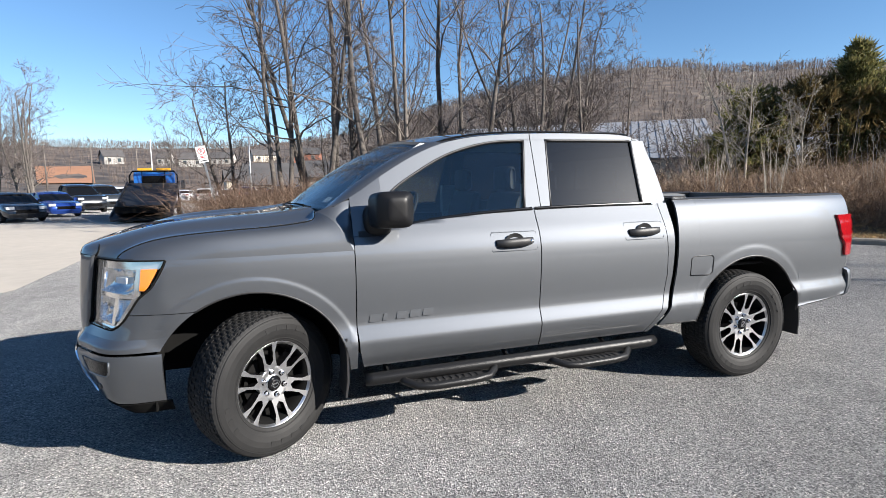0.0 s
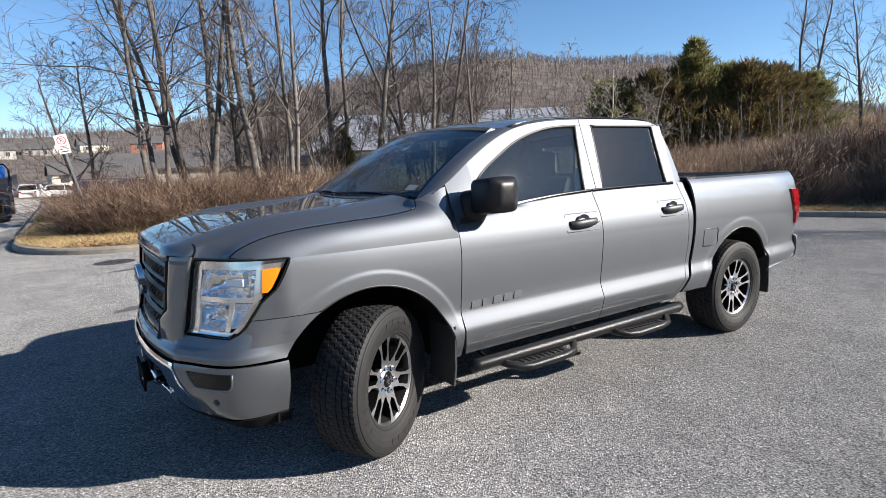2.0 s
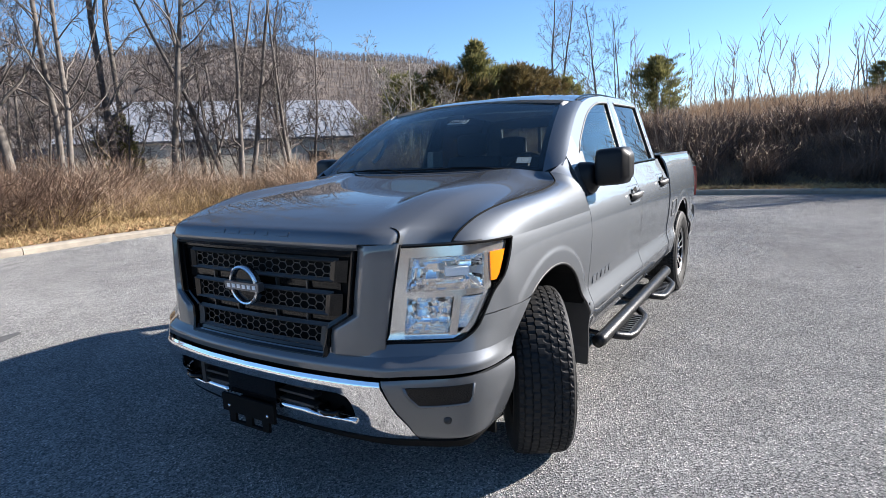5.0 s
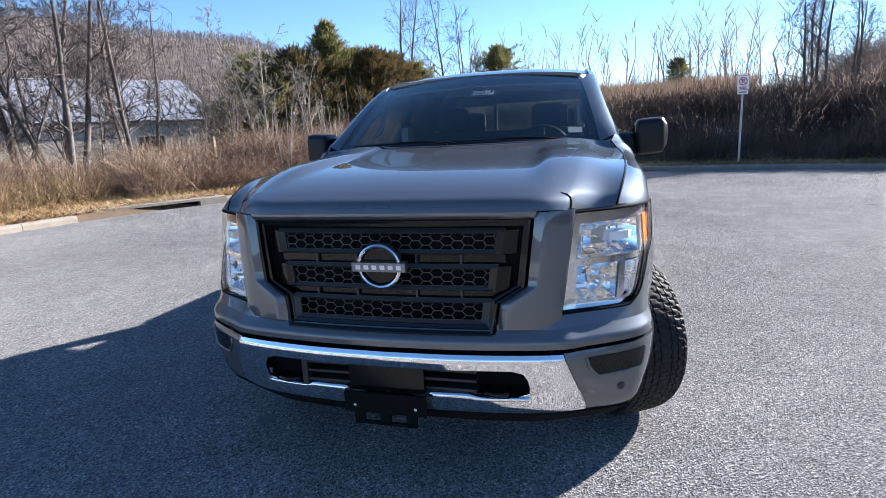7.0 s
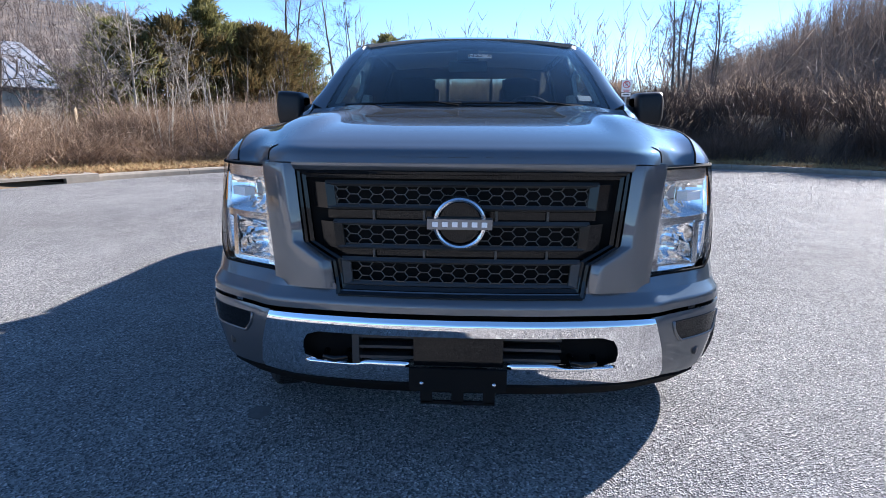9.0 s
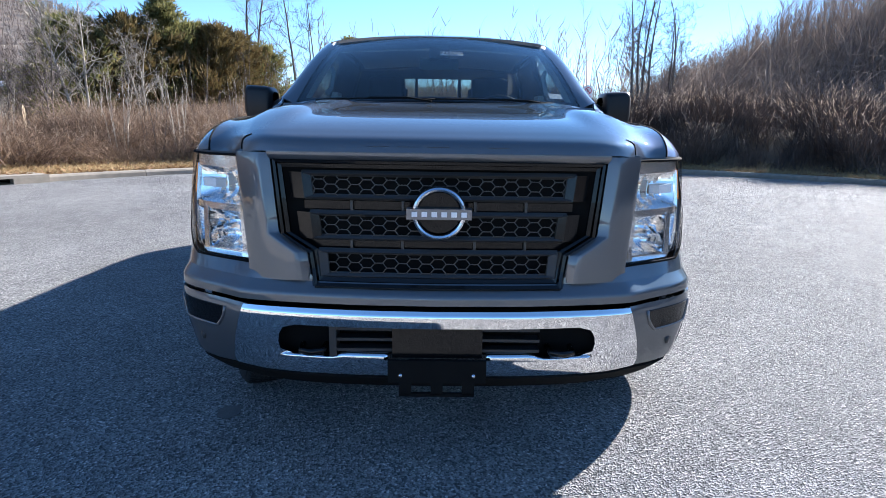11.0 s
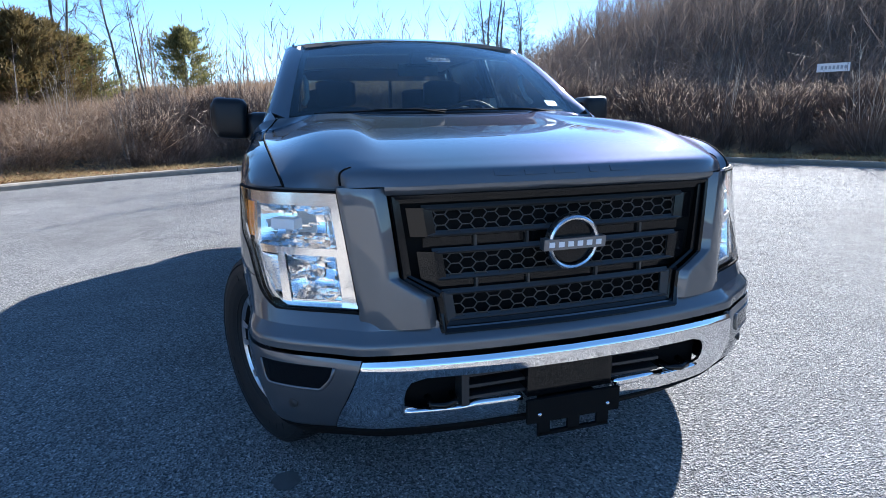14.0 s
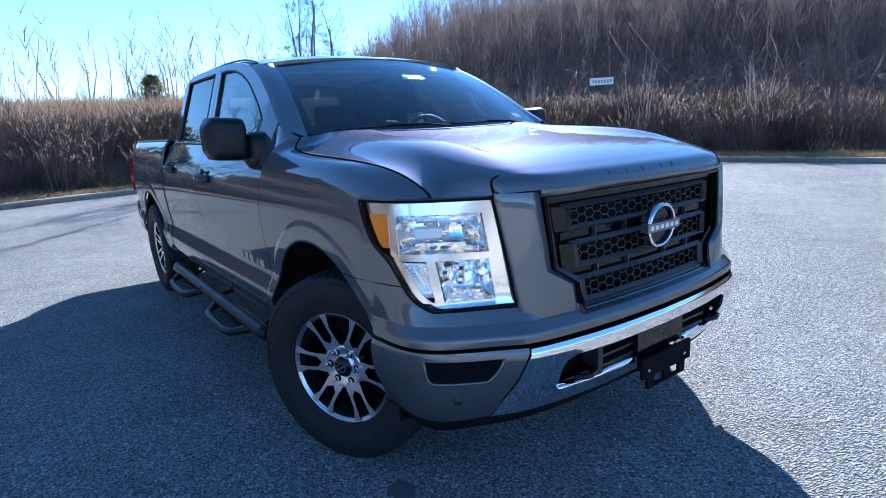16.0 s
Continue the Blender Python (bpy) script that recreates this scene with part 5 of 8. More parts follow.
# ---- wheels: built once about the axle (y outwards), then placed ----
def make_wheel():
    w = new("wheel")
    tyre = Shell()
    R, W = 0.410, 0.136
    prof = [(0.236, 0.098), (0.246, 0.112), (0.262, 0.120), (0.285, 0.130), (0.315, 0.138), (0.345, 0.139), (0.368, 0.134), (0.386, 0.127), (0.398, 0.119)]
    steps_n = 240
    tread_y = [0.119, 0.110, 0.0998, 0.0992, 0.0948, 0.0942, 0.080, 0.0658, 0.0652, 0.0608, 0.0602, 0.046, 0.0318, 0.0312, 0.0268, 0.0262, 0.013, 0.0]
    half = list(prof) + [(None, y) for y in tread_y[1:]]
    line = half + [(r, -y) for r, y in reversed(half[:-1])]
    rings = []
    for r, y in line:
        ring = []
        for k in range(steps_n):
            a = 2 * math.pi * k / steps_n
            rr, yy, ya = r, y, abs(y)
            if r is None:
                rr = R - 0.010 * (ya / 0.119) ** 3
                if ya < 0.1:
                    yy += 0.0016 * (1 if (k // 2) % 2 else -1)
                rib = int((y + 0.2) / 0.034)
                if any(abs(ya - g) < 0.0027 for g in (0.097, 0.063, 0.029)):
                    rr -= 0.010
                elif ya > 0.0995 and k % 3 == 0:
                    rr -= 0.0055
                elif (k + rib * 2) % 4 == 0:
                    rr -= 0.0048
            elif r > 0.39 and k % 3 == 0:
                rr -= 0.002
            ring.append(Vector((rr * math.cos(a), yy, rr * math.sin(a))))
        rings.append(ring)
    tyre.grid(rings, False, True)
    t = tyre.done("tyre", RUBBER, w, "black all-terrain tyre with grey dusty sidewalls", False)
    side = Shell()
    for r in (0.258, 0.372):
        side.lathe([(r, 0.118 if r < 0.3 else 0.131), (r + 0.003, 0.1225 if r < 0.3 else 0.1355), (r + 0.006, 0.1225 if r < 0.3 else 0.134), (r + 0.009, 0.116 if r < 0.3 else 0.129)], 64)
    for k in range(26):
        if k % 13 in (5, 6, 7, 11, 12):
            continue
        a = 2 * math.pi * k / 26 * 0.86
        m = Matrix.Rotation(-a, 4, "Y")
        side.box((-0.011, 0.134, 0.312), (0.011, 0.1405, 0.338), m)
    side.done("sidewall_mark", RUBBER, t)
    rim = Shell()
    rim.lathe([(0.215, -0.10), (0.205, -0.02), (0.205, 0.05), (0.216, 0.085), (0.226, 0.098)], 64)
    rim.lathe([(0.0, 0.0), (0.206, 0.0)], 48)
    rim.done("barrel", DARK, w, "gloss black rim barrel", True)
    disc = Shell().lathe([(0.06, 0.012), (0.155, 0.012), (0.155, 0.028), (0.06, 0.028)], 40)
    disc.done("brake_disc", DARK, w, smooth=False)
    flange = Shell().lathe([(0.224, 0.090), (0.229, 0.0985), (0.238, 0.1025), (0.2405, 0.1075), (0.2435, 0.1075), (0.2455, 0.094)], 72)
    flange.done("rim_flange", RIMEDGE, w, "", True)
    # six pairs of spokes with machined faces and black flanks
    def spoke_outline(sg):
        return [(sg * 0.0, 0.084), (sg * 0.040, 0.084), (sg * 0.041, 0.100), (sg * 0.039, 0.13), (sg * 0.042, 0.18), (sg * 0.066, 0.234), (sg * 0.030, 0.242), (sg * 0.027, 0.18), (sg * 0.023, 0.132), (sg * 0.0, 0.112)]
    for k in range(6):
        m = Matrix.Rotation(2 * math.pi * k / 6, 4, "Y")
        for sg in (1, -1):
            pts = spoke_outline(sg)
            face, flank = Shell(), Shell()
            dish = lambda z: 0.078 + 0.026 * ((z - 0.05) / 0.18) ** 0.8
            n = len(pts)
            top = [m @ Vector((x, dish(max(z, 0.05)) , z)) for x, z in pts]
            c = [sum((Vector((x, 0, z)) for x, z in pts), Vector()) / n]
            low = [m @ Vector((x * 1.12, dish(max(z, 0.05)) - 0.05, z)) for x, z in pts]
            face.v = top
            quads = [(0, 1, 2, 9), (9, 2, 3, 8), (8, 3, 4, 7), (7, 4, 5, 6)]
            face.f = quads
            flank.v = [p - (m @ Vector((0, 0.0008, 0))) for p in top] + low
            flank.f = [(i, (i + 1) % n, n + (i + 1) % n, n + i) for i in range(n)]
            flank.done("spoke_flank", GLOSS_BLACK, face.done("spoke", ALLOY, w, "machined alloy spoke", False))
    hub = Shell().lathe([(0.098, 0.05), (0.098, 0.082), (0.094, 0.0855), (0.084, 0.0845), (0.052, 0.078), (0.046, 0.076), (0.044, 0.086)], 48)
    hub.done("hub", ALLOY, w, "", True)
    cap = Shell().lathe([(0.0, 0.096), (0.028, 0.096), (0.040, 0.092), (0.044, 0.084)], 28)
    c = cap.done("centre_cap", GLOSS_BLACK, w, "black centre cap with a round mark", True)
    Shell().lathe([(0.018, 0.0962), (0.018, 0.0985), (0.023, 0.0985), (0.023, 0.0955)], 28).box((-0.028, 0.0955, -0.004), (0.028, 0.0985, 0.004)).done("cap_ring", SILVER, c)
    for k in range(6):
        a = 2 * math.pi * (k + 0.5) / 6
        nut = Shell().lathe([(0.0, 0.022), (0.008, 0.020), (0.0115, 0.014), (0.013, 0.0), (0.017, -0.004)], 6, Matrix.Translation((0.070 * math.cos(a), 0.082, 0.070 * math.sin(a))))
        pocket = Shell().lathe([(0.0, 0.0022), (0.0165, 0.0022), (0.018, 0.0)], 16, Matrix.Translation((0.070 * math.cos(a), 0.0815, 0.070 * math.sin(a))))
        pocket.done("nut_pocket", GLOSS_BLACK, nut.done("lug_nut", CHROME, w))
    return w


wheel = make_wheel()
wheel.parent = truck
tagged(wheel, "black tyre on a machined alloy wheel")
places = []
for cx0, sgn, steer in ((0.0, -1, True), (0.0, 1, True), (3.55, -1, False), (3.55, 1, False)):
    turn = Matrix.Rotation(math.pi if sgn < 0 else 0, 4, "Z")
    if steer:
        m = Matrix.Translation((0, sgn * 0.775, 0.405)) @ Matrix.Rotation(radians(32 if sgn < 0 else 26), 4, "Z") @ turn @ Matrix.Translation((0, 0.095, 0))
    else:
        m = Matrix.Translation((cx0, sgn * 0.875, 0.405)) @ turn
    places.append(m @ Matrix.Rotation(radians(11 + 17 * len(places)), 4, "Y"))
wheel.matrix_basis = places[0]
for m in places[1:]:
    copy_thing(wheel, m)

# ---- ground, road and kerb ----
HUB = Vector((-4.0, 0.0, 0.0))
BULB, BULB_R = Vector((3.0, -2.3, 0.0)), 12.2


def paved(x, y):
    """Distance outside the paved area: a turning bulb run together with a wide lot."""
    a = math.hypot(x - BULB.x, y - BULB.y) - BULB_R
    qx, qy = abs(x + 31.2) - 28.8, abs(y - 22.75) - 37.25
    b = math.hypot(max(qx, 0), max(qy, 0)) + min(max(qx, qy), 0)
    h = max(5.0 - abs(a - b), 0) / 5.0
    return min(a, b) - h * h * 5.0 * 0.25


def kerb_r(phi):
    lo, hi = 3.0, 120.0
    for _ in range(40):
        mid = (lo + hi) / 2
        lo, hi = (mid, hi) if paved(HUB.x + mid * math.cos(phi), HUB.y + mid * math.sin(phi)) < 0 else (lo, mid)
    return lo


def sector(az, table):
    """A smooth value by bearing, from (degrees, value) rows that close round."""
    xs = [t[0] for t in table]
    vs = [t[1] for t in table]
    return float(np.interp(az % 360, [x - 360 for x in xs[-2:]] + xs + [x + 360 for x in xs[:2]], vs[-2:] + vs + vs[:2]))


BANK = [(0, 1.35), (14, 1.0), (35, 0.6), (55, 0.25), (75, 0.1), (120, 0.0), (200, 0.1), (255, 0.4), (290, 0.75), (310, 1.0), (330, 1.5), (350, 1.5)]
FIELD = [(0, 2.3), (20, 1.6), (40, 0.2), (60, 0.0), (200, 0.0), (270, 1.0), (300, 1.0), (330, 1.4), (345, 2.1)]
VALLEY = [(0, 0.0), (25, 0.0), (40, -1.2), (55, -2.0), (70, -2.4), (82, -1.6), (95, -0.9), (115, -0.4), (150, 0.0), (350, 0.0)]
RIDGE = [(0, 0.6), (10, 0.8), (20, 3.2), (33, 8.4), (43, 9.4), (51, 10.2), (60, 9.5), (66, 8.4), (72, 7.0), (79, 5.3), (85, 4.3), (97, 3.9), (110, 3.8), (150, 3.5), (200, 3.0), (260, 2.0), (345, 0.6)]
HILL = [(0, 0.0), (200, 0.0), (255, 6.0), (275, 9.5), (300, 11.0), (318, 10.0), (328, 6.0), (334, 2.6), (340, 0.0)]


def land(x, y):
    """Height of the open ground."""
    e = paved(x, y)
    if e < 0.1:
        return -0.06
    az = math.degrees(math.atan2(y, x))
    r = math.hypot(x, y)
    z = 0.13 + sector(az, BANK) * ramp((e - 1.1) / 3.6) + sector(az, FIELD) * ramp((e - 7) / 22) + sector(az, VALLEY) * ramp((e - 3.5) / 22)
    z += math.tan(radians(sector(az, RIDGE))) * 420 * ramp((r - 70) / 350)
    z += sector(az, HILL) * ramp((e - 9) / 40)
    n = noise.noise(Vector((x * 0.11, y * 0.11, 3))) * 0.30 * ramp((e - 2) / 6) + noise.noise(Vector((x * 0.02, y * 0.02, 5))) * 2.5 * ramp((e - 60) / 120)
    return z + n + noise.noise(Vector((x * 0.9, y * 0.9, 1))) * 0.04 * ramp((e - 0.3) / 1)


def ground_material():
    m = material("winter_ground", (0.15, 0.105, 0.06), 1.0, vary=0.9, scale=2.2, second=(0.07, 0.05, 0.035), bump=0.6, bump_scale=18)
    # beyond the verge the soil turns into the grey-brown leaf mould of the woods
    n, l = m.node_tree.nodes, m.node_tree.links
    b = n["Principled BSDF"]
    link = b.inputs["Base Color"].links[0]
    fresh = link.from_socket
    geo, leng, rng_, mix, mould, mramp = (n.new("ShaderNodeNewGeometry"), n.new("ShaderNodeVectorMath"), n.new("ShaderNodeMapRange"), n.new("ShaderNodeMixRGB"), n.new("ShaderNodeTexNoise"), n.new("ShaderNodeValToRGB"))
    leng.operation = "LENGTH"
    rng_.inputs["From Min"].default_value, rng_.inputs["From Max"].default_value = 45.0, 110.0
    mould.inputs["Scale"].default_value, mould.inputs["Detail"].default_value = 0.16, 8
    mramp.color_ramp.elements[0].position, mramp.color_ramp.elements[0].color = 0.35, (0.035, 0.029, 0.027, 1)
    mramp.color_ramp.elements[1].position, mramp.color_ramp.elements[1].color = 0.66, (0.135, 0.105, 0.086, 1)
    l.new(geo.outputs["Position"], leng.inputs[0])
    l.new(geo.outputs["Position"], mould.inputs["Vector"])
    l.new(leng.outputs["Value"], rng_.inputs["Value"])
    l.new(mould.outputs["Fac"], mramp.inputs["Fac"])
    l.new(rng_.outputs[0], mix.inputs["Fac"])
    l.new(fresh, mix.inputs["Color1"])
    l.new(mramp.outputs["Color"], mix.inputs["Color2"])
    l.new(mix.outputs["Color"], b.inputs["Base Color"])
    return m


def asphalt():
    m = bpy.data.materials.new("worn_asphalt")
    m.use_nodes = True
    n, l = m.node_tree.nodes, m.node_tree.links
    b = n["Principled BSDF"]
    b.inputs["Roughness"].default_value = 0.87
    b.inputs["Diffuse Roughness"].default_value = 0.75
    b.inputs["Specular IOR Level"].default_value = 0.31
    co = n.new("ShaderNodeTexCoord")

    def noise_tex(scale, detail=3, kind="ShaderNodeTexNoise"):
        t = n.new(kind)
        t.inputs["Scale"].default_value = scale
        if kind == "ShaderNodeTexNoise":
            t.inputs["Detail"].default_value = detail
        l.new(co.outputs["Object"], t.inputs["Vector"])
        return t

    stones = noise_tex(125, 0, "ShaderNodeTexVoronoi")
    ramp_n = n.new("ShaderNodeValToRGB")
    ramp_n.color_ramp.elements[0].position, ramp_n.color_ramp.elements[0].color = 0.05, (0.125, 0.125, 0.126, 1)
    ramp_n.color_ramp.elements[1].position, ramp_n.color_ramp.elements[1].color = 0.985, (0.84, 0.82, 0.785, 1)
    for pos, v in ((0.45, 0.31), (0.93, 0.535)):
        ramp_n.color_ramp.elements.new(pos).color = (v, v * 0.985, v * 0.965, 1)
    sep = n.new("ShaderNodeSeparateColor")
    l.new(stones.outputs["Color"], sep.inputs[0])
    l.new(sep.outputs[0], ramp_n.inputs[0])
    big, mid = noise_tex(0.28, 4), noise_tex(2.6, 5)
    mp = n.new("ShaderNodeMapRange")
    mp.inputs["From Min"].default_value, mp.inputs["From Max"].default_value = 0.3, 0.7
    mp.inputs["To Min"].default_value, mp.inputs["To Max"].default_value = 0.80, 1.18
    l.new(big.outputs["Fac"], mp.inputs["Value"])
    mp2 = n.new("ShaderNodeMapRange")
    mp2.inputs["From Min"].default_value, mp2.inputs["From Max"].default_value = 0.3, 0.7
    mp2.inputs["To Min"].default_value, mp2.inputs["To Max"].default_value = 0.88, 1.12
    l.new(mid.outputs["Fac"], mp2.inputs["Value"])
    mul = n.new("ShaderNodeMath")
    mul.operation = "MULTIPLY"
    l.new(mp.outputs[0], mul.inputs[0])
    l.new(mp2.outputs[0], mul.inputs[1])
    # hairline cracks
    warp = noise_tex(1.3, 5)
    addv = n.new("ShaderNodeVectorMath")
    addv.operation = "MULTIPLY_ADD"
    addv.inputs[1].default_value = (0.9, 0.9, 0.9)
    l.new(warp.outputs["Color"], addv.inputs[0])
    l.new(co.outputs["Object"], addv.inputs[2])
    cr = n.new("ShaderNodeTexVoronoi")
    cr.feature = "DISTANCE_TO_EDGE"
    cr.inputs["Scale"].default_value = 0.10
    l.new(addv.outputs[0], cr.inputs["Vector"])
    cm = n.new("ShaderNodeMapRange")
    cm.inputs["From Min"].default_value, cm.inputs["From Max"].default_value = 0.0003, 0.0011
    cm.inputs["To Min"].default_value = 0.78
    l.new(cr.outputs["Distance"], cm.inputs["Value"])
    mul2 = n.new("ShaderNodeMath")
    mul2.operation = "MULTIPLY"
    l.new(mul.outputs[0], mul2.inputs[0])
    l.new(cm.outputs[0], mul2.inputs[1])
    # oil spots
    spots = noise_tex(0.75, 2)
    sm = n.new("ShaderNodeMapRange")
    sm.inputs["From Min"].default_value, sm.inputs["From Max"].default_value = 0.735, 0.77
    sm.inputs["To Min"].default_value, sm.inputs["To Max"].default_value = 1.0, 0.55
    l.new(spots.outputs["Fac"], sm.inputs["Value"])
    mul3 = n.new("ShaderNodeMath")
    mul3.operation = "MULTIPLY"
    l.new(mul2.outputs[0], mul3.inputs[0])
    l.new(sm.outputs[0], mul3.inputs[1])
    scale = n.new("ShaderNodeVectorMath")
    scale.operation = "SCALE"
    l.new(ramp_n.outputs[0], scale.inputs[0])
    l.new(mul3.outputs[0], scale.inputs["Scale"])
    l.new(scale.outputs[0], b.inputs["Base Color"])
    bp = n.new("ShaderNodeBump")
    bp.inputs["Strength"].default_value, bp.inputs["Distance"].default_value = 1.0, 0.03
    lumps, hsum = noise_tex(48, 2), n.new("ShaderNodeMath")
    hsum.operation = "MULTIPLY_ADD"
    hsum.inputs[1].default_value = 1.4
    l.new(lumps.outputs["Fac"], hsum.inputs[0])
    l.new(stones.outputs["Distance"], hsum.inputs[2])
    l.new(hsum.outputs[0], bp.inputs["Height"])
    l.new(bp.outputs[0], b.inputs["Normal"])
    return m


ASPHALT = asphalt()
CONCRETE = material("kerb_concrete", (0.27, 0.235, 0.19), 0.9, vary=0.8, scale=6, second=(0.13, 0.118, 0.10), bump=0.3, bump_scale=60, per_object=0.08)
PADM = material("pale_concrete", (0.46, 0.41, 0.345), 0.9, vary=0.6, scale=3, second=(0.34, 0.305, 0.26), bump=0.2, bump_scale=90)
GROUND = ground_material()

N_PHI = 300
phis = [2 * math.pi * k / N_PHI for k in range(N_PHI)]
KR = [kerb_r(p) for p in phis]
rings = []
for e in (-0.25, 0.0, 0.15, 0.5, 1.0, 1.6, 2.4, 3.4, 4.6, 6.0, 8.0, 11, 15, 20, 27, 36, 48, 64, 85, 115, 150, 200, 270, 360, 480, 700, 1100, 2000, 3500):
    ring = []
    for p, kr in zip(phis, KR):
        x, y = HUB.x + (kr + e) * math.cos(p), HUB.y + (kr + e) * math.sin(p)
        ring.append((x, y, -0.06 if e < 0.1 else land(x, y)))
    rings.append(ring)
gs = Shell().grid(rings, False, True)
gs.v.append(Vector((HUB.x, HUB.y, -0.06)))
gs.f += [(k, (k + 1) % N_PHI, len(gs.v) - 1) for k in range(N_PHI)]
tagged(gs.done("ground", GROUND, smooth=True), "brown winter ground rising to wooded hills", "ground", kind="structure")
rs = Shell()
rs.v = [Vector((HUB.x + kr * math.cos(p), HUB.y + kr * math.sin(p), 0)) for p, kr in zip(phis, KR)] + [Vector((HUB.x, HUB.y, 0))]
rs.f = [(k, (k + 1) % N_PHI, N_PHI) for k in range(N_PHI)]
tagged(rs.done("road", ASPHALT), "coarse grey asphalt turning circle", "road", kind="structure")
# older pale paving of the lot beside the turning circle
pad = Shell()
pad.grid([[(x, y, 0.004) for x in (-58, -30, -12, lin([(3.0, -4.6), (6, -3.35), (15, -3.3), (26, -2.6)])(y))] for y in (3.0, 4.5, 6.0, 9.0, 12.0, 15.0, 20.0, 26.0)])
tagged(pad.done("pavement", PADM), "pale concrete paving beside the asphalt", "pavement", kind="structure")

# kerb stones round the bulb and up the side road
kerb = empty("kerb", pose(0, 0, 0), "low concrete kerb round the turning circle", "kerb", kind="structure")
path, length = [], 0.0
for k in range(-int(N_PHI * 0.33), int(N_PHI * 0.275)):
    p = phis[k % N_PHI]
    path.append(Vector((HUB.x + KR[k % N_PHI] * math.cos(p), HUB.y + KR[k % N_PHI] * math.sin(p), 0)))
fine = [path[0]]
for a, b in zip(path, path[1:]):
    n = max(1, int((b - a).length / 0.5))
    fine += [a.lerp(b, (i + 1) / n) for i in range(n)]
profile = [(-0.02, -0.05), (-0.015, 0.09), (0.01, 0.125), (0.03, 0.135), (0.15, 0.14), (0.155, -0.05)]
start = 0
INLET = (Vector((6.8, 10.05, 0)), Vector((8.9, 8.75, 0)))
while start < len(fine) - 2:
    stop, run = start, 0.0
    while stop < len(fine) - 1 and run < 3.0:
        run += (fine[stop + 1] - fine[stop]).length
        stop += 1
    rows = []
    seg = fine[start : stop + 1]
    for i, p in enumerate(seg):
        d = (seg[min(i + 1, len(seg) - 1)] - seg[max(i - 1, 0)]).normalized()
        out = Vector((d.y, -d.x, 0))
        if paved(*(p + out * 0.5).xy) < 0:
            out = -out
        q = p + d * (0.006 if i == 0 else -0.006 if i == len(seg) - 1 else 0)
        rows.append([q + out * a + Vector((0, 0, b)) for a, b in profile])
    # the drain interrupts the kerb
    clear = [(p - (INLET[0] + INLET[1]) / 2).length > 1.55 for p in seg]
    for on, run_ in itertools.groupby(zip(clear, rows), key=lambda e: e[0]):
        run_ = [r for _, r in run_]
        if not on or len(run_) < 2:
            continue
        ks = Shell().grid(run_)
        ks.f += [tuple(range(6))[::-1], tuple(len(ks.v) - 6 + i for i in range(6))]
        ks.done("kerb_stone", CONCRETE, kerb)
    start = stop

# storm drain inlet in the kerb: slab, dark throat, manhole cover
drain = empty("storm_drain", pose(0, 0, 0), "concrete storm drain inlet with an iron cover", "storm drain")
d = (INLET[1] - INLET[0]).normalized()
out = Vector((-d.y, d.x, 0)) if paved(*((INLET[0] + INLET[1]) / 2 + Vector((-d.y, d.x, 0))).xy) > 0 else Vector((d.y, -d.x, 0))
Md = Matrix.Translation((INLET[0] + INLET[1]) / 2 - out * 0.44) @ Matrix((( d.x, out.x, 0, 0), (d.y, out.y, 0, 0), (0, 0, 1, 0), (0, 0, 0, 1)))
Shell().box((-1.75, 0.0, 0.115), (1.75, 1.5, 0.17), Md).done("slab", CONCRETE, drain)
for x0 in (-1.75, 1.1):
    Shell().box((x0, 0.0, -0.05), (x0 + 0.65, 0.2, 0.115), Md).done("jamb", CONCRETE, drain)
Shell().box((-1.1, 0.16, -0.3), (1.1, 0.2, 0.115), Md).done("throat", DARK, drain)
Shell().lathe([(0.0, 0.012), (0.28, 0.012), (0.30, 0.0)], 32, Md @ Matrix.Translation((0, 0.85, 0.17)) @ Matrix.Rotation(radians(90), 4, "X")).done("manhole_cover", MESHGREY, drain)
# iron cover in the road, damp stains and oil spots
mc = empty("manhole_cover", pose(-0.58, 8.58, 0.0), "round iron manhole cover set in the asphalt", "manhole cover")
lid = Shell().lathe([(0.0, 0.004), (0.29, 0.004), (0.295, 0.001)], 36, Matrix.Rotation(radians(90), 4, "X")).done("lid", MESHGREY, mc)
Shell().lathe([(0.30, 0.001), (0.305, 0.006), (0.345, 0.006), (0.35, 0.001)], 36, Matrix.Rotation(radians(90), 4, "X")).done("ring", MESHGREY, mc)
for k in range(6):
    Shell().box((-0.2, -0.006, 0.004), (0.2, 0.006, 0.007), Matrix.Rotation(k * math.pi / 6, 4, "Z")).done("rib", MESHGREY, lid)
STAIN = material("damp_stain", (0.075, 0.073, 0.07), 0.7, vary=0.6, scale=30, second=(0.12, 0.118, 0.114), bump=0.3, bump_scale=160)
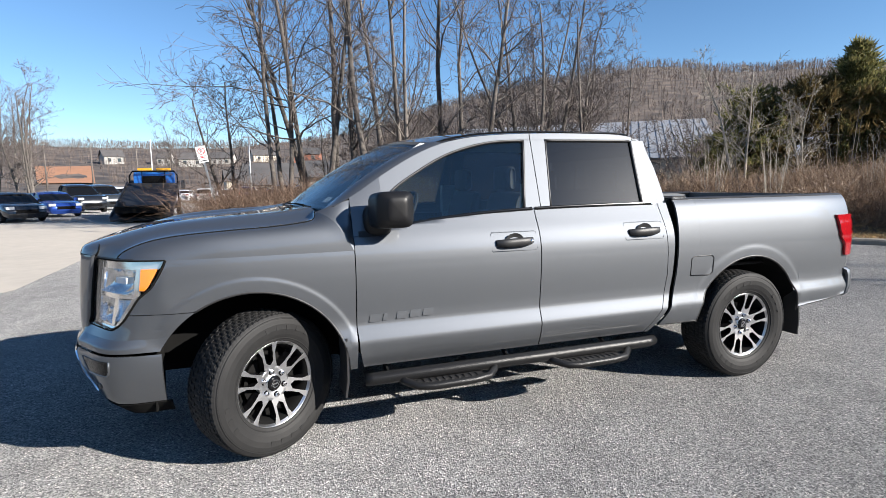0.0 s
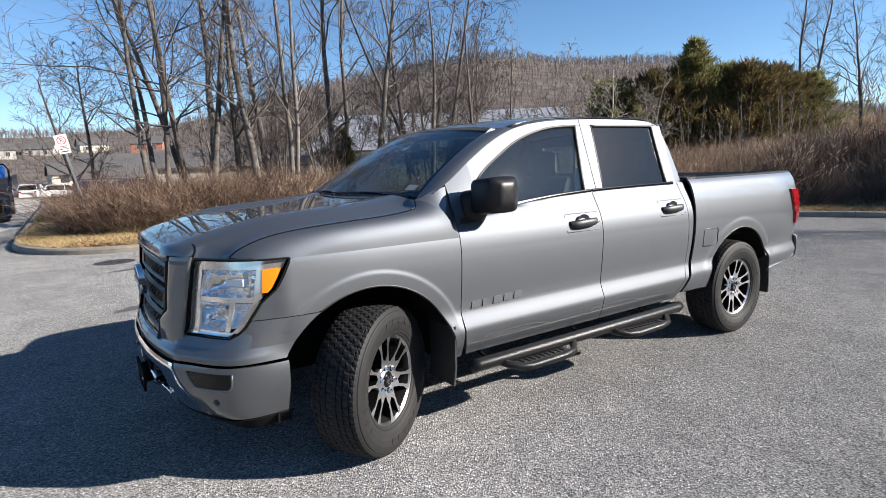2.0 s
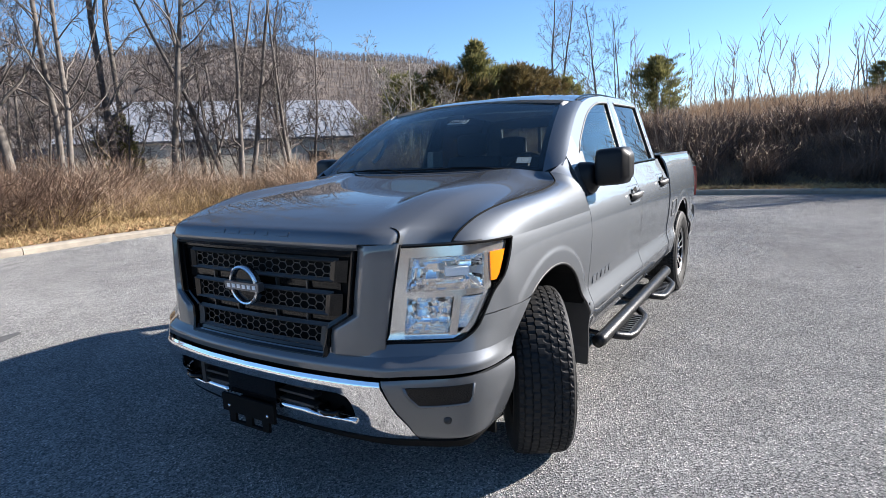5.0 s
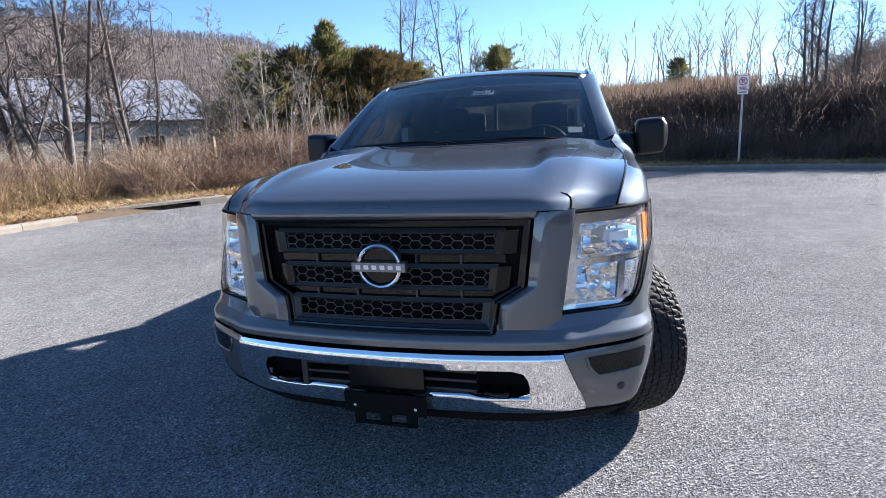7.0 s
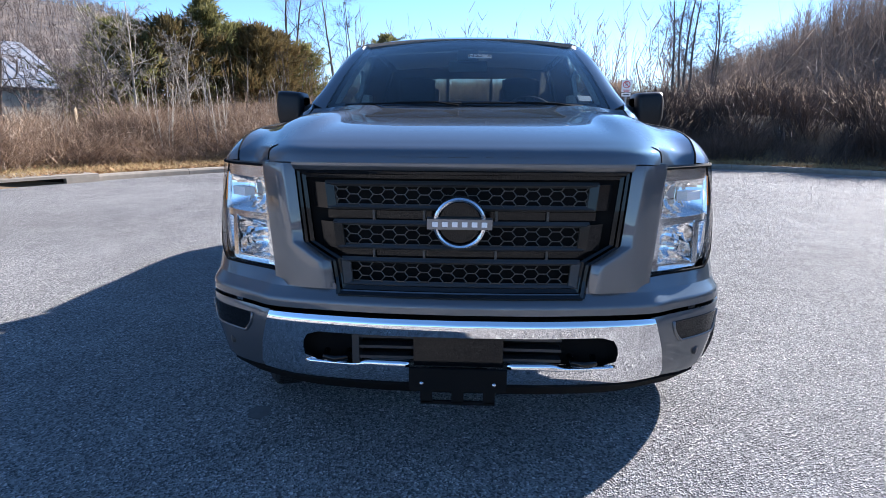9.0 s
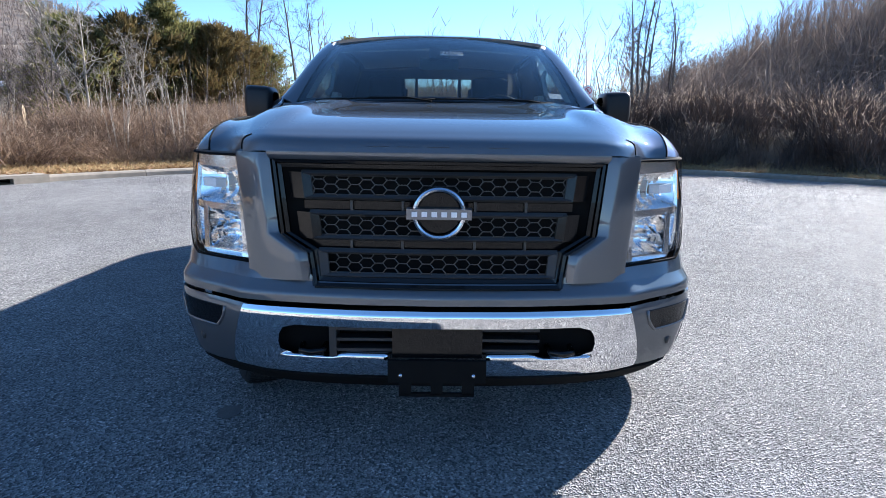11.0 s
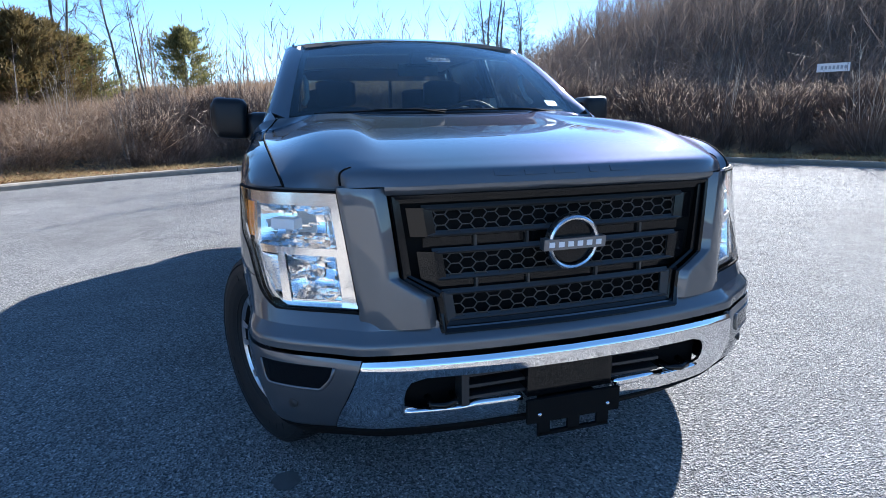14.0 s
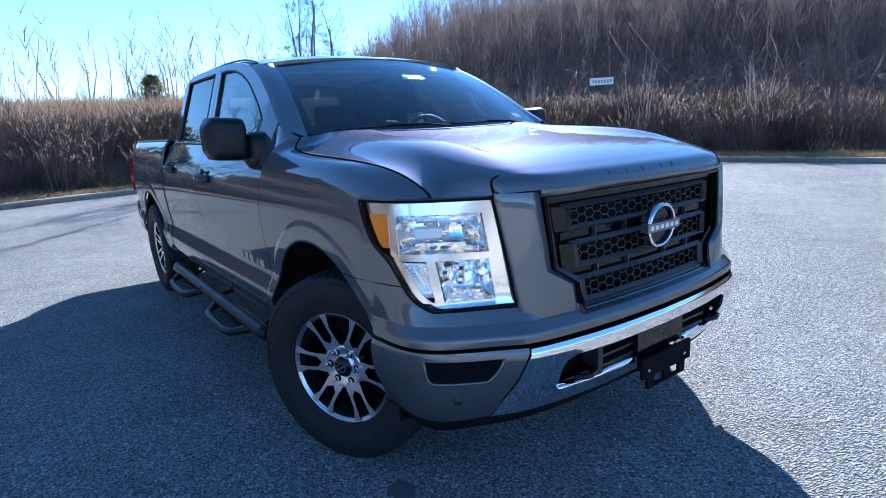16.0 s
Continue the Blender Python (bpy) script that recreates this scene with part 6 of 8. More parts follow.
for k, (x, y, a, b, turn) in enumerate(((0.45, 8.09, 0.30, 0.10, 0.5), (-0.37, 7.36, 0.42, 0.09, 0.2), (-0.60, 4.03, 0.34, 0.10, 0.4), (-0.45, 0.91, 0.06, 0.05, 0.0), (5.28, -2.61, 0.05, 0.03, 0.6))):
    sh = Shell()
    m = Matrix.Translation((x, y, 0.004)) @ Matrix.Rotation(turn, 4, "Z")
    ring = [m @ Vector((a * (1 + 0.35 * noise.noise(Vector((3 * math.cos(t), 3 * math.sin(t), k)))) * math.cos(t), b * (1 + 0.5 * noise.noise(Vector((2 * math.cos(t), 2 * math.sin(t), k + 9)))) * math.sin(t), 0)) for t in (2 * math.pi * i / 40 for i in range(40))]
    sh.v, sh.f = ring, [tuple(range(40))]
    tagged(sh.done("road_stain", STAIN), "dark oily stain on the asphalt", "stain", "stains on the road")

# ---- plants ----
BARK = material("bark", (0.165, 0.145, 0.128), 0.95, vary=0.9, scale=9, second=(0.05, 0.042, 0.037), bump=0.8, bump_scale=40, per_object=0.25)
PALE_BARK = material("pale_bark", (0.42, 0.38, 0.32), 0.9, vary=0.8, scale=8, second=(0.20, 0.17, 0.13), bump=0.5, bump_scale=40, per_object=0.1)
TWIG = material("twig", (0.125, 0.102, 0.092), 0.9, vary=0.6, scale=5, second=(0.055, 0.044, 0.04))


def island(name, stops, rough=0.9, translucent=0.0):
    """A matt material whose colour changes from blade to blade."""
    m = bpy.data.materials.new(name)
    m.use_nodes = True
    n, l = m.node_tree.nodes, m.node_tree.links
    g, r = n.new("ShaderNodeNewGeometry"), n.new("ShaderNodeValToRGB")
    b = n["Principled BSDF"]
    b.inputs["Roughness"].default_value = rough
    b.inputs["Specular IOR Level"].default_value = 0.25
    while len(r.color_ramp.elements) < len(stops):
        r.color_ramp.elements.new(0.5)
    for e, (pos, col) in zip(r.color_ramp.elements, stops):
        e.position, e.color = pos, (*col, 1)
    co, nz, ad = n.new("ShaderNodeTexCoord"), n.new("ShaderNodeTexNoise"), n.new("ShaderNodeMath")
    nz.inputs["Scale"].default_value, nz.inputs["Detail"].default_value = 0.55, 3
    ad.operation = "MULTIPLY_ADD"
    ad.inputs[1].default_value = 0.55
    md = n.new("ShaderNodeMapRange")
    md.inputs["From Min"].default_value, md.inputs["From Max"].default_value = 0.3, 0.7
    md.inputs["To Max"].default_value = 0.45
    l.new(co.outputs["Object"], nz.inputs["Vector"])
    l.new(nz.outputs["Fac"], md.inputs["Value"])
    l.new(g.outputs["Random Per Island"], ad.inputs[0])
    l.new(md.outputs[0], ad.inputs[2])
    l.new(ad.outputs[0], r.inputs[0])
    l.new(r.outputs[0], b.inputs["Base Color"])
    if translucent:
        t, mix = n.new("ShaderNodeBsdfTranslucent"), n.new("ShaderNodeMixShader")
        mix.inputs[0].default_value = translucent
        l.new(r.outputs[0], t.inputs[0])
        l.new(b.outputs[0], mix.inputs[1])
        l.new(t.outputs[0], mix.inputs[2])
        l.new(mix.outputs[0], n["Material Output"].inputs[0])
    return m


STRAW = island("dry_straw", [(0.0, (0.16, 0.11, 0.06)), (0.4, (0.34, 0.24, 0.12)), (0.8, (0.50, 0.38, 0.20)), (1.0, (0.20, 0.20, 0.07))], translucent=0.3)
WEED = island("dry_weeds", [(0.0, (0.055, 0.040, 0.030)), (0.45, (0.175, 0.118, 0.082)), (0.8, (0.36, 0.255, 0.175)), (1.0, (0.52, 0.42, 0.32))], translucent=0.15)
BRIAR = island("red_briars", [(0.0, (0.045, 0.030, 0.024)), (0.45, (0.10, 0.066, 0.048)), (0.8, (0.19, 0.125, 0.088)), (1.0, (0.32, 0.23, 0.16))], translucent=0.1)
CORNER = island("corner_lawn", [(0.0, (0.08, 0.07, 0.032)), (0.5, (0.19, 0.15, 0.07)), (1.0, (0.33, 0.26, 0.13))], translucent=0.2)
# the weeds' colours about halved: shade of the backlit banks put into the colour
WEED_SHADED = island("shaded_weeds", [(0.0, (0.026, 0.020, 0.018)), (0.45, (0.075, 0.055, 0.046)), (0.8, (0.15, 0.112, 0.092)), (1.0, (0.27, 0.21, 0.165))], translucent=0.06)
SEED = island("seed_heads", [(0.0, (0.17, 0.125, 0.09)), (0.6, (0.34, 0.265, 0.20)), (1.0, (0.60, 0.50, 0.40))], translucent=0.3)
FIELDG = island("tan_grass", [(0.0, (0.20, 0.13, 0.085)), (0.6, (0.33, 0.23, 0.155)), (1.0, (0.42, 0.32, 0.22))], translucent=0.2)
CEDAR = island("cedar_foliage", [(0.0, (0.035, 0.042, 0.018)), (0.45, (0.14, 0.14, 0.052)), (0.8, (0.26, 0.225, 0.095)), (1.0, (0.32, 0.22, 0.12))], translucent=0.45)
RUSSET = island("russet_foliage", [(0.0, (0.07, 0.055, 0.025)), (0.5, (0.13, 0.10, 0.04)), (1.0, (0.20, 0.13, 0.06))], translucent=0.25)
WOODS = island("far_woods", [(0.0, (0.09, 0.073, 0.065)), (0.6, (0.165, 0.133, 0.117)), (1.0, (0.28, 0.23, 0.20))], translucent=0.3)


def blades(name, base, vec, width, mat, parent=None, bend=0.25, seed=1):
    """Many tapering bent blades in one mesh: base points, vectors from base to tip, widths."""
    rng = np.random.default_rng(seed)
    base, vec = np.asarray(base, float), np.asarray(vec, float)
    n = len(base)
    side = np.cross(vec, rng.normal(size=(n, 3)))
    side /= np.linalg.norm(side, axis=1, keepdims=True) + 1e-9
    w = np.asarray(width, float).reshape(-1, 1) * np.ones((n, 1)) * 0.5
    off = rng.normal(size=(n, 3)) * np.linalg.norm(vec, axis=1, keepdims=True) * bend * 0.35
    mid = base + vec * 0.55 + off
    tip = base + vec
    co = np.stack([base - side * w, base + side * w, mid + side * w * 0.7, mid - side * w * 0.7, tip], 1).reshape(-1, 3)
    me = bpy.data.meshes.new(name)
    me.vertices.add(5 * n)
    me.vertices.foreach_set("co", co.astype(np.float32).ravel())
    k = np.arange(n)[:, None] * 5
    loops = np.concatenate([k + np.array([0, 1, 2, 3]), k + np.array([3, 2, 4])], 1).ravel()
    me.loops.add(len(loops))
    me.loops.foreach_set("vertex_index", loops.astype(np.int32))
    me.polygons.add(2 * n)
    starts = (np.arange(n)[:, None] * 7 + np.array([0, 4])).ravel()
    me.polygons.foreach_set("loop_start", starts.astype(np.int32))
    me.update(calc_edges=True)
    me.materials.append(mat)
    ob = new(name, me)
    ob.parent = parent
    return ob


def scatter(rng, count, spot):
    """Points (with heights) from spot(rng), which gives x, y or None."""
    out = []
    while len(out) < count:
        p = spot(rng)
        if p:
            out.append((p[0], p[1], land(*p)))
    return np.array(out)


def by_kerb(a0, a1, e0, e1):
    """A random spot outside the kerb, by bearing from the hub and distance."""
    def spot(rng):
        p = radians(rng.uniform(a0, a1))
        e = rng.uniform(e0, e1)
        k = kerb_r_fast(p)
        return HUB.x + (k + e) * math.cos(p), HUB.y + (k + e) * math.sin(p)
    return spot


def kerb_r_fast(p):
    f = (p % (2 * math.pi)) / (2 * math.pi) * N_PHI
    i = int(f) % N_PHI
    return KR[i] + (KR[(i + 1) % N_PHI] - KR[i]) * (f - int(f))


def upright(rng, n, h0, h1, lean):
    h = rng.uniform(h0, h1, (n, 1))
    v = rng.normal(size=(n, 3)) * lean
    v[:, 2] = 1
    return v * h


nrng = np.random.default_rng(7)
prng = random.Random(11)
# verge grass, short and straw-coloured, along the north kerb; thinner and greener to the east
p = scatter(prng, 26000, by_kerb(18, 84, 0.17, 3.0))
tagged(blades("verge_grass", p, upright(nrng, len(p), 0.04, 0.16, 0.9), 0.009, STRAW), "matted straw-coloured verge grass with fallen leaves", "grass", kind="stuff")
p = scatter(prng, 17000, by_kerb(-70, 18, 0.17, 1.9))
tagged(blades("verge_grass", p, upright(nrng, len(p), 0.04, 0.14, 0.9), 0.010, STRAW), "thin green and straw verge grass", "grass", kind="stuff")
p = np.array([(x, y, land(x, y)) for x, y in ((prng.uniform(-2.2, 4.0), prng.uniform(14.0, 27.0)) for _ in range(9000)) if paved(x, y) > 0.2])
tagged(blades("corner_grass", p, upright(nrng, len(p), 0.04, 0.14, 0.9), 0.012, CORNER), "short grass and straw on the corner by the road sign", "grass", kind="stuff")
# tall straw tufts in front of the trees
p = scatter(prng, 6000, by_kerb(42, 74, 2.2, 5.0))
tagged(blades("straw_tufts", p, upright(nrng, len(p), 0.2, 0.7, 0.5), 0.012, STRAW, bend=0.5), "tall bleached straw tufts below the trees", "grass", kind="stuff")
# tangled dead weeds
for a0, a1, e0, e1, count, h0, h1 in ((38, 73, 2.6, 9.0, 19000, 0.25, 1.15), (12, 40, 1.9, 12.0, 20000, 0.35, 1.0), (-22, 14, 1.15, 8.5, 27000, 0.5, 1.2), (-62, -20, 1.25, 9.5, 28000, 0.55, 1.4), (-100, -60, 1.7, 9.0, 15000, 0.4, 1.15)):
    p = scatter(prng, count, by_kerb(a0, a1, e0, e1))
    p = p[np.array([noise.noise(Vector((q[0] * 1.3, q[1] * 1.3, 3))) > (0.02 if a0 > 30 else -0.15) for q in p])]
    gust = np.array([(noise.noise(Vector((q[0] * 0.8, q[1] * 0.8, 20))), noise.noise(Vector((q[0] * 0.8, q[1] * 0.8, 30))), 0) for q in p])
    stems = gust * 0.75 * (h0 + h1) / 2 + upright(nrng, len(p), h0, h1, 0.62 if a0 > 10 else 0.33) * (0.8 + 0.85 * np.array([noise.noise(Vector((q[0] * 0.55, q[1] * 0.55, 9))) + 0.5 * noise.noise(Vector((q[0] * 1.9, q[1] * 1.9, 4))) for q in p]).reshape(-1, 1))
    twig_p = np.concatenate([p + stems * f for f in (0.35, 0.55, 0.75)])
    twig_v = np.concatenate([stems] * 3) * 0.38 + nrng.normal(size=(3 * len(p), 3)) * (0.30 if a0 > 10 else 0.20)
    # banks towards the sun take the darkened colours, as their near side is backlit
    ob = blades("dead_weeds", np.concatenate([p, twig_p]), np.concatenate([stems, twig_v]), np.concatenate([np.full(len(p), 0.013), np.full(3 * len(p), 0.008)]), WEED if a0 > 10 else WEED_SHADED, bend=0.3)
    tagged(ob, "dense bank of tangled dead brown weeds", "weeds", kind="stuff")
    # pale seed heads on the stems that stand above the rest
    tall = np.nonzero((stems[:, 2] > h0 + 0.42 * (h1 - h0)) & (nrng.random(len(p)) < (0.6 if a0 > 10 else 0.4)))[0]
    tips = np.concatenate([p[tall] + stems[tall] * f for f in (0.88, 0.96, 1.0)])
    tuft = np.concatenate([stems[tall]] * 3) * 0.07 + nrng.normal(size=(len(tips), 3)) * 0.035
    tagged(blades("seed_heads", tips, tuft, 0.017, SEED, bend=0.4), "pale dry seed heads above the weeds", "weeds", kind="stuff")
# reddish briars under the trees by the road sign
p = scatter(prng, 9000, by_kerb(56, 79, 2.4, 8.0))
stems = upright(nrng, len(p), 0.35, 1.45, 0.7)
twig_p = np.concatenate([p + stems * f for f in (0.4, 0.7)])
twig_v = np.concatenate([stems] * 2) * 0.4 + nrng.normal(size=(2 * len(p), 3)) * 0.3
tagged(blades("briar_thicket", np.concatenate([p, twig_p]), np.concatenate([stems, twig_v]), np.concatenate([np.full(len(p), 0.013), np.full(2 * len(p), 0.008)]), BRIAR, bend=0.4), "reddish-brown leafless briars below the trees", "briars", kind="stuff")
# fallen leaves on the verge
LEAF = island("fallen_leaves", [(0.0, (0.13, 0.07, 0.035)), (0.5, (0.27, 0.155, 0.08)), (0.9, (0.42, 0.27, 0.15)), (1.0, (0.5, 0.4, 0.28))], translucent=0.2)
p = scatter(prng, 11000, by_kerb(16, 76, 0.2, 4.6)) + np.array([0, 0, 0.03])
flat = nrng.normal(size=(len(p), 3)) * np.array([1, 1, 0.5])
tagged(blades("leaf_litter", p, flat * 0.065, 0.06, LEAF, bend=0.3), "brown fallen leaves littering the verge", "leaves", kind="stuff")
p = scatter(prng, 2600, by_kerb(-70, 16, 0.1, 1.8)) + np.array([0, 0, 0.02])
flat = nrng.normal(size=(len(p), 3)) * np.array([1, 1, 0.4])
tagged(blades("leaf_litter", p, flat * 0.07, 0.05, LEAF, bend=0.3), "pale leaves and scraps along the kerb", "leaves", kind="stuff")
# pale tan grass on the slope behind the bank
p = scatter(prng, 26000, by_kerb(-14, 30, 9.0, 32.0))
tagged(blades("tan_grass", p, upright(nrng, len(p), 0.5, 1.15, 0.2), 0.03, FIELDG), "field of pale tan grass", "grass", kind="stuff")


def grow(rng, wood, twigs, p, d, length, radius, depth, upward, sides, reach=1.0):
    """One limb and all that grows from it: crooked, arching out, then turning up at its tips."""
    n = (9, 6, 4, 2)[depth]
    pts, rad = [p], [radius]
    for i in range(n):
        jit = (0.055, 0.17, 0.24, 0.26)[depth]
        lift = upward * (0.10, 0.07, 0.08, 0.10)[depth] * (0.4 + 1.2 * i / n)
        d = (d + Vector((rng.gauss(0, 1), rng.gauss(0, 1), rng.gauss(0, 1))) * jit + Vector((0, 0, lift))).normalized()
        p = p + d * length / n * rng.uniform(0.85, 1.15)
        pts.append(p)
        rad.append(max(0.0055, radius * (1 - 0.80 * (i + 1) / n)))
    (wood if depth < 2 else twigs).tube(pts, rad, (sides, 5, 3, 3)[depth], False)
    if depth == 3:
        return
    kids = (rng.randint(15, 20), rng.randint(6, 8), rng.randint(4, 6))[depth]
    for k in range(kids):
        f = rng.uniform(0.24, 1.0) if depth == 0 else rng.uniform(0.15, 1.0)
        i = min(n - 1, int(f * n))
        q = pts[i].lerp(pts[i + 1], f * n - i)
        along = (pts[i + 1] - pts[i]).normalized()
        sidew = along.orthogonal().normalized()
        sidew.rotate(Matrix.Rotation(rng.uniform(0, 2 * math.pi), 3, along))
        open_ = rng.uniform(0.7, 1.5) + 0.8 * max(0, 0.6 - f) if depth == 0 else rng.uniform(0.6, 1.4)
        nd = (along + sidew * open_).normalized()
        share = rng.uniform(0.14, 0.36) * reach if depth == 0 else rng.uniform(0.28, 0.55)
        grow(rng, wood, twigs, q, nd, length * share * (1.2 - 0.55 * f), max(0.0080, rad[i] * rng.uniform(0.30, 0.48)), depth + 1, upward, sides, reach)


def tree(name, m, seed, height, radius, label, lean=(0, 0), stems=1, upward=0.8, mat=None, group="bare trees", reach=1.0):
    rng = random.Random(seed)
    t = empty(name, m, label, "tree", group)
    wood, twigs = Shell(), Shell()
    for s in range(stems):
        a = rng.uniform(0, 6.28)
        sp = 0.0 if stems == 1 else 0.065 if height > 12 else 0.24
        d = Vector((lean[0] + sp * math.cos(a), lean[1] + sp * math.sin(a), 1)).normalized()
        grow(rng, wood, twigs, Vector((0.25 * min(1, stems - 1) * math.cos(a), 0.25 * min(1, stems - 1) * math.sin(a), -0.3)), d, height * rng.uniform(0.8, 1.0), radius * (1 if stems == 1 else 0.6), 0, upward, 8, reach)
    wood.done("trunk", mat or BARK, t, "", True)
    twigs.done("crown", TWIG if not mat else mat, t, "bare twigs")
    return t


def at(x, y, turn=0, s=1.0):
    return Matrix.Translation((x, y, land(x, y))) @ Matrix.Rotation(turn, 4, "Z") @ Matrix.Diagonal((s, s, s, 1))


SPREAD = "leafless tree with many low spreading limbs"
TALL = "tall leafless tree with a straight furrowed trunk"
tree("bare_tree", at(1.6, 17.6), 3, 12.5, 0.17, SPREAD, (-0.03, 0), 3, 0.6, reach=1.6)
tree("bare_tree", at(2.7, 18.3), 5, 14.5, 0.18, TALL, (-0.05, 0), 2, 0.9, reach=0.95)
t3 = tree("bare_tree", at(3.7, 19.3), 8, 14.0, 0.17, TALL, (-0.02, 0.02), 1, 0.9)
tree("bare_tree", at(4.6, 16.3), 12, 13.0, 0.15, "leafless tree with a leaning pale trunk", (-0.10, 0), 1, 1.0)
t5 = tree("bare_tree", at(5.5, 16.0), 14, 13.0, 0.17, TALL, (-0.03, 0), 2, 1.0)
t6 = tree("bare_tree", at(7.6, 17.0), 17, 13.5, 0.14, TALL, (0.0, 0), 1, 1.0)
t7 = tree("bare_tree", at(8.8, 15.6), 21, 12.5, 0.13, TALL, (0.02, 0), 1, 1.0)
t8 = tree("bare_tree", at(10.5, 14.6), 23, 9.5, 0.17, "bushy leafless tree with many upright stems", (0, 0), 4, 0.8)
t9 = tree("bare_tree", at(12.6, 13.9), 29, 8.5, 0.14, "bushy leafless tree with many upright stems", (0.02, 0), 3, 0.7)
tree("bare_tree", at(-0.2, 20.6), 37, 6.6, 0.15, "small crooked leafless tree with a forked trunk", (-0.12, 0), 2, 0.6, reach=1.5)
tw = tree("bare_tree", at(19.2, 13.3), 31, 7.2, 0.11, "small pale-barked leafless tree", (0, 0.05), 2, 0.8, PALE_BARK)
for src, x, y, turn, s, lab in ((t3, 6.4, 21.0, 2.0, 0.9, TALL), (t7, 3.1, 16.9, 0.8, 0.95, TALL), (t6, 4.2, 17.6, 4.4, 0.9, TALL), (t6, 9.6, 20.0, 1.0, 0.95, TALL), (t7, 11.6, 18.0, 2.5, 0.95, TALL), (t5, 13.2, 19.0, 4.0, 0.8, TALL), (t9, 14.6, 15.4, 1.2, 0.9, "bushy leafless tree with many upright stems"), (t8, 7.0, 23.0, 0.7, 0.9, "bushy leafless tree with many upright stems"),
                           (t9, -13.0, 41.0, 1.0, 1.15, SPREAD), (t8, -14.6, 44.0, 2.0, 1.05, SPREAD), (t9, -17.4, 46.0, 2.6, 1.1, SPREAD), (t9, -7.0, 60.0, 4.0, 1.0, SPREAD),
                           (t6, 33.0, 11.5, 0.3, 0.72, TALL), (t7, 34.5, 9.0, 1.7, 0.75, TALL), (t3, 36.0, 12.0, 2.9, 0.68, TALL), (t5, 38.0, 8.5, 3.9, 0.62, TALL),
                           (t8, 19.8, -8.0, 0.4, 0.62, "bushy leafless tree on the bank"), (t9, 21.5, -9.6, 1.9, 0.6, "bushy leafless tree on the bank"), (t8, 4.2, -17.5, 1.4, 0.5, "bushy leafless tree on the bank"), (tw, -3.0, -18.0, 1.0, 1.1, "pale-barked leafless tree on the bank"), (tw, -0.6, -19.0, 2.4, 1.25, "pale-barked leafless tree on the bank"), (tw, 21.5, 12.0, 2.0, 0.7, "small pale-barked leafless tree")):
    tagged(copy_thing(src, at(x, y, turn, s)), lab)


bramble = tree("bare_shrub", at(9.3, 15.7), 51, 5.6, 0.085, "low spreading leafless shrub", (0.1, 0), 4, 0.12, None, "bare shrubs", 1.2)
for x, y, turn, s in ((11.4, 14.7, 1.0, 0.8), (7.3, 16.5, 2.2, 0.9), (5.6, 17.4, 3.4, 0.85), (3.6, 17.9, 5.0, 0.8), (16.0, 12.6, 2.7, 0.7), (8.2, 18.6, 0.4, 0.9), (14.8, 13.4, 0.9, 0.6)):
    copy_thing(bramble, at(x, y, turn, s))


def sapling(m, seed, height, stems, label, mat=None):
    """A clump of thin whips with short side twigs."""
    rng = random.Random(seed)
    t = empty("sapling", m, label, "sapling", "saplings on the bank")
    wood, twigs = Shell(), Shell()
    for s in range(stems):
        a = rng.uniform(0, 6.28)
        p = Vector((0.25 * rng.random() * math.cos(a), 0.25 * rng.random() * math.sin(a), -0.2))
        d = Vector((0.13 * math.cos(a), 0.13 * math.sin(a), 1)).normalized()
        h = height * rng.uniform(0.65, 1.0)
        pts, rad = [p], [0.012]
        for i in range(6):
            d = (d + Vector((rng.gauss(0, 0.03), rng.gauss(0, 0.03), 0.03))).normalized()
            p = p + d * h / 6
            pts.append(p)
            rad.append(0.012 * (1 - 0.75 * (i + 1) / 6))
        wood.tube(pts, rad, 4, False)
        for k in range(16):
            f = rng.uniform(0.15, 0.98) * 6
            i = min(5, int(f))
            q = pts[i].lerp(pts[i + 1], f - i)
            b = rng.uniform(0, 6.28)
            e = q + Vector((math.cos(b) * 0.5, math.sin(b) * 0.5, 1.1)).normalized() * h * rng.uniform(0.06, 0.17)
            twigs.tube([q, q.lerp(e, 0.5) + Vector((rng.gauss(0, 0.02), rng.gauss(0, 0.02), 0)), e], [0.004, 0.003, 0.0015], 3, False)
    tagged(wood.done("stem_clump", mat or BARK, t), kind="stuff")
    tagged(twigs.done("twig_mass", mat or TWIG, t), kind="stuff")
    return t


WHIP = "clump of thin leafless whips"
s1, s2, s3 = sapling(at(15.6, 1.2), 1, 3.6, 5, WHIP), sapling(at(14.6, 4.6), 2, 3.0, 4, WHIP), sapling(at(13.2, 8.8), 3, 2.8, 7, "pale twiggy leafless bush", PALE_BARK)
srng = random.Random(5)
for k in range(46):
    az = radians(-66 + 92 * (k + srng.random()) / 46)
    e = srng.uniform(2.5, 10)
    r = kerb_r_fast(az) + e
    copy_thing(srng.choice((s1, s2, s1)), at(HUB.x + r * math.cos(az), HUB.y + r * math.sin(az), srng.uniform(0, 6.28), srng.uniform(0.6, 1.15)))
for x, y, s in ((16.4, 9.3, 1.0), (15.0, 10.5, 0.8), (14.2, 7.6, 0.9), (17.4, 7.0, 0.8), (6.5, -17.2, 1.1), (3.0, -17.6, 0.8), (9.5, -15.2, 1.3), (13.6, -14.0, 1.0), (12.4, 11.3, 0.7), (10.8, 12.4, 0.7)):
    copy_thing(s3, at(x, y, srng.uniform(0, 6.28), s))


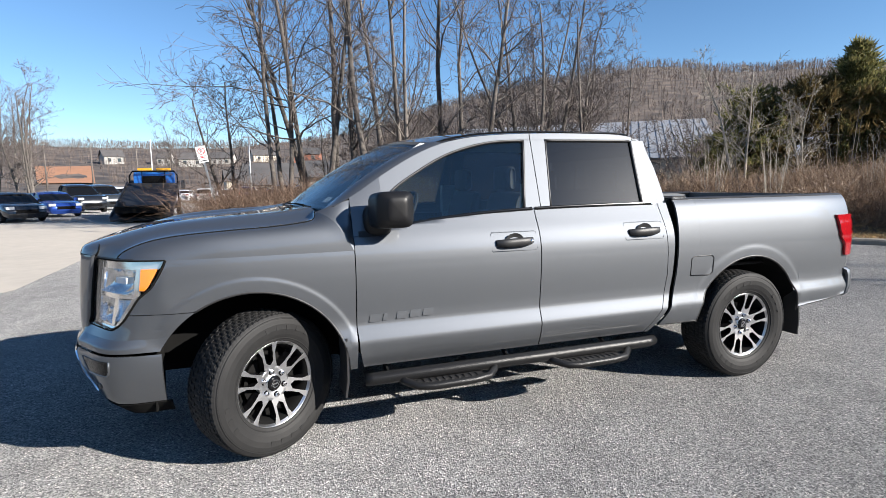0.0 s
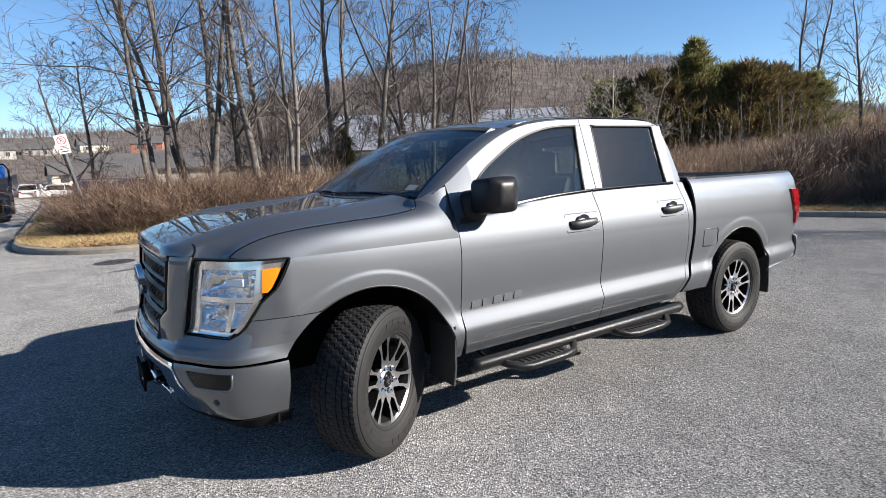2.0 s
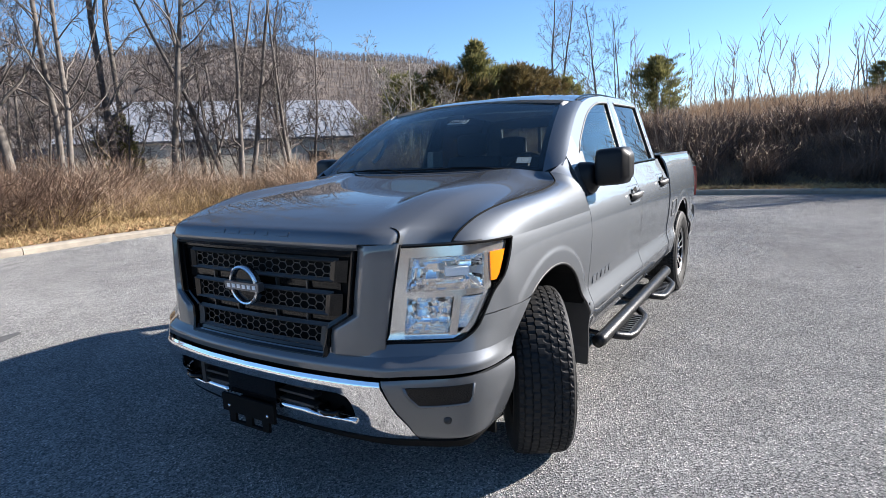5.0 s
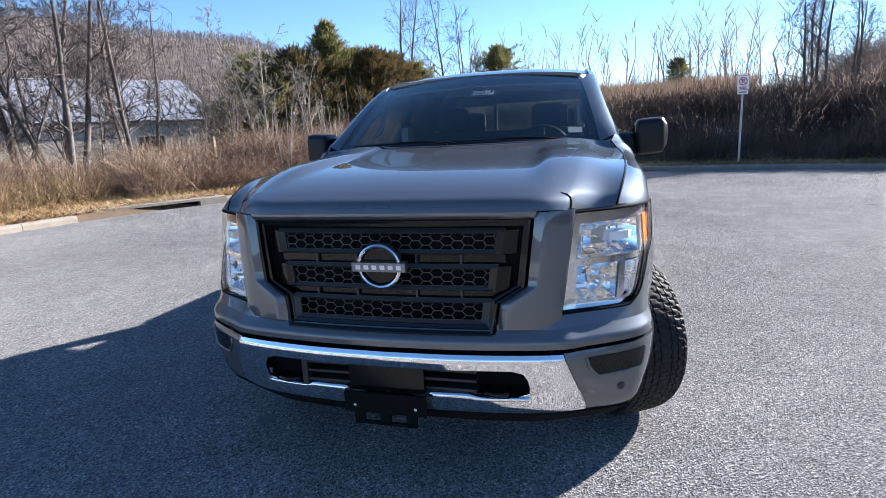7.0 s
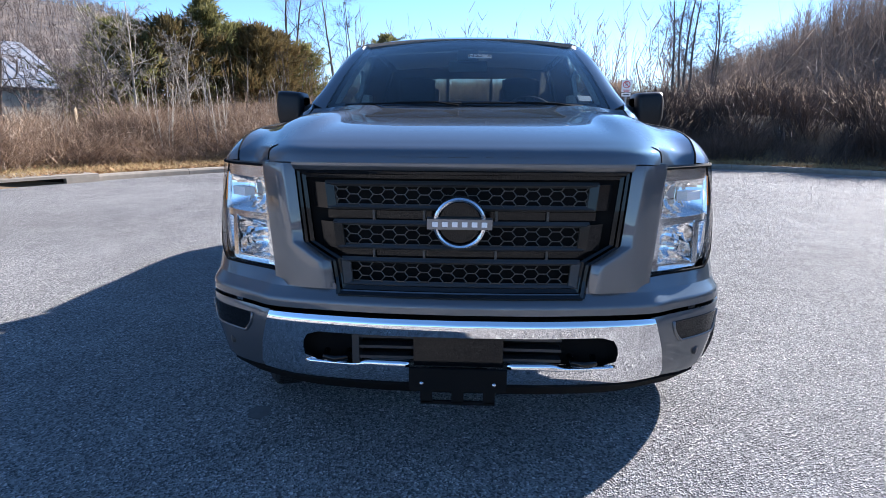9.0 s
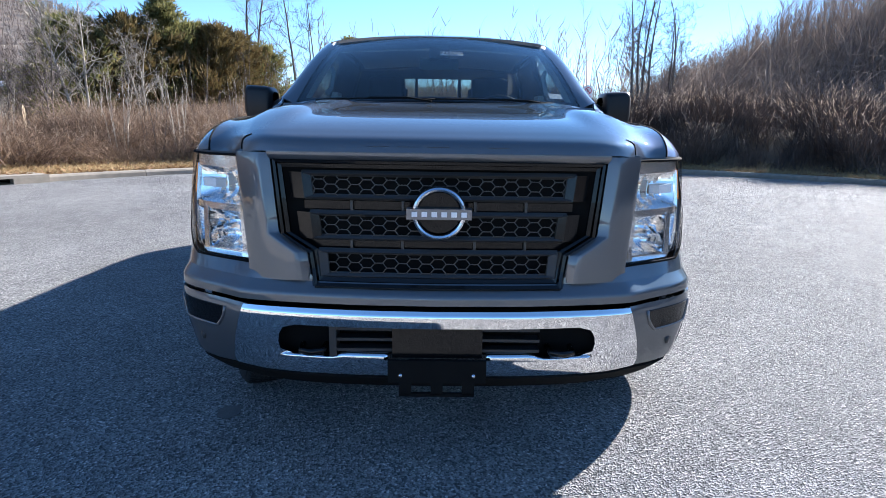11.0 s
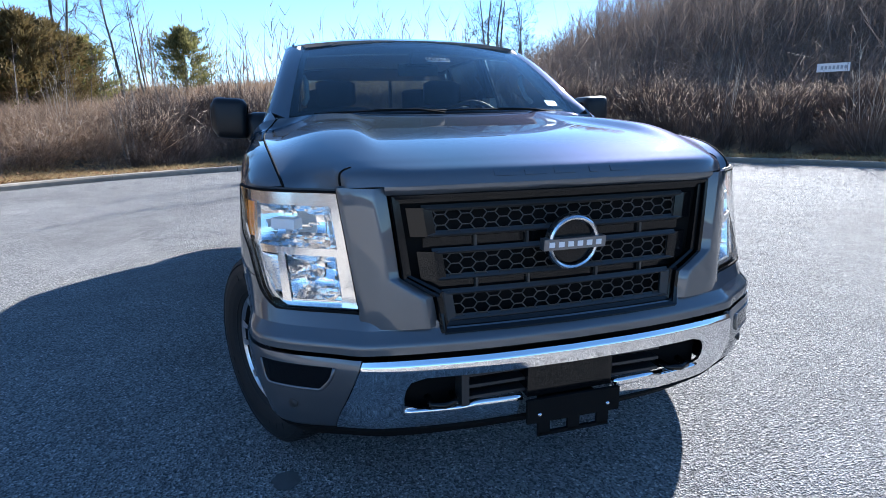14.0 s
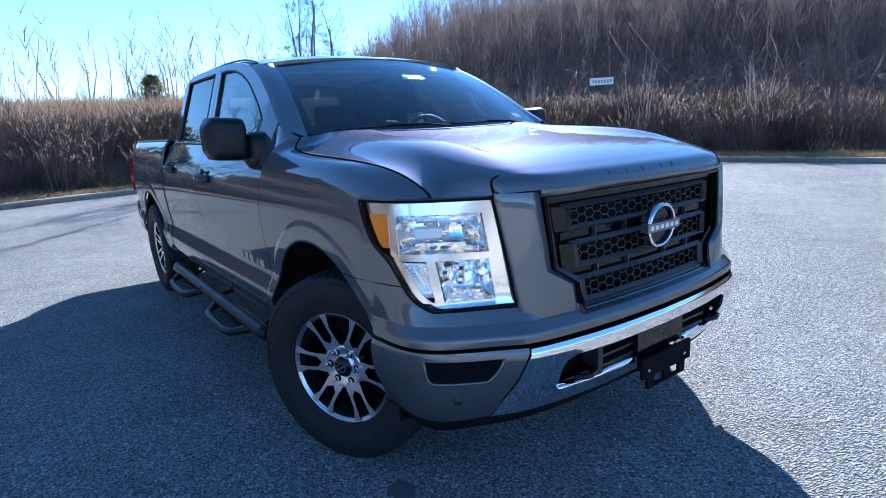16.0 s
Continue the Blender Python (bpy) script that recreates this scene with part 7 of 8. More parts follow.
def cedar(m, seed, height, width, label, mat):
    """A conical evergreen: trunk, drooping boughs, sprays of foliage."""
    rng = np.random.default_rng(seed)
    t = empty("cedar", m, label, "evergreen tree", "evergreens")
    Shell().tube([(0, 0, -0.3), (0.03, 0, height * 0.5), (0, 0.03, height * 0.97)], [0.13, 0.08, 0.015], 7, False).done("trunk", BARK, t, "", True)
    base, vec = [], []
    for k in range(170):
        f = rng.uniform(0.04, 1.0) ** 0.85
        z = height * f
        a = rng.uniform(0, 2 * math.pi)
        lump = 0.72 + 0.30 * math.sin(3 * a + seed) * math.cos(7 * f + 2 * seed)
        reach = width * (1 - f**1.7) ** 0.75 * rng.uniform(0.55, 1.15) * lump + 0.10
        d = np.array([math.cos(a), math.sin(a), rng.uniform(0.15, 0.75)])
        for j in range(62):
            s = rng.uniform(0.25, 1.0) ** 0.7
            p = np.array([0, 0, z]) + d * reach * s + rng.normal(size=3) * np.array([0.16, 0.16, 0.10]) * (1.15 - 0.5 * s)
            base.append(p)
            vec.append((d * 0.7 + rng.normal(size=3) * 0.5 + np.array([0, 0, 0.45])) * rng.uniform(0.10, 0.26))
    blades("foliage", base, vec, 0.06, mat, t, seed=seed)
    return t


c1 = cedar(at(25.4, 13.0), 1, 6.0, 2.1, "dark green conical cedar tree", CEDAR)
c2 = cedar(at(22.6, 15.6), 2, 4.9, 3.6, "dark green bushy cedar tree", CEDAR)
c3 = cedar(at(24.0, 14.2), 3, 4.9, 3.5, "russet-tinged bushy cedar tree", RUSSET)
for src, x, y, s, lab in ((c1, 23.4, 16.8, 0.85, "dark green conical cedar tree"), (c2, 27.0, 12.6, 0.95, "dark green bushy cedar tree"), (c3, 26.6, 11.0, 0.9, "russet-tinged bushy cedar tree"), (c3, 28.5, 10.6, 0.85, "russet-tinged bushy cedar tree"), (c2, 30.5, 9.8, 0.75, "dark green bushy cedar tree"), (c1, 29.0, 12.8, 0.75, "dark green conical cedar tree"), (c2, 32.0, 11.8, 0.8, "dark green bushy cedar tree"),
                          (c2, 37.3, 5.9, 0.82, "dark lone cedar on the tan slope"), (c2, 43.6, -6.5, 0.45, "dark lone cedar on the tan slope"), (c1, 8.4, 17.9, 0.52, "thin dark cedar among bare trees"), (c2, 20.2, 15.6, 0.6, "dark green bushy cedar tree")):
    tagged(copy_thing(src, at(x, y, srng.uniform(0, 6.28), s)), lab)


def woods(name, count, spot, h0, h1, trunk_w, twig_w, seed, label, twigs=11, taper=None):
    rng = np.random.default_rng(seed)
    p = scatter(random.Random(seed), count, spot)
    h = rng.uniform(h0, h1, (count, 1))
    if taper:
        h *= np.array([taper(math.degrees(math.atan2(q[1], q[0]))) for q in p]).reshape(-1, 1)
    v = rng.normal(size=(count, 3)) * 0.06
    v[:, 2] = 1
    v = v * h
    B, V, W = [p - np.array([0, 0, 0.3])], [v], [np.full(count, trunk_w)]
    for k in range(twigs):
        f = rng.uniform(0.3, 0.95, (count, 1))
        a = rng.uniform(0, 2 * math.pi, (count, 1))
        d = np.concatenate([np.cos(a) * 0.6, np.sin(a) * 0.6, np.ones((count, 1))], 1)
        B.append(p + v * f)
        V.append(d * h * rng.uniform(0.16, 0.34, (count, 1)) * (1.2 - 0.6 * f))
        W.append(np.full(count, twig_w))
    ob = blades(name, np.concatenate(B), np.concatenate(V), np.concatenate(W), WOODS, bend=0.2, seed=seed)
    return tagged(ob, label, "woods", kind="stuff")


def ring_spot(a0, a1, r0, r1):
    def spot(rng):
        a, r = radians(rng.uniform(a0, a1)), math.sqrt(rng.uniform(r0 * r0, r1 * r1))
        x, y = r * math.cos(a), r * math.sin(a)
        bare = 101.9 < math.degrees(a) < 106.7 and 120 < r < 200
        return (x, y) if paved(x, y) > 8 and not bare else None
    return spot


woods("hill_woods", 2600, ring_spot(-118, -23, 34, 85), 3.0, 6.0, 0.075, 0.026, 41, "dense leafless woods covering the near hill", 30, lambda az: 0.4 + 0.6 * ramp((-24 - az) / 12))
woods("far_woods", 1500, ring_spot(16, 76, 60, 170), 3.0, 5.5, 0.14, 0.07, 42, "brown leafless woods on the far hills")
woods("far_woods", 8500, ring_spot(16, 76, 150, 430), 2.6, 5.6, 0.24, 0.20, 45, "brown leafless woods on the far hills", 6)
woods("far_woods", 8000, ring_spot(76, 122, 130, 480), 1.6, 3.8, 0.14, 0.10, 43, "brown leafless woods on the far hills", 9)
woods("far_woods", 300, ring_spot(-20, 18, 45, 120), 5, 8, 0.12, 0.06, 44, "scattered leafless trees beyond the field")
# undergrowth that darkens the near hill
p = scatter(random.Random(61), 80000, ring_spot(-120, -21, 27, 75))
hv = upright(np.random.default_rng(61), len(p), 0.5, 2.3, 0.7)
tagged(blades("hill_thicket", p, hv, 0.032, WOODS, bend=0.9, seed=61), "brown leafless thicket on the near hill", "thicket", kind="stuff")
p = scatter(random.Random(62), 9000, ring_spot(16, 80, 34, 110))
hv = upright(np.random.default_rng(62), len(p), 0.8, 2.6, 0.35)
tagged(blades("valley_thicket", p, hv, 0.10, WOODS, bend=0.5, seed=62), "brown leafless thicket beyond the trees", "thicket", kind="stuff")

# ---- signs ----
SIGN_WHITE = material("sign_white", (0.80, 0.79, 0.77), 0.45, vary=0.12, scale=12)
SIGN_RED = material("sign_red", (0.55, 0.03, 0.04), 0.45, vary=0.1, scale=20)
GALV = material("galvanised_steel", (0.42, 0.43, 0.44), 0.45, 0.8, vary=0.3, scale=20)
INK = material("black_ink", (0.02, 0.02, 0.02), 0.6)


def no_parking_sign(x, y, face, lean, height, label):
    """A post with a small plate; the plate's face looks towards the bearing face."""
    m = Matrix.Translation((x, y, land(x, y))) @ Matrix.Rotation(radians(lean[0]), 4, "Y") @ Matrix.Rotation(radians(lean[1]), 4, "X") @ Matrix.Rotation(radians(face + 90), 4, "Z")
    s = empty("parking_sign", m, label, "road sign", "road signs")
    Shell().box((-0.03, -0.008, -0.4), (0.03, 0.008, height)).box((-0.03, -0.008, -0.4), (-0.022, 0.022, height)).box((0.022, -0.008, -0.4), (0.03, 0.022, height)).done("post", GALV, s)
    z = height - 0.30
    plate = Shell().box((-0.15, -0.014, z - 0.12), (0.15, -0.010, z + 0.26)).done("plate", SIGN_WHITE, s, "white plate with a red ring")
    Shell().lathe([(0.088, 0.0), (0.088, 0.003), (0.112, 0.003), (0.112, 0.0)], 32, Matrix.Translation((0, -0.014, z + 0.11)) @ Matrix.Rotation(math.pi, 4, "Z")).done("red_ring", SIGN_RED, plate)
    cu = bpy.data.curves.new("letter", "FONT")
    cu.body, cu.size, cu.align_x, cu.align_y, cu.extrude = "P", 0.17, "CENTER", "CENTER", 0.001
    cu.materials.append(INK)
    curve_ob = new("letter_curve", cu)
    t = new("letter", bpy.data.meshes.new_from_object(curve_ob))
    bpy.data.objects.remove(curve_ob)
    t.parent = plate
    t.matrix_basis = Matrix.Translation((0, -0.0155, z + 0.11)) @ Matrix.Rotation(radians(90), 4, "X")
    Shell().box((-0.1, -0.019, -0.011), (0.1, -0.0165, 0.011), Matrix.Translation((0, 0, z + 0.11)) @ Matrix.Rotation(radians(45), 4, "Y")).done("slash", SIGN_RED, plate)
    for dz, w in ((-0.055, 0.10), (-0.09, 0.08)):
        Shell().box((-w, -0.0165, z + dz - 0.011), (w, -0.0145, z + dz + 0.011)).done("text_bar", SIGN_RED, plate)
    small = Shell().box((-0.14, -0.014, z - 0.25), (0.14, -0.010, z - 0.14)).done("lower_plate", SIGN_WHITE, s)
    Shell().box((-0.10, -0.0165, z - 0.21), (0.10, -0.0145, z - 0.18)).done("text_bar", INK, small)
    return s


no_parking_sign(15.75, -4.85, 176, (0, 0), 2.55, "white and red no-parking sign on a steel post")
no_parking_sign(-0.62, 15.2, 262, (-11, 0), 2.75, "leaning no-parking sign on a steel post")
FADED = material("faded_print", (0.42, 0.43, 0.44), 0.7, vary=0.4, scale=30)
bs = empty("bank_sign", Matrix.Translation((13.9, -18.9, land(13.9, -18.9))) @ Matrix.Rotation(radians(36), 4, "Z"), "small white notice board among the weeds", "sign")
Shell().box((-0.5, -0.02, 1.75), (0.5, 0.02, 2.05)).done("board", SIGN_WHITE, bs)
for k in range(7):
    Shell().box((-0.42 + k * 0.12, 0.02, 1.84), (-0.34 + k * 0.12, 0.025, 1.96)).done("text_bar", FADED, bs)
for x in (-0.4, 0.4):
    Shell().box((x - 0.03, -0.05, -0.3), (x + 0.03, -0.02, 2.0)).done("post", BARK, bs)
mk = empty("marker_post", Matrix.Translation((-0.35, 16.0, land(-0.35, 16.0))), "short white plastic marker post", "post")
Shell().tube([(0, 0, -0.1), (0, 0, 0.38), (0.02, 0, 0.42)], [0.05, 0.05, 0.03], 10).done("pipe", SIGN_WHITE, mk, smooth=True)
STAKE = material("weathered_stake", (0.30, 0.23, 0.15), 0.9, vary=0.6, scale=14, second=(0.17, 0.13, 0.09))
mk = empty("marker_post", Matrix.Translation((13.6, 11.7, land(13.6, 11.7))), "short weathered tan wooden stake in the weeds", "post")
Shell().box((-0.06, -0.04, -0.1), (0.06, 0.04, 1.0)).prism([(-0.06, 1.0), (0.06, 1.0), (0.0, 1.1)], -0.04, 0.04).done("stake", STAKE, mk)
STONE = material("grey_stone", (0.30, 0.30, 0.30), 0.9, vary=0.8, scale=8, second=(0.14, 0.14, 0.15), bump=0.6, bump_scale=25, per_object=0.2)
rk = random.Random(3)
for k in range(9):
    x, y = 0.4 + rk.uniform(-0.7, 0.7), 17.1 + rk.uniform(-0.5, 0.5)
    b = bmesh.new()
    bmesh.ops.create_icosphere(b, subdivisions=2, radius=rk.uniform(0.16, 0.32))
    for v in b.verts:
        v.co *= 1 + 0.35 * noise.noise(v.co * 4 + Vector((k, 0, 0)))
        v.co.z *= 0.75
    ob = part("boulder", b, STONE, None, "grey boulder in a heap by the road")
    ob.location = (x, y, land(x, y) + 0.12 + 0.12 * (k > 5))
    tagged(ob, "", "boulder", "boulders by the road")


# ---- parked vehicles ----
def wheel_simple(parent, x, y, r, w):
    sgn = 1 if y > 0 else -1
    m = Matrix.Translation((x, y, r))
    wh = Shell().lathe([(r * 0.66, sgn * w * 0.5), (r * 0.8, sgn * w * 0.56), (r * 0.95, sgn * w * 0.5), (r, sgn * w * 0.3), (r, -sgn * w * 0.4), (r * 0.6, -sgn * w * 0.45)], 20, m).done("wheel", RUBBER, parent, "", True)
    rim = Shell().lathe([(0.0, sgn * w * 0.46), (r * 0.15, sgn * w * 0.48), (r * 0.2, sgn * w * 0.38), (r * 0.58, sgn * w * 0.42), (r * 0.66, sgn * w * 0.52)], 20, m)
    rim.done("rim", ALLOY, wh)


def car(name, m, paint, label, category, group, kind):
    """Body with bonnet, cabin and boot; glass, wheels, lamps. Nose towards +x."""
    c = empty(name, m, label, category, group)
    L, W, H, belt_z, gc = {"sedan": (4.7, 0.91, 1.45, 0.95, 0.2), "suv": (4.7, 0.94, 1.72, 1.08, 0.25), "pickup": (5.6, 0.98, 1.86, 1.18, 0.3)}[kind]
    f, b = L / 2, -L / 2
    hood_z = {"sedan": 0.90, "suv": 1.05, "pickup": 1.14}[kind]
    if kind == "sedan":
        top = curve([(b, 0.75), (b + 0.06, 1.0), (b + 0.8, 1.02), (0.2, 0.98), (f - 1.2, 0.94), (f - 0.15, 0.76), (f, 0.55)])
        cab = [(b + 0.55, 1.0), (b + 1.15, H - 0.06), (-0.35, H), (0.35, H - 0.06), (f - 1.25, 0.95)]
    elif kind == "suv":
        top = curve([(b, 0.8), (b + 0.05, 1.1), (0.2, 1.08), (f - 1.1, 1.05), (f - 0.15, 0.9), (f, 0.6)])
        cab = [(b + 0.08, 1.1), (b + 0.35, H - 0.04), (-0.5, H), (0.35, H - 0.05), (f - 1.25, 1.06)]
    else:
        top = curve([(b, 0.9), (b + 0.03, 1.2), (0.2, 1.2), (f - 1.4, 1.18), (f - 0.12, 1.08), (f, 0.7)])
        cab = [(-0.75, 1.2), (-0.62, H - 0.03), (-0.1, H), (0.5, H - 0.05), (1.3, 1.18)]
    body = Shell()
    rows = []
    for x in steps(b, f, 34):
        w = W * (1 - 0.16 * max(0, (abs(x) - f + 0.7) / 0.7) ** 2.2)
        t = top(x)
        row = []
        for y, z in ((0.80, gc), (0.97, gc + 0.12), (1.0, 0.5 * (gc + t)), (0.975, t - 0.10), (0.90, t - 0.02), (0.55, t + 0.01), (0.0, t + 0.02)):
            row.append(Vector((x, w * y, max(z, gc))))
        rows.append(row + [Vector((p.x, -p.y, p.z)) for p in reversed(row[:-1])])
    body.grid(rows)
    body.f += [tuple(range(13)), tuple(len(body.v) - 13 + i for i in range(13))]
    body.done("body", paint, c, "", True)
    cabz = curve([(p[0], p[1]) for p in cab])
    rows = []
    for x in steps(cab[0][0], cab[-1][0], 18):
        z0, z1 = top(x) - 0.01, max(cabz(x), top(x))
        k = (z1 - z0) / (H - belt_z)
        row = [Vector((x, W * 0.92, z0)), Vector((x, W * (0.92 - 0.16 * k), z0 + (z1 - z0) * 0.86))]
        rows.append(row + [Vector((x, 0, z0 + (z1 - z0) * 0.88))] + [Vector((p.x, -p.y, p.z)) for p in reversed(row)])
    Shell().grid(rows).done("glasshouse", GLOSS_BLACK, c, "dark windows")
    rows = []
    for x in steps(cab[1][0] - 0.05, cab[3][0] + 0.1, 12):
        z1 = cabz(x)
        rows.append([(x, y * W, z1 - 0.10 * abs(y) ** 4 * 1.3) for y in (-0.80, -0.7, -0.4, 0, 0.4, 0.7, 0.80)])
    Shell().panel(rows, 0.03, (0, 0, 0)).done("roof", paint, c, "", True)
    for sgn in (1, -1):
        for xa, xb in ((cab[0][0] + 0.02, cab[1][0]), (-0.25, -0.28), (cab[4][0] - 0.03, cab[3][0])):
            za, zb = top(xa), cabz(xb)
            Shell().tube([(xa, sgn * W * 0.925, za - 0.02), (xb, sgn * W * 0.79, zb - 0.07)], 0.035, 5).done("pillar", paint, c)
        Shell().box((f - 0.26, sgn * W * 0.72 - 0.16, hood_z - 0.27), (f - 0.03, sgn * W * 0.72 + 0.16, hood_z - 0.13)).done("headlight", CLEAR_GREY, c)
        Shell().box((b - 0.01, sgn * W * 0.75 - 0.12, 0.8), (b + 0.1, sgn * W * 0.75 + 0.12, 0.95)).done("tail_light", RED, c)
        Shell().box((cab[4][0] - 0.35, sgn * (W + 0.08) - 0.08, belt_z), (cab[4][0] - 0.22, sgn * (W + 0.08) + 0.08, belt_z + 0.13)).done("door_mirror", paint, c)
    Shell().box((f - 0.06, -W * 0.5, 0.45), (f + 0.01, W * 0.5, 0.62)).done("grille", GLOSS_BLACK, c)
    r = 0.33 if kind == "sedan" else 0.37
    for x in (f - 0.92, b + 0.95):
        for sgn in (1, -1):
            wheel_simple(c, x, sgn * (W - 0.10), r, 0.22)
    return c


CLEAR_GREY = material("lamp_grey", (0.6, 0.62, 0.65), 0.15, 0.3, coat=1.0)
CAR_BLACK = material("black_car_paint", (0.012, 0.013, 0.016), 0.25, 0.2, coat=1.0, vary=0.1, scale=3)
CAR_BLUE = material("blue_car_paint", (0.02, 0.06, 0.28), 0.25, 0.4, coat=1.0, vary=0.1, scale=3)
CAR_DARK = material("dark_grey_car_paint", (0.04, 0.045, 0.05), 0.25, 0.4, coat=1.0, vary=0.1, scale=3)
CAR_WHITE = material("white_car_paint", (0.72, 0.73, 0.74), 0.3, coat=1.0, vary=0.05, scale=3)


def parked(x, y, heading):
    return Matrix.Translation((x, y, 0.0 if paved(x, y) < 0 else land(x, y))) @ Matrix.Rotation(radians(heading), 4, "Z")


car("parked_car", parked(-10.9, 29.8, -58), CAR_BLACK, "black sedan parked in a row of cars", "car", "parked cars", "sedan")
car("parked_car", parked(-10.5, 34.6, -58), CAR_BLUE, "bright blue sedan parked beside a black one", "car", "parked cars", "sedan")
car("parked_pickup", parked(-10.5, 40.2, -58), CAR_BLACK, "black pickup truck parked in the row", "pickup truck", "parked cars", "pickup")
car("parked_pickup", parked(-10.1, 45.2, -58), CAR_DARK, "dark grey pickup truck parked in the row", "pickup truck", "parked cars", "pickup")
car("parked_car", parked(-10.2, 52.5, -58), CAR_WHITE, "silver-white car at the end of the row", "car", "parked cars", "suv")
# cars on the lower lot beyond the trees
for x, y, h, p, lab, k in ((-6.4, 73.0, 80, CAR_WHITE, "white sedan on the lower car park", "sedan"), (-3.9, 74.0, 80, CAR_WHITE, "white car on the lower car park", "suv"), (-0.8, 76.0, 10, CAR_WHITE, "white hatchback on the lower car park", "suv"), (5.0, 61.5, 10, CAR_DARK, "dark car on the lower car park", "sedan"), (8.0, 62.5, 10, CAR_BLACK, "black car on the lower car park", "suv"), (11.2, 63.0, 10, CAR_DARK, "dark grey car on the lower car park", "sedan"), (-4.2, 80.0, 0, CAR_BLACK, "black car crossing the lower car park", "sedan"), (1.0, 72.0, 80, CAR_BLUE, "dark blue car on the lower car park", "suv")):
    car("distant_car", Matrix.Translation((x, y, land(x, y) + 0.02)) @ Matrix.Rotation(radians(h), 4, "Z"), p, lab, "car", "cars on the lower car park", k)

# tow truck with its black flatbed tilted down towards the camera
TRUCK_BLUE = material("blue_truck_paint", (0.02, 0.16, 0.55), 0.3, 0.2, coat=1.0, vary=0.1, scale=3)
DECK = material("black_steel_deck", (0.02, 0.02, 0.022), 0.55, 0.3, vary=0.5, scale=8, second=(0.05, 0.048, 0.045))
LAMP = material("amber_beacon", (0.9, 0.45, 0.03), 0.3, vary=0.1, scale=40)
tt = empty("tow_truck", Matrix.Translation((-4.3, 26.8, 0)) @ Matrix.Rotation(radians(1), 4, "Z"), "blue tow truck with its black flatbed tilted to the ground", "tow truck")
deck = Shell().prism([(-3.0, 0.10), (2.6, 1.70), (2.58, 1.82), (-3.04, 0.16)], -1.22, 1.22, Matrix.Rotation(radians(90), 4, "Z")).done("deck", DECK, tt, "black steel flatbed tilted down")
for sgn in (1, -1):
    Shell().prism([(-2.8, 0.22), (2.6, 1.78), (2.58, 1.92), (-2.7, 0.34)], sgn * 1.24 - 0.03, sgn * 1.24 + 0.03, Matrix.Rotation(radians(90), 4, "Z")).done("side_rail", DECK, deck)
Shell().box((-1.0, -3.0, 0.45), (1.0, 5.0, 0.75)).done("frame", DARK, tt)
Shell().panel([[(x, y, z) for x in (-0.98, -0.8, 0, 0.8, 0.98)] for y, z in ((2.9, 0.75), (2.9, 1.75), (3.0, 2.35), (3.4, 2.48), (4.4, 2.45), (5.0, 1.9), (5.1, 1.55), (6.2, 1.45), (6.35, 0.8))], 0.1, (0, 4, 1)).done("cab", TRUCK_BLUE, tt, "blue cab")
for sgn in (1, -1):
    Shell().prism([(2.92, 0.75), (6.3, 0.75), (6.2, 1.42), (5.05, 1.52), (4.9, 1.9), (4.35, 2.40), (3.4, 2.42), (3.0, 2.3)], sgn * 0.97 - 0.03, sgn * 0.97 + 0.03, Matrix(((0, 1, 0, 0), (1, 0, 0, 0), (0, 0, 1, 0), (0, 0, 0, 1)))).done("cab_side", TRUCK_BLUE, tt)
    Shell().box((sgn * 1.28 - 0.10, 4.6, 1.5), (sgn * 1.28 + 0.10, 4.72, 2.0)).done("door_mirror", PLASTIC, tt)
    Shell().tube([(sgn * 0.98, 4.7, 1.8), (sgn * 1.25, 4.65, 1.8)], 0.02, 6).done("mirror_arm", PLASTIC, tt)
    Shell().box((sgn * 0.45 - 0.35, 3.1, 2.50), (sgn * 0.45 + 0.35, 3.35, 2.62)).done("beacon_bar", LAMP, tt, "amber beacon bar")
Shell().box((-0.55, 2.84, 1.75), (0.55, 2.89, 2.2)).done("rear_window", GLOSS_BLACK, tt, "dark rear window")
hb = Shell()
hb.tube([(-1.15, 2.7, 0.7), (-1.15, 2.7, 2.2), (-1.0, 2.7, 2.45), (1.0, 2.7, 2.45), (1.15, 2.7, 2.2), (1.15, 2.7, 0.7)], 0.045, 8)
hb.tube([(-1.15, 2.7, 1.75), (1.15, 2.7, 1.75)], 0.03, 6)
hb.tube([(-0.55, 2.7, 1.75), (-0.55, 2.7, 2.45)], 0.025, 6)
hb.tube([(0.55, 2.7, 1.75), (0.55, 2.7, 2.45)], 0.025, 6)
hb.done("headboard_frame", GLOSS_BLACK, tt, "black tube frame behind the cab", True)
for y in (-1.6, 5.3):
    for sgn in (1, -1):
        w = Shell().lathe([(0.26, 0.13), (0.42, 0.14), (0.48, 0.08), (0.48, -0.12), (0.2, -0.12)], 20, Matrix.Translation((sgn * 0.95, y, 0.48)) @ Matrix.Rotation(radians(-90 * sgn), 4, "Z")).done("wheel", RUBBER, tt, "", True)
        Shell().lathe([(0.0, 0.06), (0.26, 0.13)], 16, Matrix.Translation((sgn * 0.95, y, 0.48)) @ Matrix.Rotation(radians(-90 * sgn), 4, "Z")).done("rim", ALLOY, w)

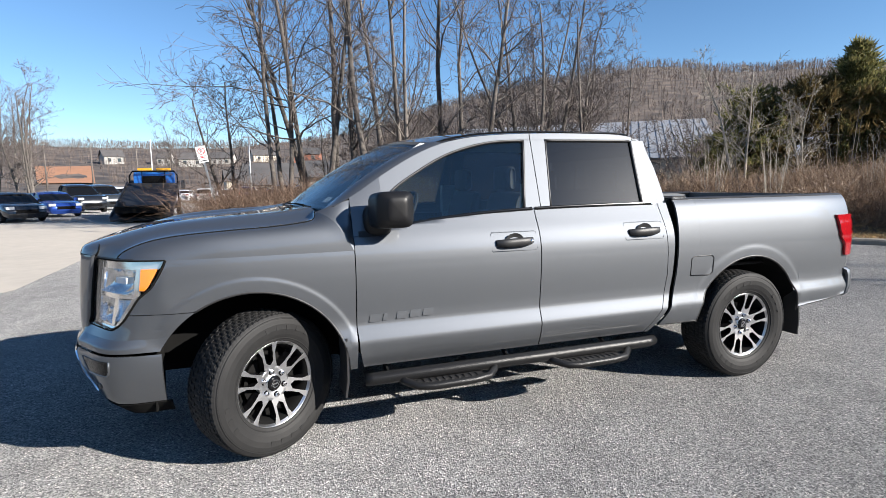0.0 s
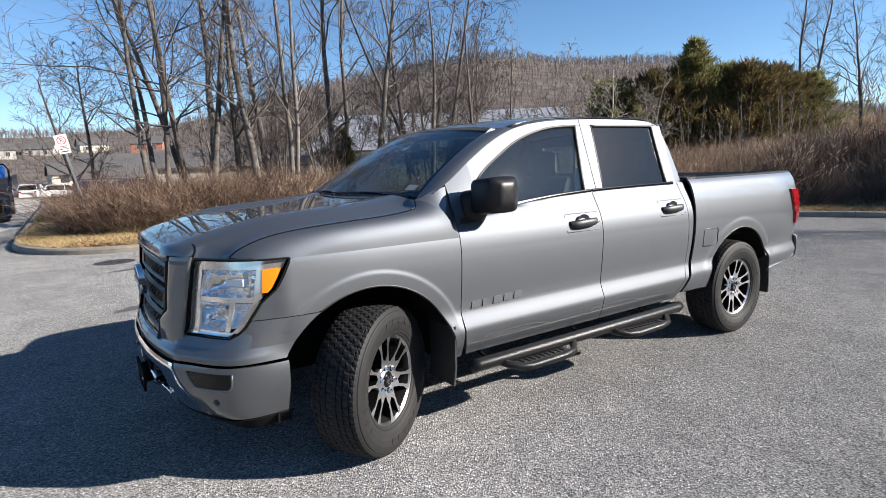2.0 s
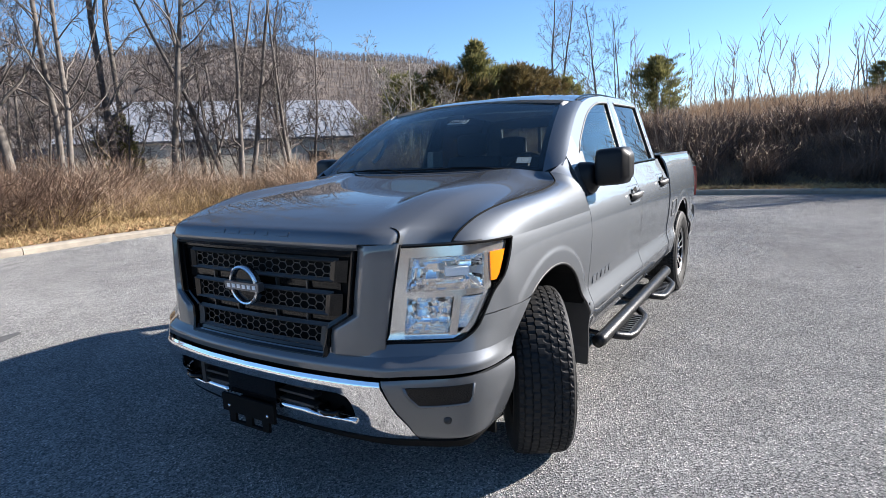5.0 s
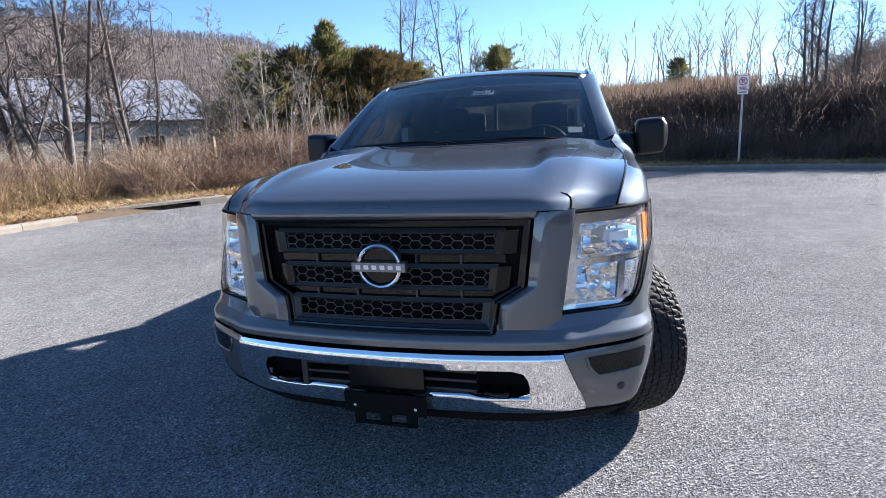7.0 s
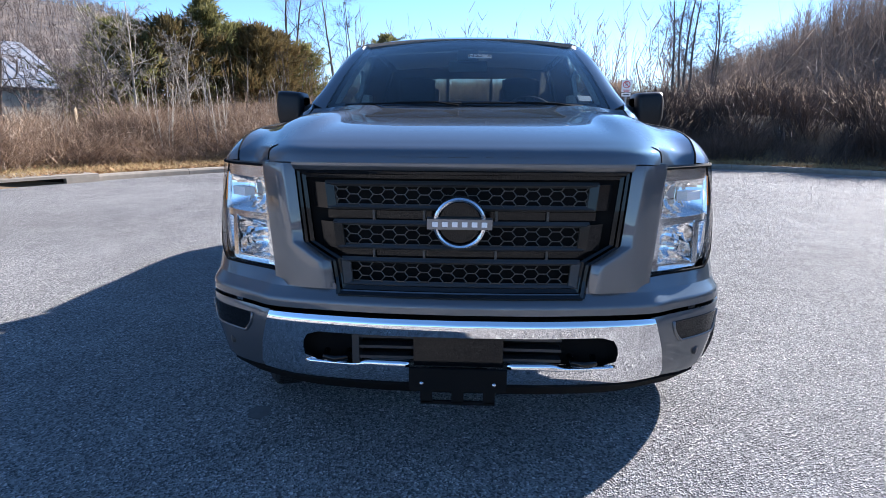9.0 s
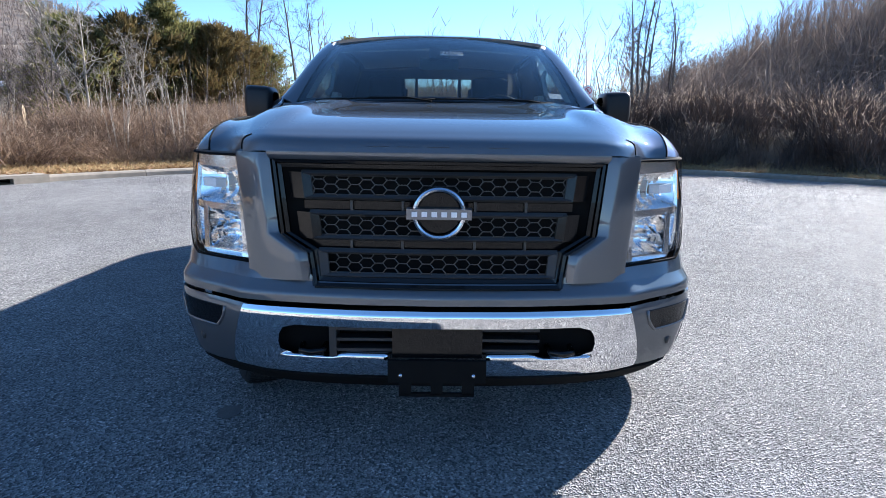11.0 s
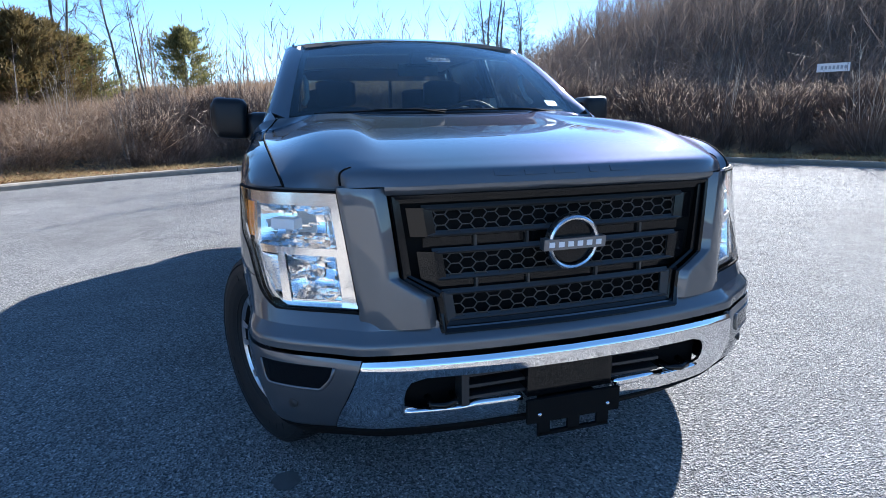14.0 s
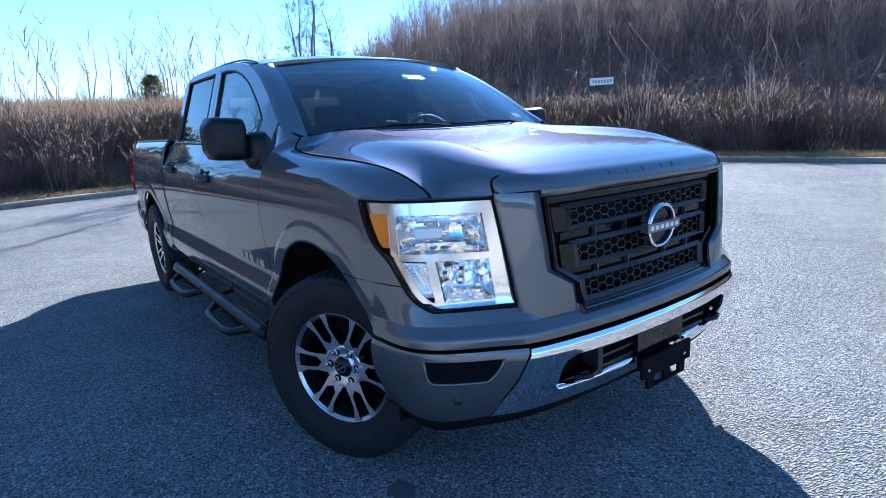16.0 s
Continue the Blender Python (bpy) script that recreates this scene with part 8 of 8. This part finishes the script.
# ---- buildings beyond the trees ----
METAL_ROOF = material("grey_metal_roof", (0.24, 0.25, 0.27), 0.6, 0.1, vary=0.3, scale=2, second=(0.14, 0.15, 0.17))
CREAM = material("cream_siding", (0.66, 0.60, 0.49), 0.8, vary=0.25, scale=2)
WHITE_WALL = material("white_siding", (0.37, 0.355, 0.33), 0.8, vary=0.2, scale=2)
BRICKM = material("red_brick_wall", (0.30, 0.12, 0.08), 0.9, vary=0.5, scale=12, second=(0.20, 0.09, 0.06))
SHINGLE = material("dark_shingle", (0.09, 0.085, 0.085), 0.9, vary=0.6, scale=5)
PANE = material("window_pane", (0.03, 0.035, 0.04), 0.1, coat=1.0)


def gable_house(name, m, L, D, eave, ridge, wall_mat, roof_mat, label, windows, over=0.4, ribs=0, group="houses"):
    """Long side along x, front towards -y."""
    h = empty(name, m, label, "building", group)
    Shell().box((-L / 2, 0, -2.0), (L / 2, 0.2, eave)).done("wall", wall_mat, h)
    Shell().box((-L / 2, D - 0.2, -2.0), (L / 2, D, eave)).done("wall", wall_mat, h)
    for x in (-L / 2, L / 2 - 0.2):
        Shell().prism([(0, -2.0), (D, -2.0), (D, eave), (D / 2, ridge - 0.12), (0, eave)], x, x + 0.2, Matrix(((0, 1, 0, 0), (1, 0, 0, 0), (0, 0, 1, 0), (0, 0, 0, 1)))).done("gable_wall", wall_mat, h)
    slope = (ridge - eave) / (D / 2)
    for y0, y1 in ((-over, D / 2), (D + over, D / 2)):
        z0 = eave - over * slope
        rf = Shell().panel([[(x, y0, z0) for x in (-L / 2 - over, 0, L / 2 + over)], [(x, (y0 + y1) / 2, (z0 + ridge) / 2) for x in (-L / 2 - over, 0, L / 2 + over)], [(x, y1, ridge) for x in (-L / 2 - over, 0, L / 2 + over)]], 0.12, (0, D / 2, -20)).done("roof", roof_mat, h)
        for k in range(ribs):
            x = -L / 2 - over + (L + 2 * over) * (k + 0.5) / ribs
            if y0 < y1:
                Shell().prism([(y0, z0), (y1, ridge), (y1, ridge + 0.035), (y0, z0 + 0.035)], x - 0.018, x + 0.018, Matrix(((0, 1, 0, 0), (1, 0, 0, 0), (0, 0, 1, 0), (0, 0, 0, 1)))).done("roof_rib", roof_mat, rf)
    for x, z, w, hh in windows:
        wi = Shell().box((x - w / 2 - 0.06, -0.05, z - 0.06), (x + w / 2 + 0.06, 0.0, z + hh + 0.06)).done("window", WHITE_WALL, h)
        Shell().box((x - w / 2, -0.07, z), (x + w / 2, -0.05, z + hh)).done("pane", PANE, wi)
    return h


def facing(x, y, turn, z=None):
    return Matrix.Translation((x, y, land(x, y) if z is None else z)) @ Matrix.Rotation(radians(turn), 4, "Z")


gable_house("warehouse", facing(18.6, 25.4, -38, 0.4), 17.0, 17.0, 2.5, 5.4, CREAM, METAL_ROOF, "long cream warehouse with a ribbed grey metal roof", [(-5, 0.6, 1.2, 1.0), (5, 0.6, 1.2, 1.0)], 0.2, 34, "warehouses")
gable_house("warehouse", facing(34.0, 24.0, -38, 0.0), 9.0, 12.0, 2.8, 4.6, WHITE_WALL, METAL_ROOF, "smaller white shed with a grey metal roof", [(0, 0.8, 1.2, 1.0)], 0.4, 14, "warehouses")
gable_house("low_building", facing(11.8, 41.0, -12, -1.2), 15.0, 9.0, 3.6, 5.0, WHITE_WALL, SHINGLE, "low white building with a dark roof", [(-5, 1.2, 1.4, 1.2), (-1, 1.2, 1.4, 1.2), (3, 1.2, 1.4, 1.2)])
gable_house("brick_house", facing(20.5, 58.0, -20), 9.0, 9.0, 3.2, 6.2, BRICKM, SHINGLE, "red brick house with a gabled porch", [(-2.5, 1.0, 1.2, 1.4), (2.5, 1.0, 1.2, 1.4)])
gable_house("porch_house", facing(6.0, 78.0, -10), 12.0, 9.0, 3.0, 6.0, CREAM, SHINGLE, "cream building with a gabled front", [(-3, 1.0, 1.4, 1.4), (3, 1.0, 1.4, 1.4)])
gable_house("porch_house", facing(2.5, 118.0, 5), 10.0, 8.0, 2.6, 4.8, CREAM, SHINGLE, "tan house beside the lower car park", [(-3, 1.0, 1.4, 1.4), (3, 1.0, 1.4, 1.4)])
for az, r, L, wm, lab, t in ((100.5, 215, 6, WHITE_WALL, "white house on the far hillside", 25), (96.6, 212, 4, WHITE_WALL, "small white house on the far hillside", -10), (94.2, 208, 8, WHITE_WALL, "pale house on the far hillside", 5), (91.6, 218, 8, WHITE_WALL, "pale gabled house on the slope", -15), (87.5, 230, 9, CREAM, "tan house on the slope", 10), (83.5, 200, 9, BRICKM, "brick house on the slope", -15)):
    x, y = r * math.cos(radians(az)), r * math.sin(radians(az))
    gable_house("hillside_house", facing(x, y, t), L, 6.0, 2.9, 5.0, wm, SHINGLE, lab, [(-L / 4, 0.9, 1.0, 1.2), (L / 4, 0.9, 1.0, 1.2)])
RED_SOIL = material("red_soil", (0.36, 0.17, 0.09), 1.0, vary=0.7, scale=0.6, second=(0.22, 0.11, 0.06), bump=0.4, bump_scale=6)
so = Shell()
rows = []
for r in steps(143, 196, 8):
    rows.append([(r * math.cos(a), r * math.sin(a), land(r * math.cos(a), r * math.sin(a)) + 0.3) for a in (radians(v) for v in steps(102.2, 106.4, 12))])
so.grid(rows)
tagged(so.done("bare_soil", RED_SOIL, None, "", True), "patch of bare reddish soil on the slope", "ground", kind="structure")
low = Shell()
low.grid([[(x, y, land(x, y) + 0.06) for x in steps(-9.0, 15, 13)] for y in steps(62, 96, 14)])
tagged(low.done("lower_car_park", ASPHALT, None, "", True), "grey asphalt car park lower down", "car park", kind="structure")


def pole(name, x, y, h, r, label, arm=0.0):
    p = empty(name, facing(x, y, 0), label, "pole", "poles")
    Shell().tube([(0, 0, -0.5), (0, 0, h)], [r, r * 0.6], 8).done("shaft", GALV if arm < 0 else SIGN_WHITE if arm == 0 else BARK, p, "", True)
    if arm > 0:
        Shell().box((-arm, -0.06, h - 0.7), (arm, 0.06, h - 0.58)).done("cross_arm", BARK, p)
        for k in (-0.9, -0.3, 0.3, 0.9):
            Shell().tube([(k * arm, 0, h - 0.6), (k * arm, 0, h - 0.42)], 0.04, 6).done("insulator", STONE, p)
    if arm < 0:
        Shell().box((-0.5, -0.14, h - 0.08), (0.5, 0.14, h + 0.04)).done("lamp_head", GALV, p)


pole("flagpole", -13.0, 96.0, 9.5, 0.10, "tall thin white flagpole")
pole("street_lamp", 0.9, 47.0, 5.6, 0.09, "grey car-park lamp on a pole", -1)
for x, y in ((-34.0, 120.0), (-26, 118), (-19, 122)):
    pole("utility_pole", x, y, 9.0, 0.16, "wooden utility pole with a cross arm", 1.1)
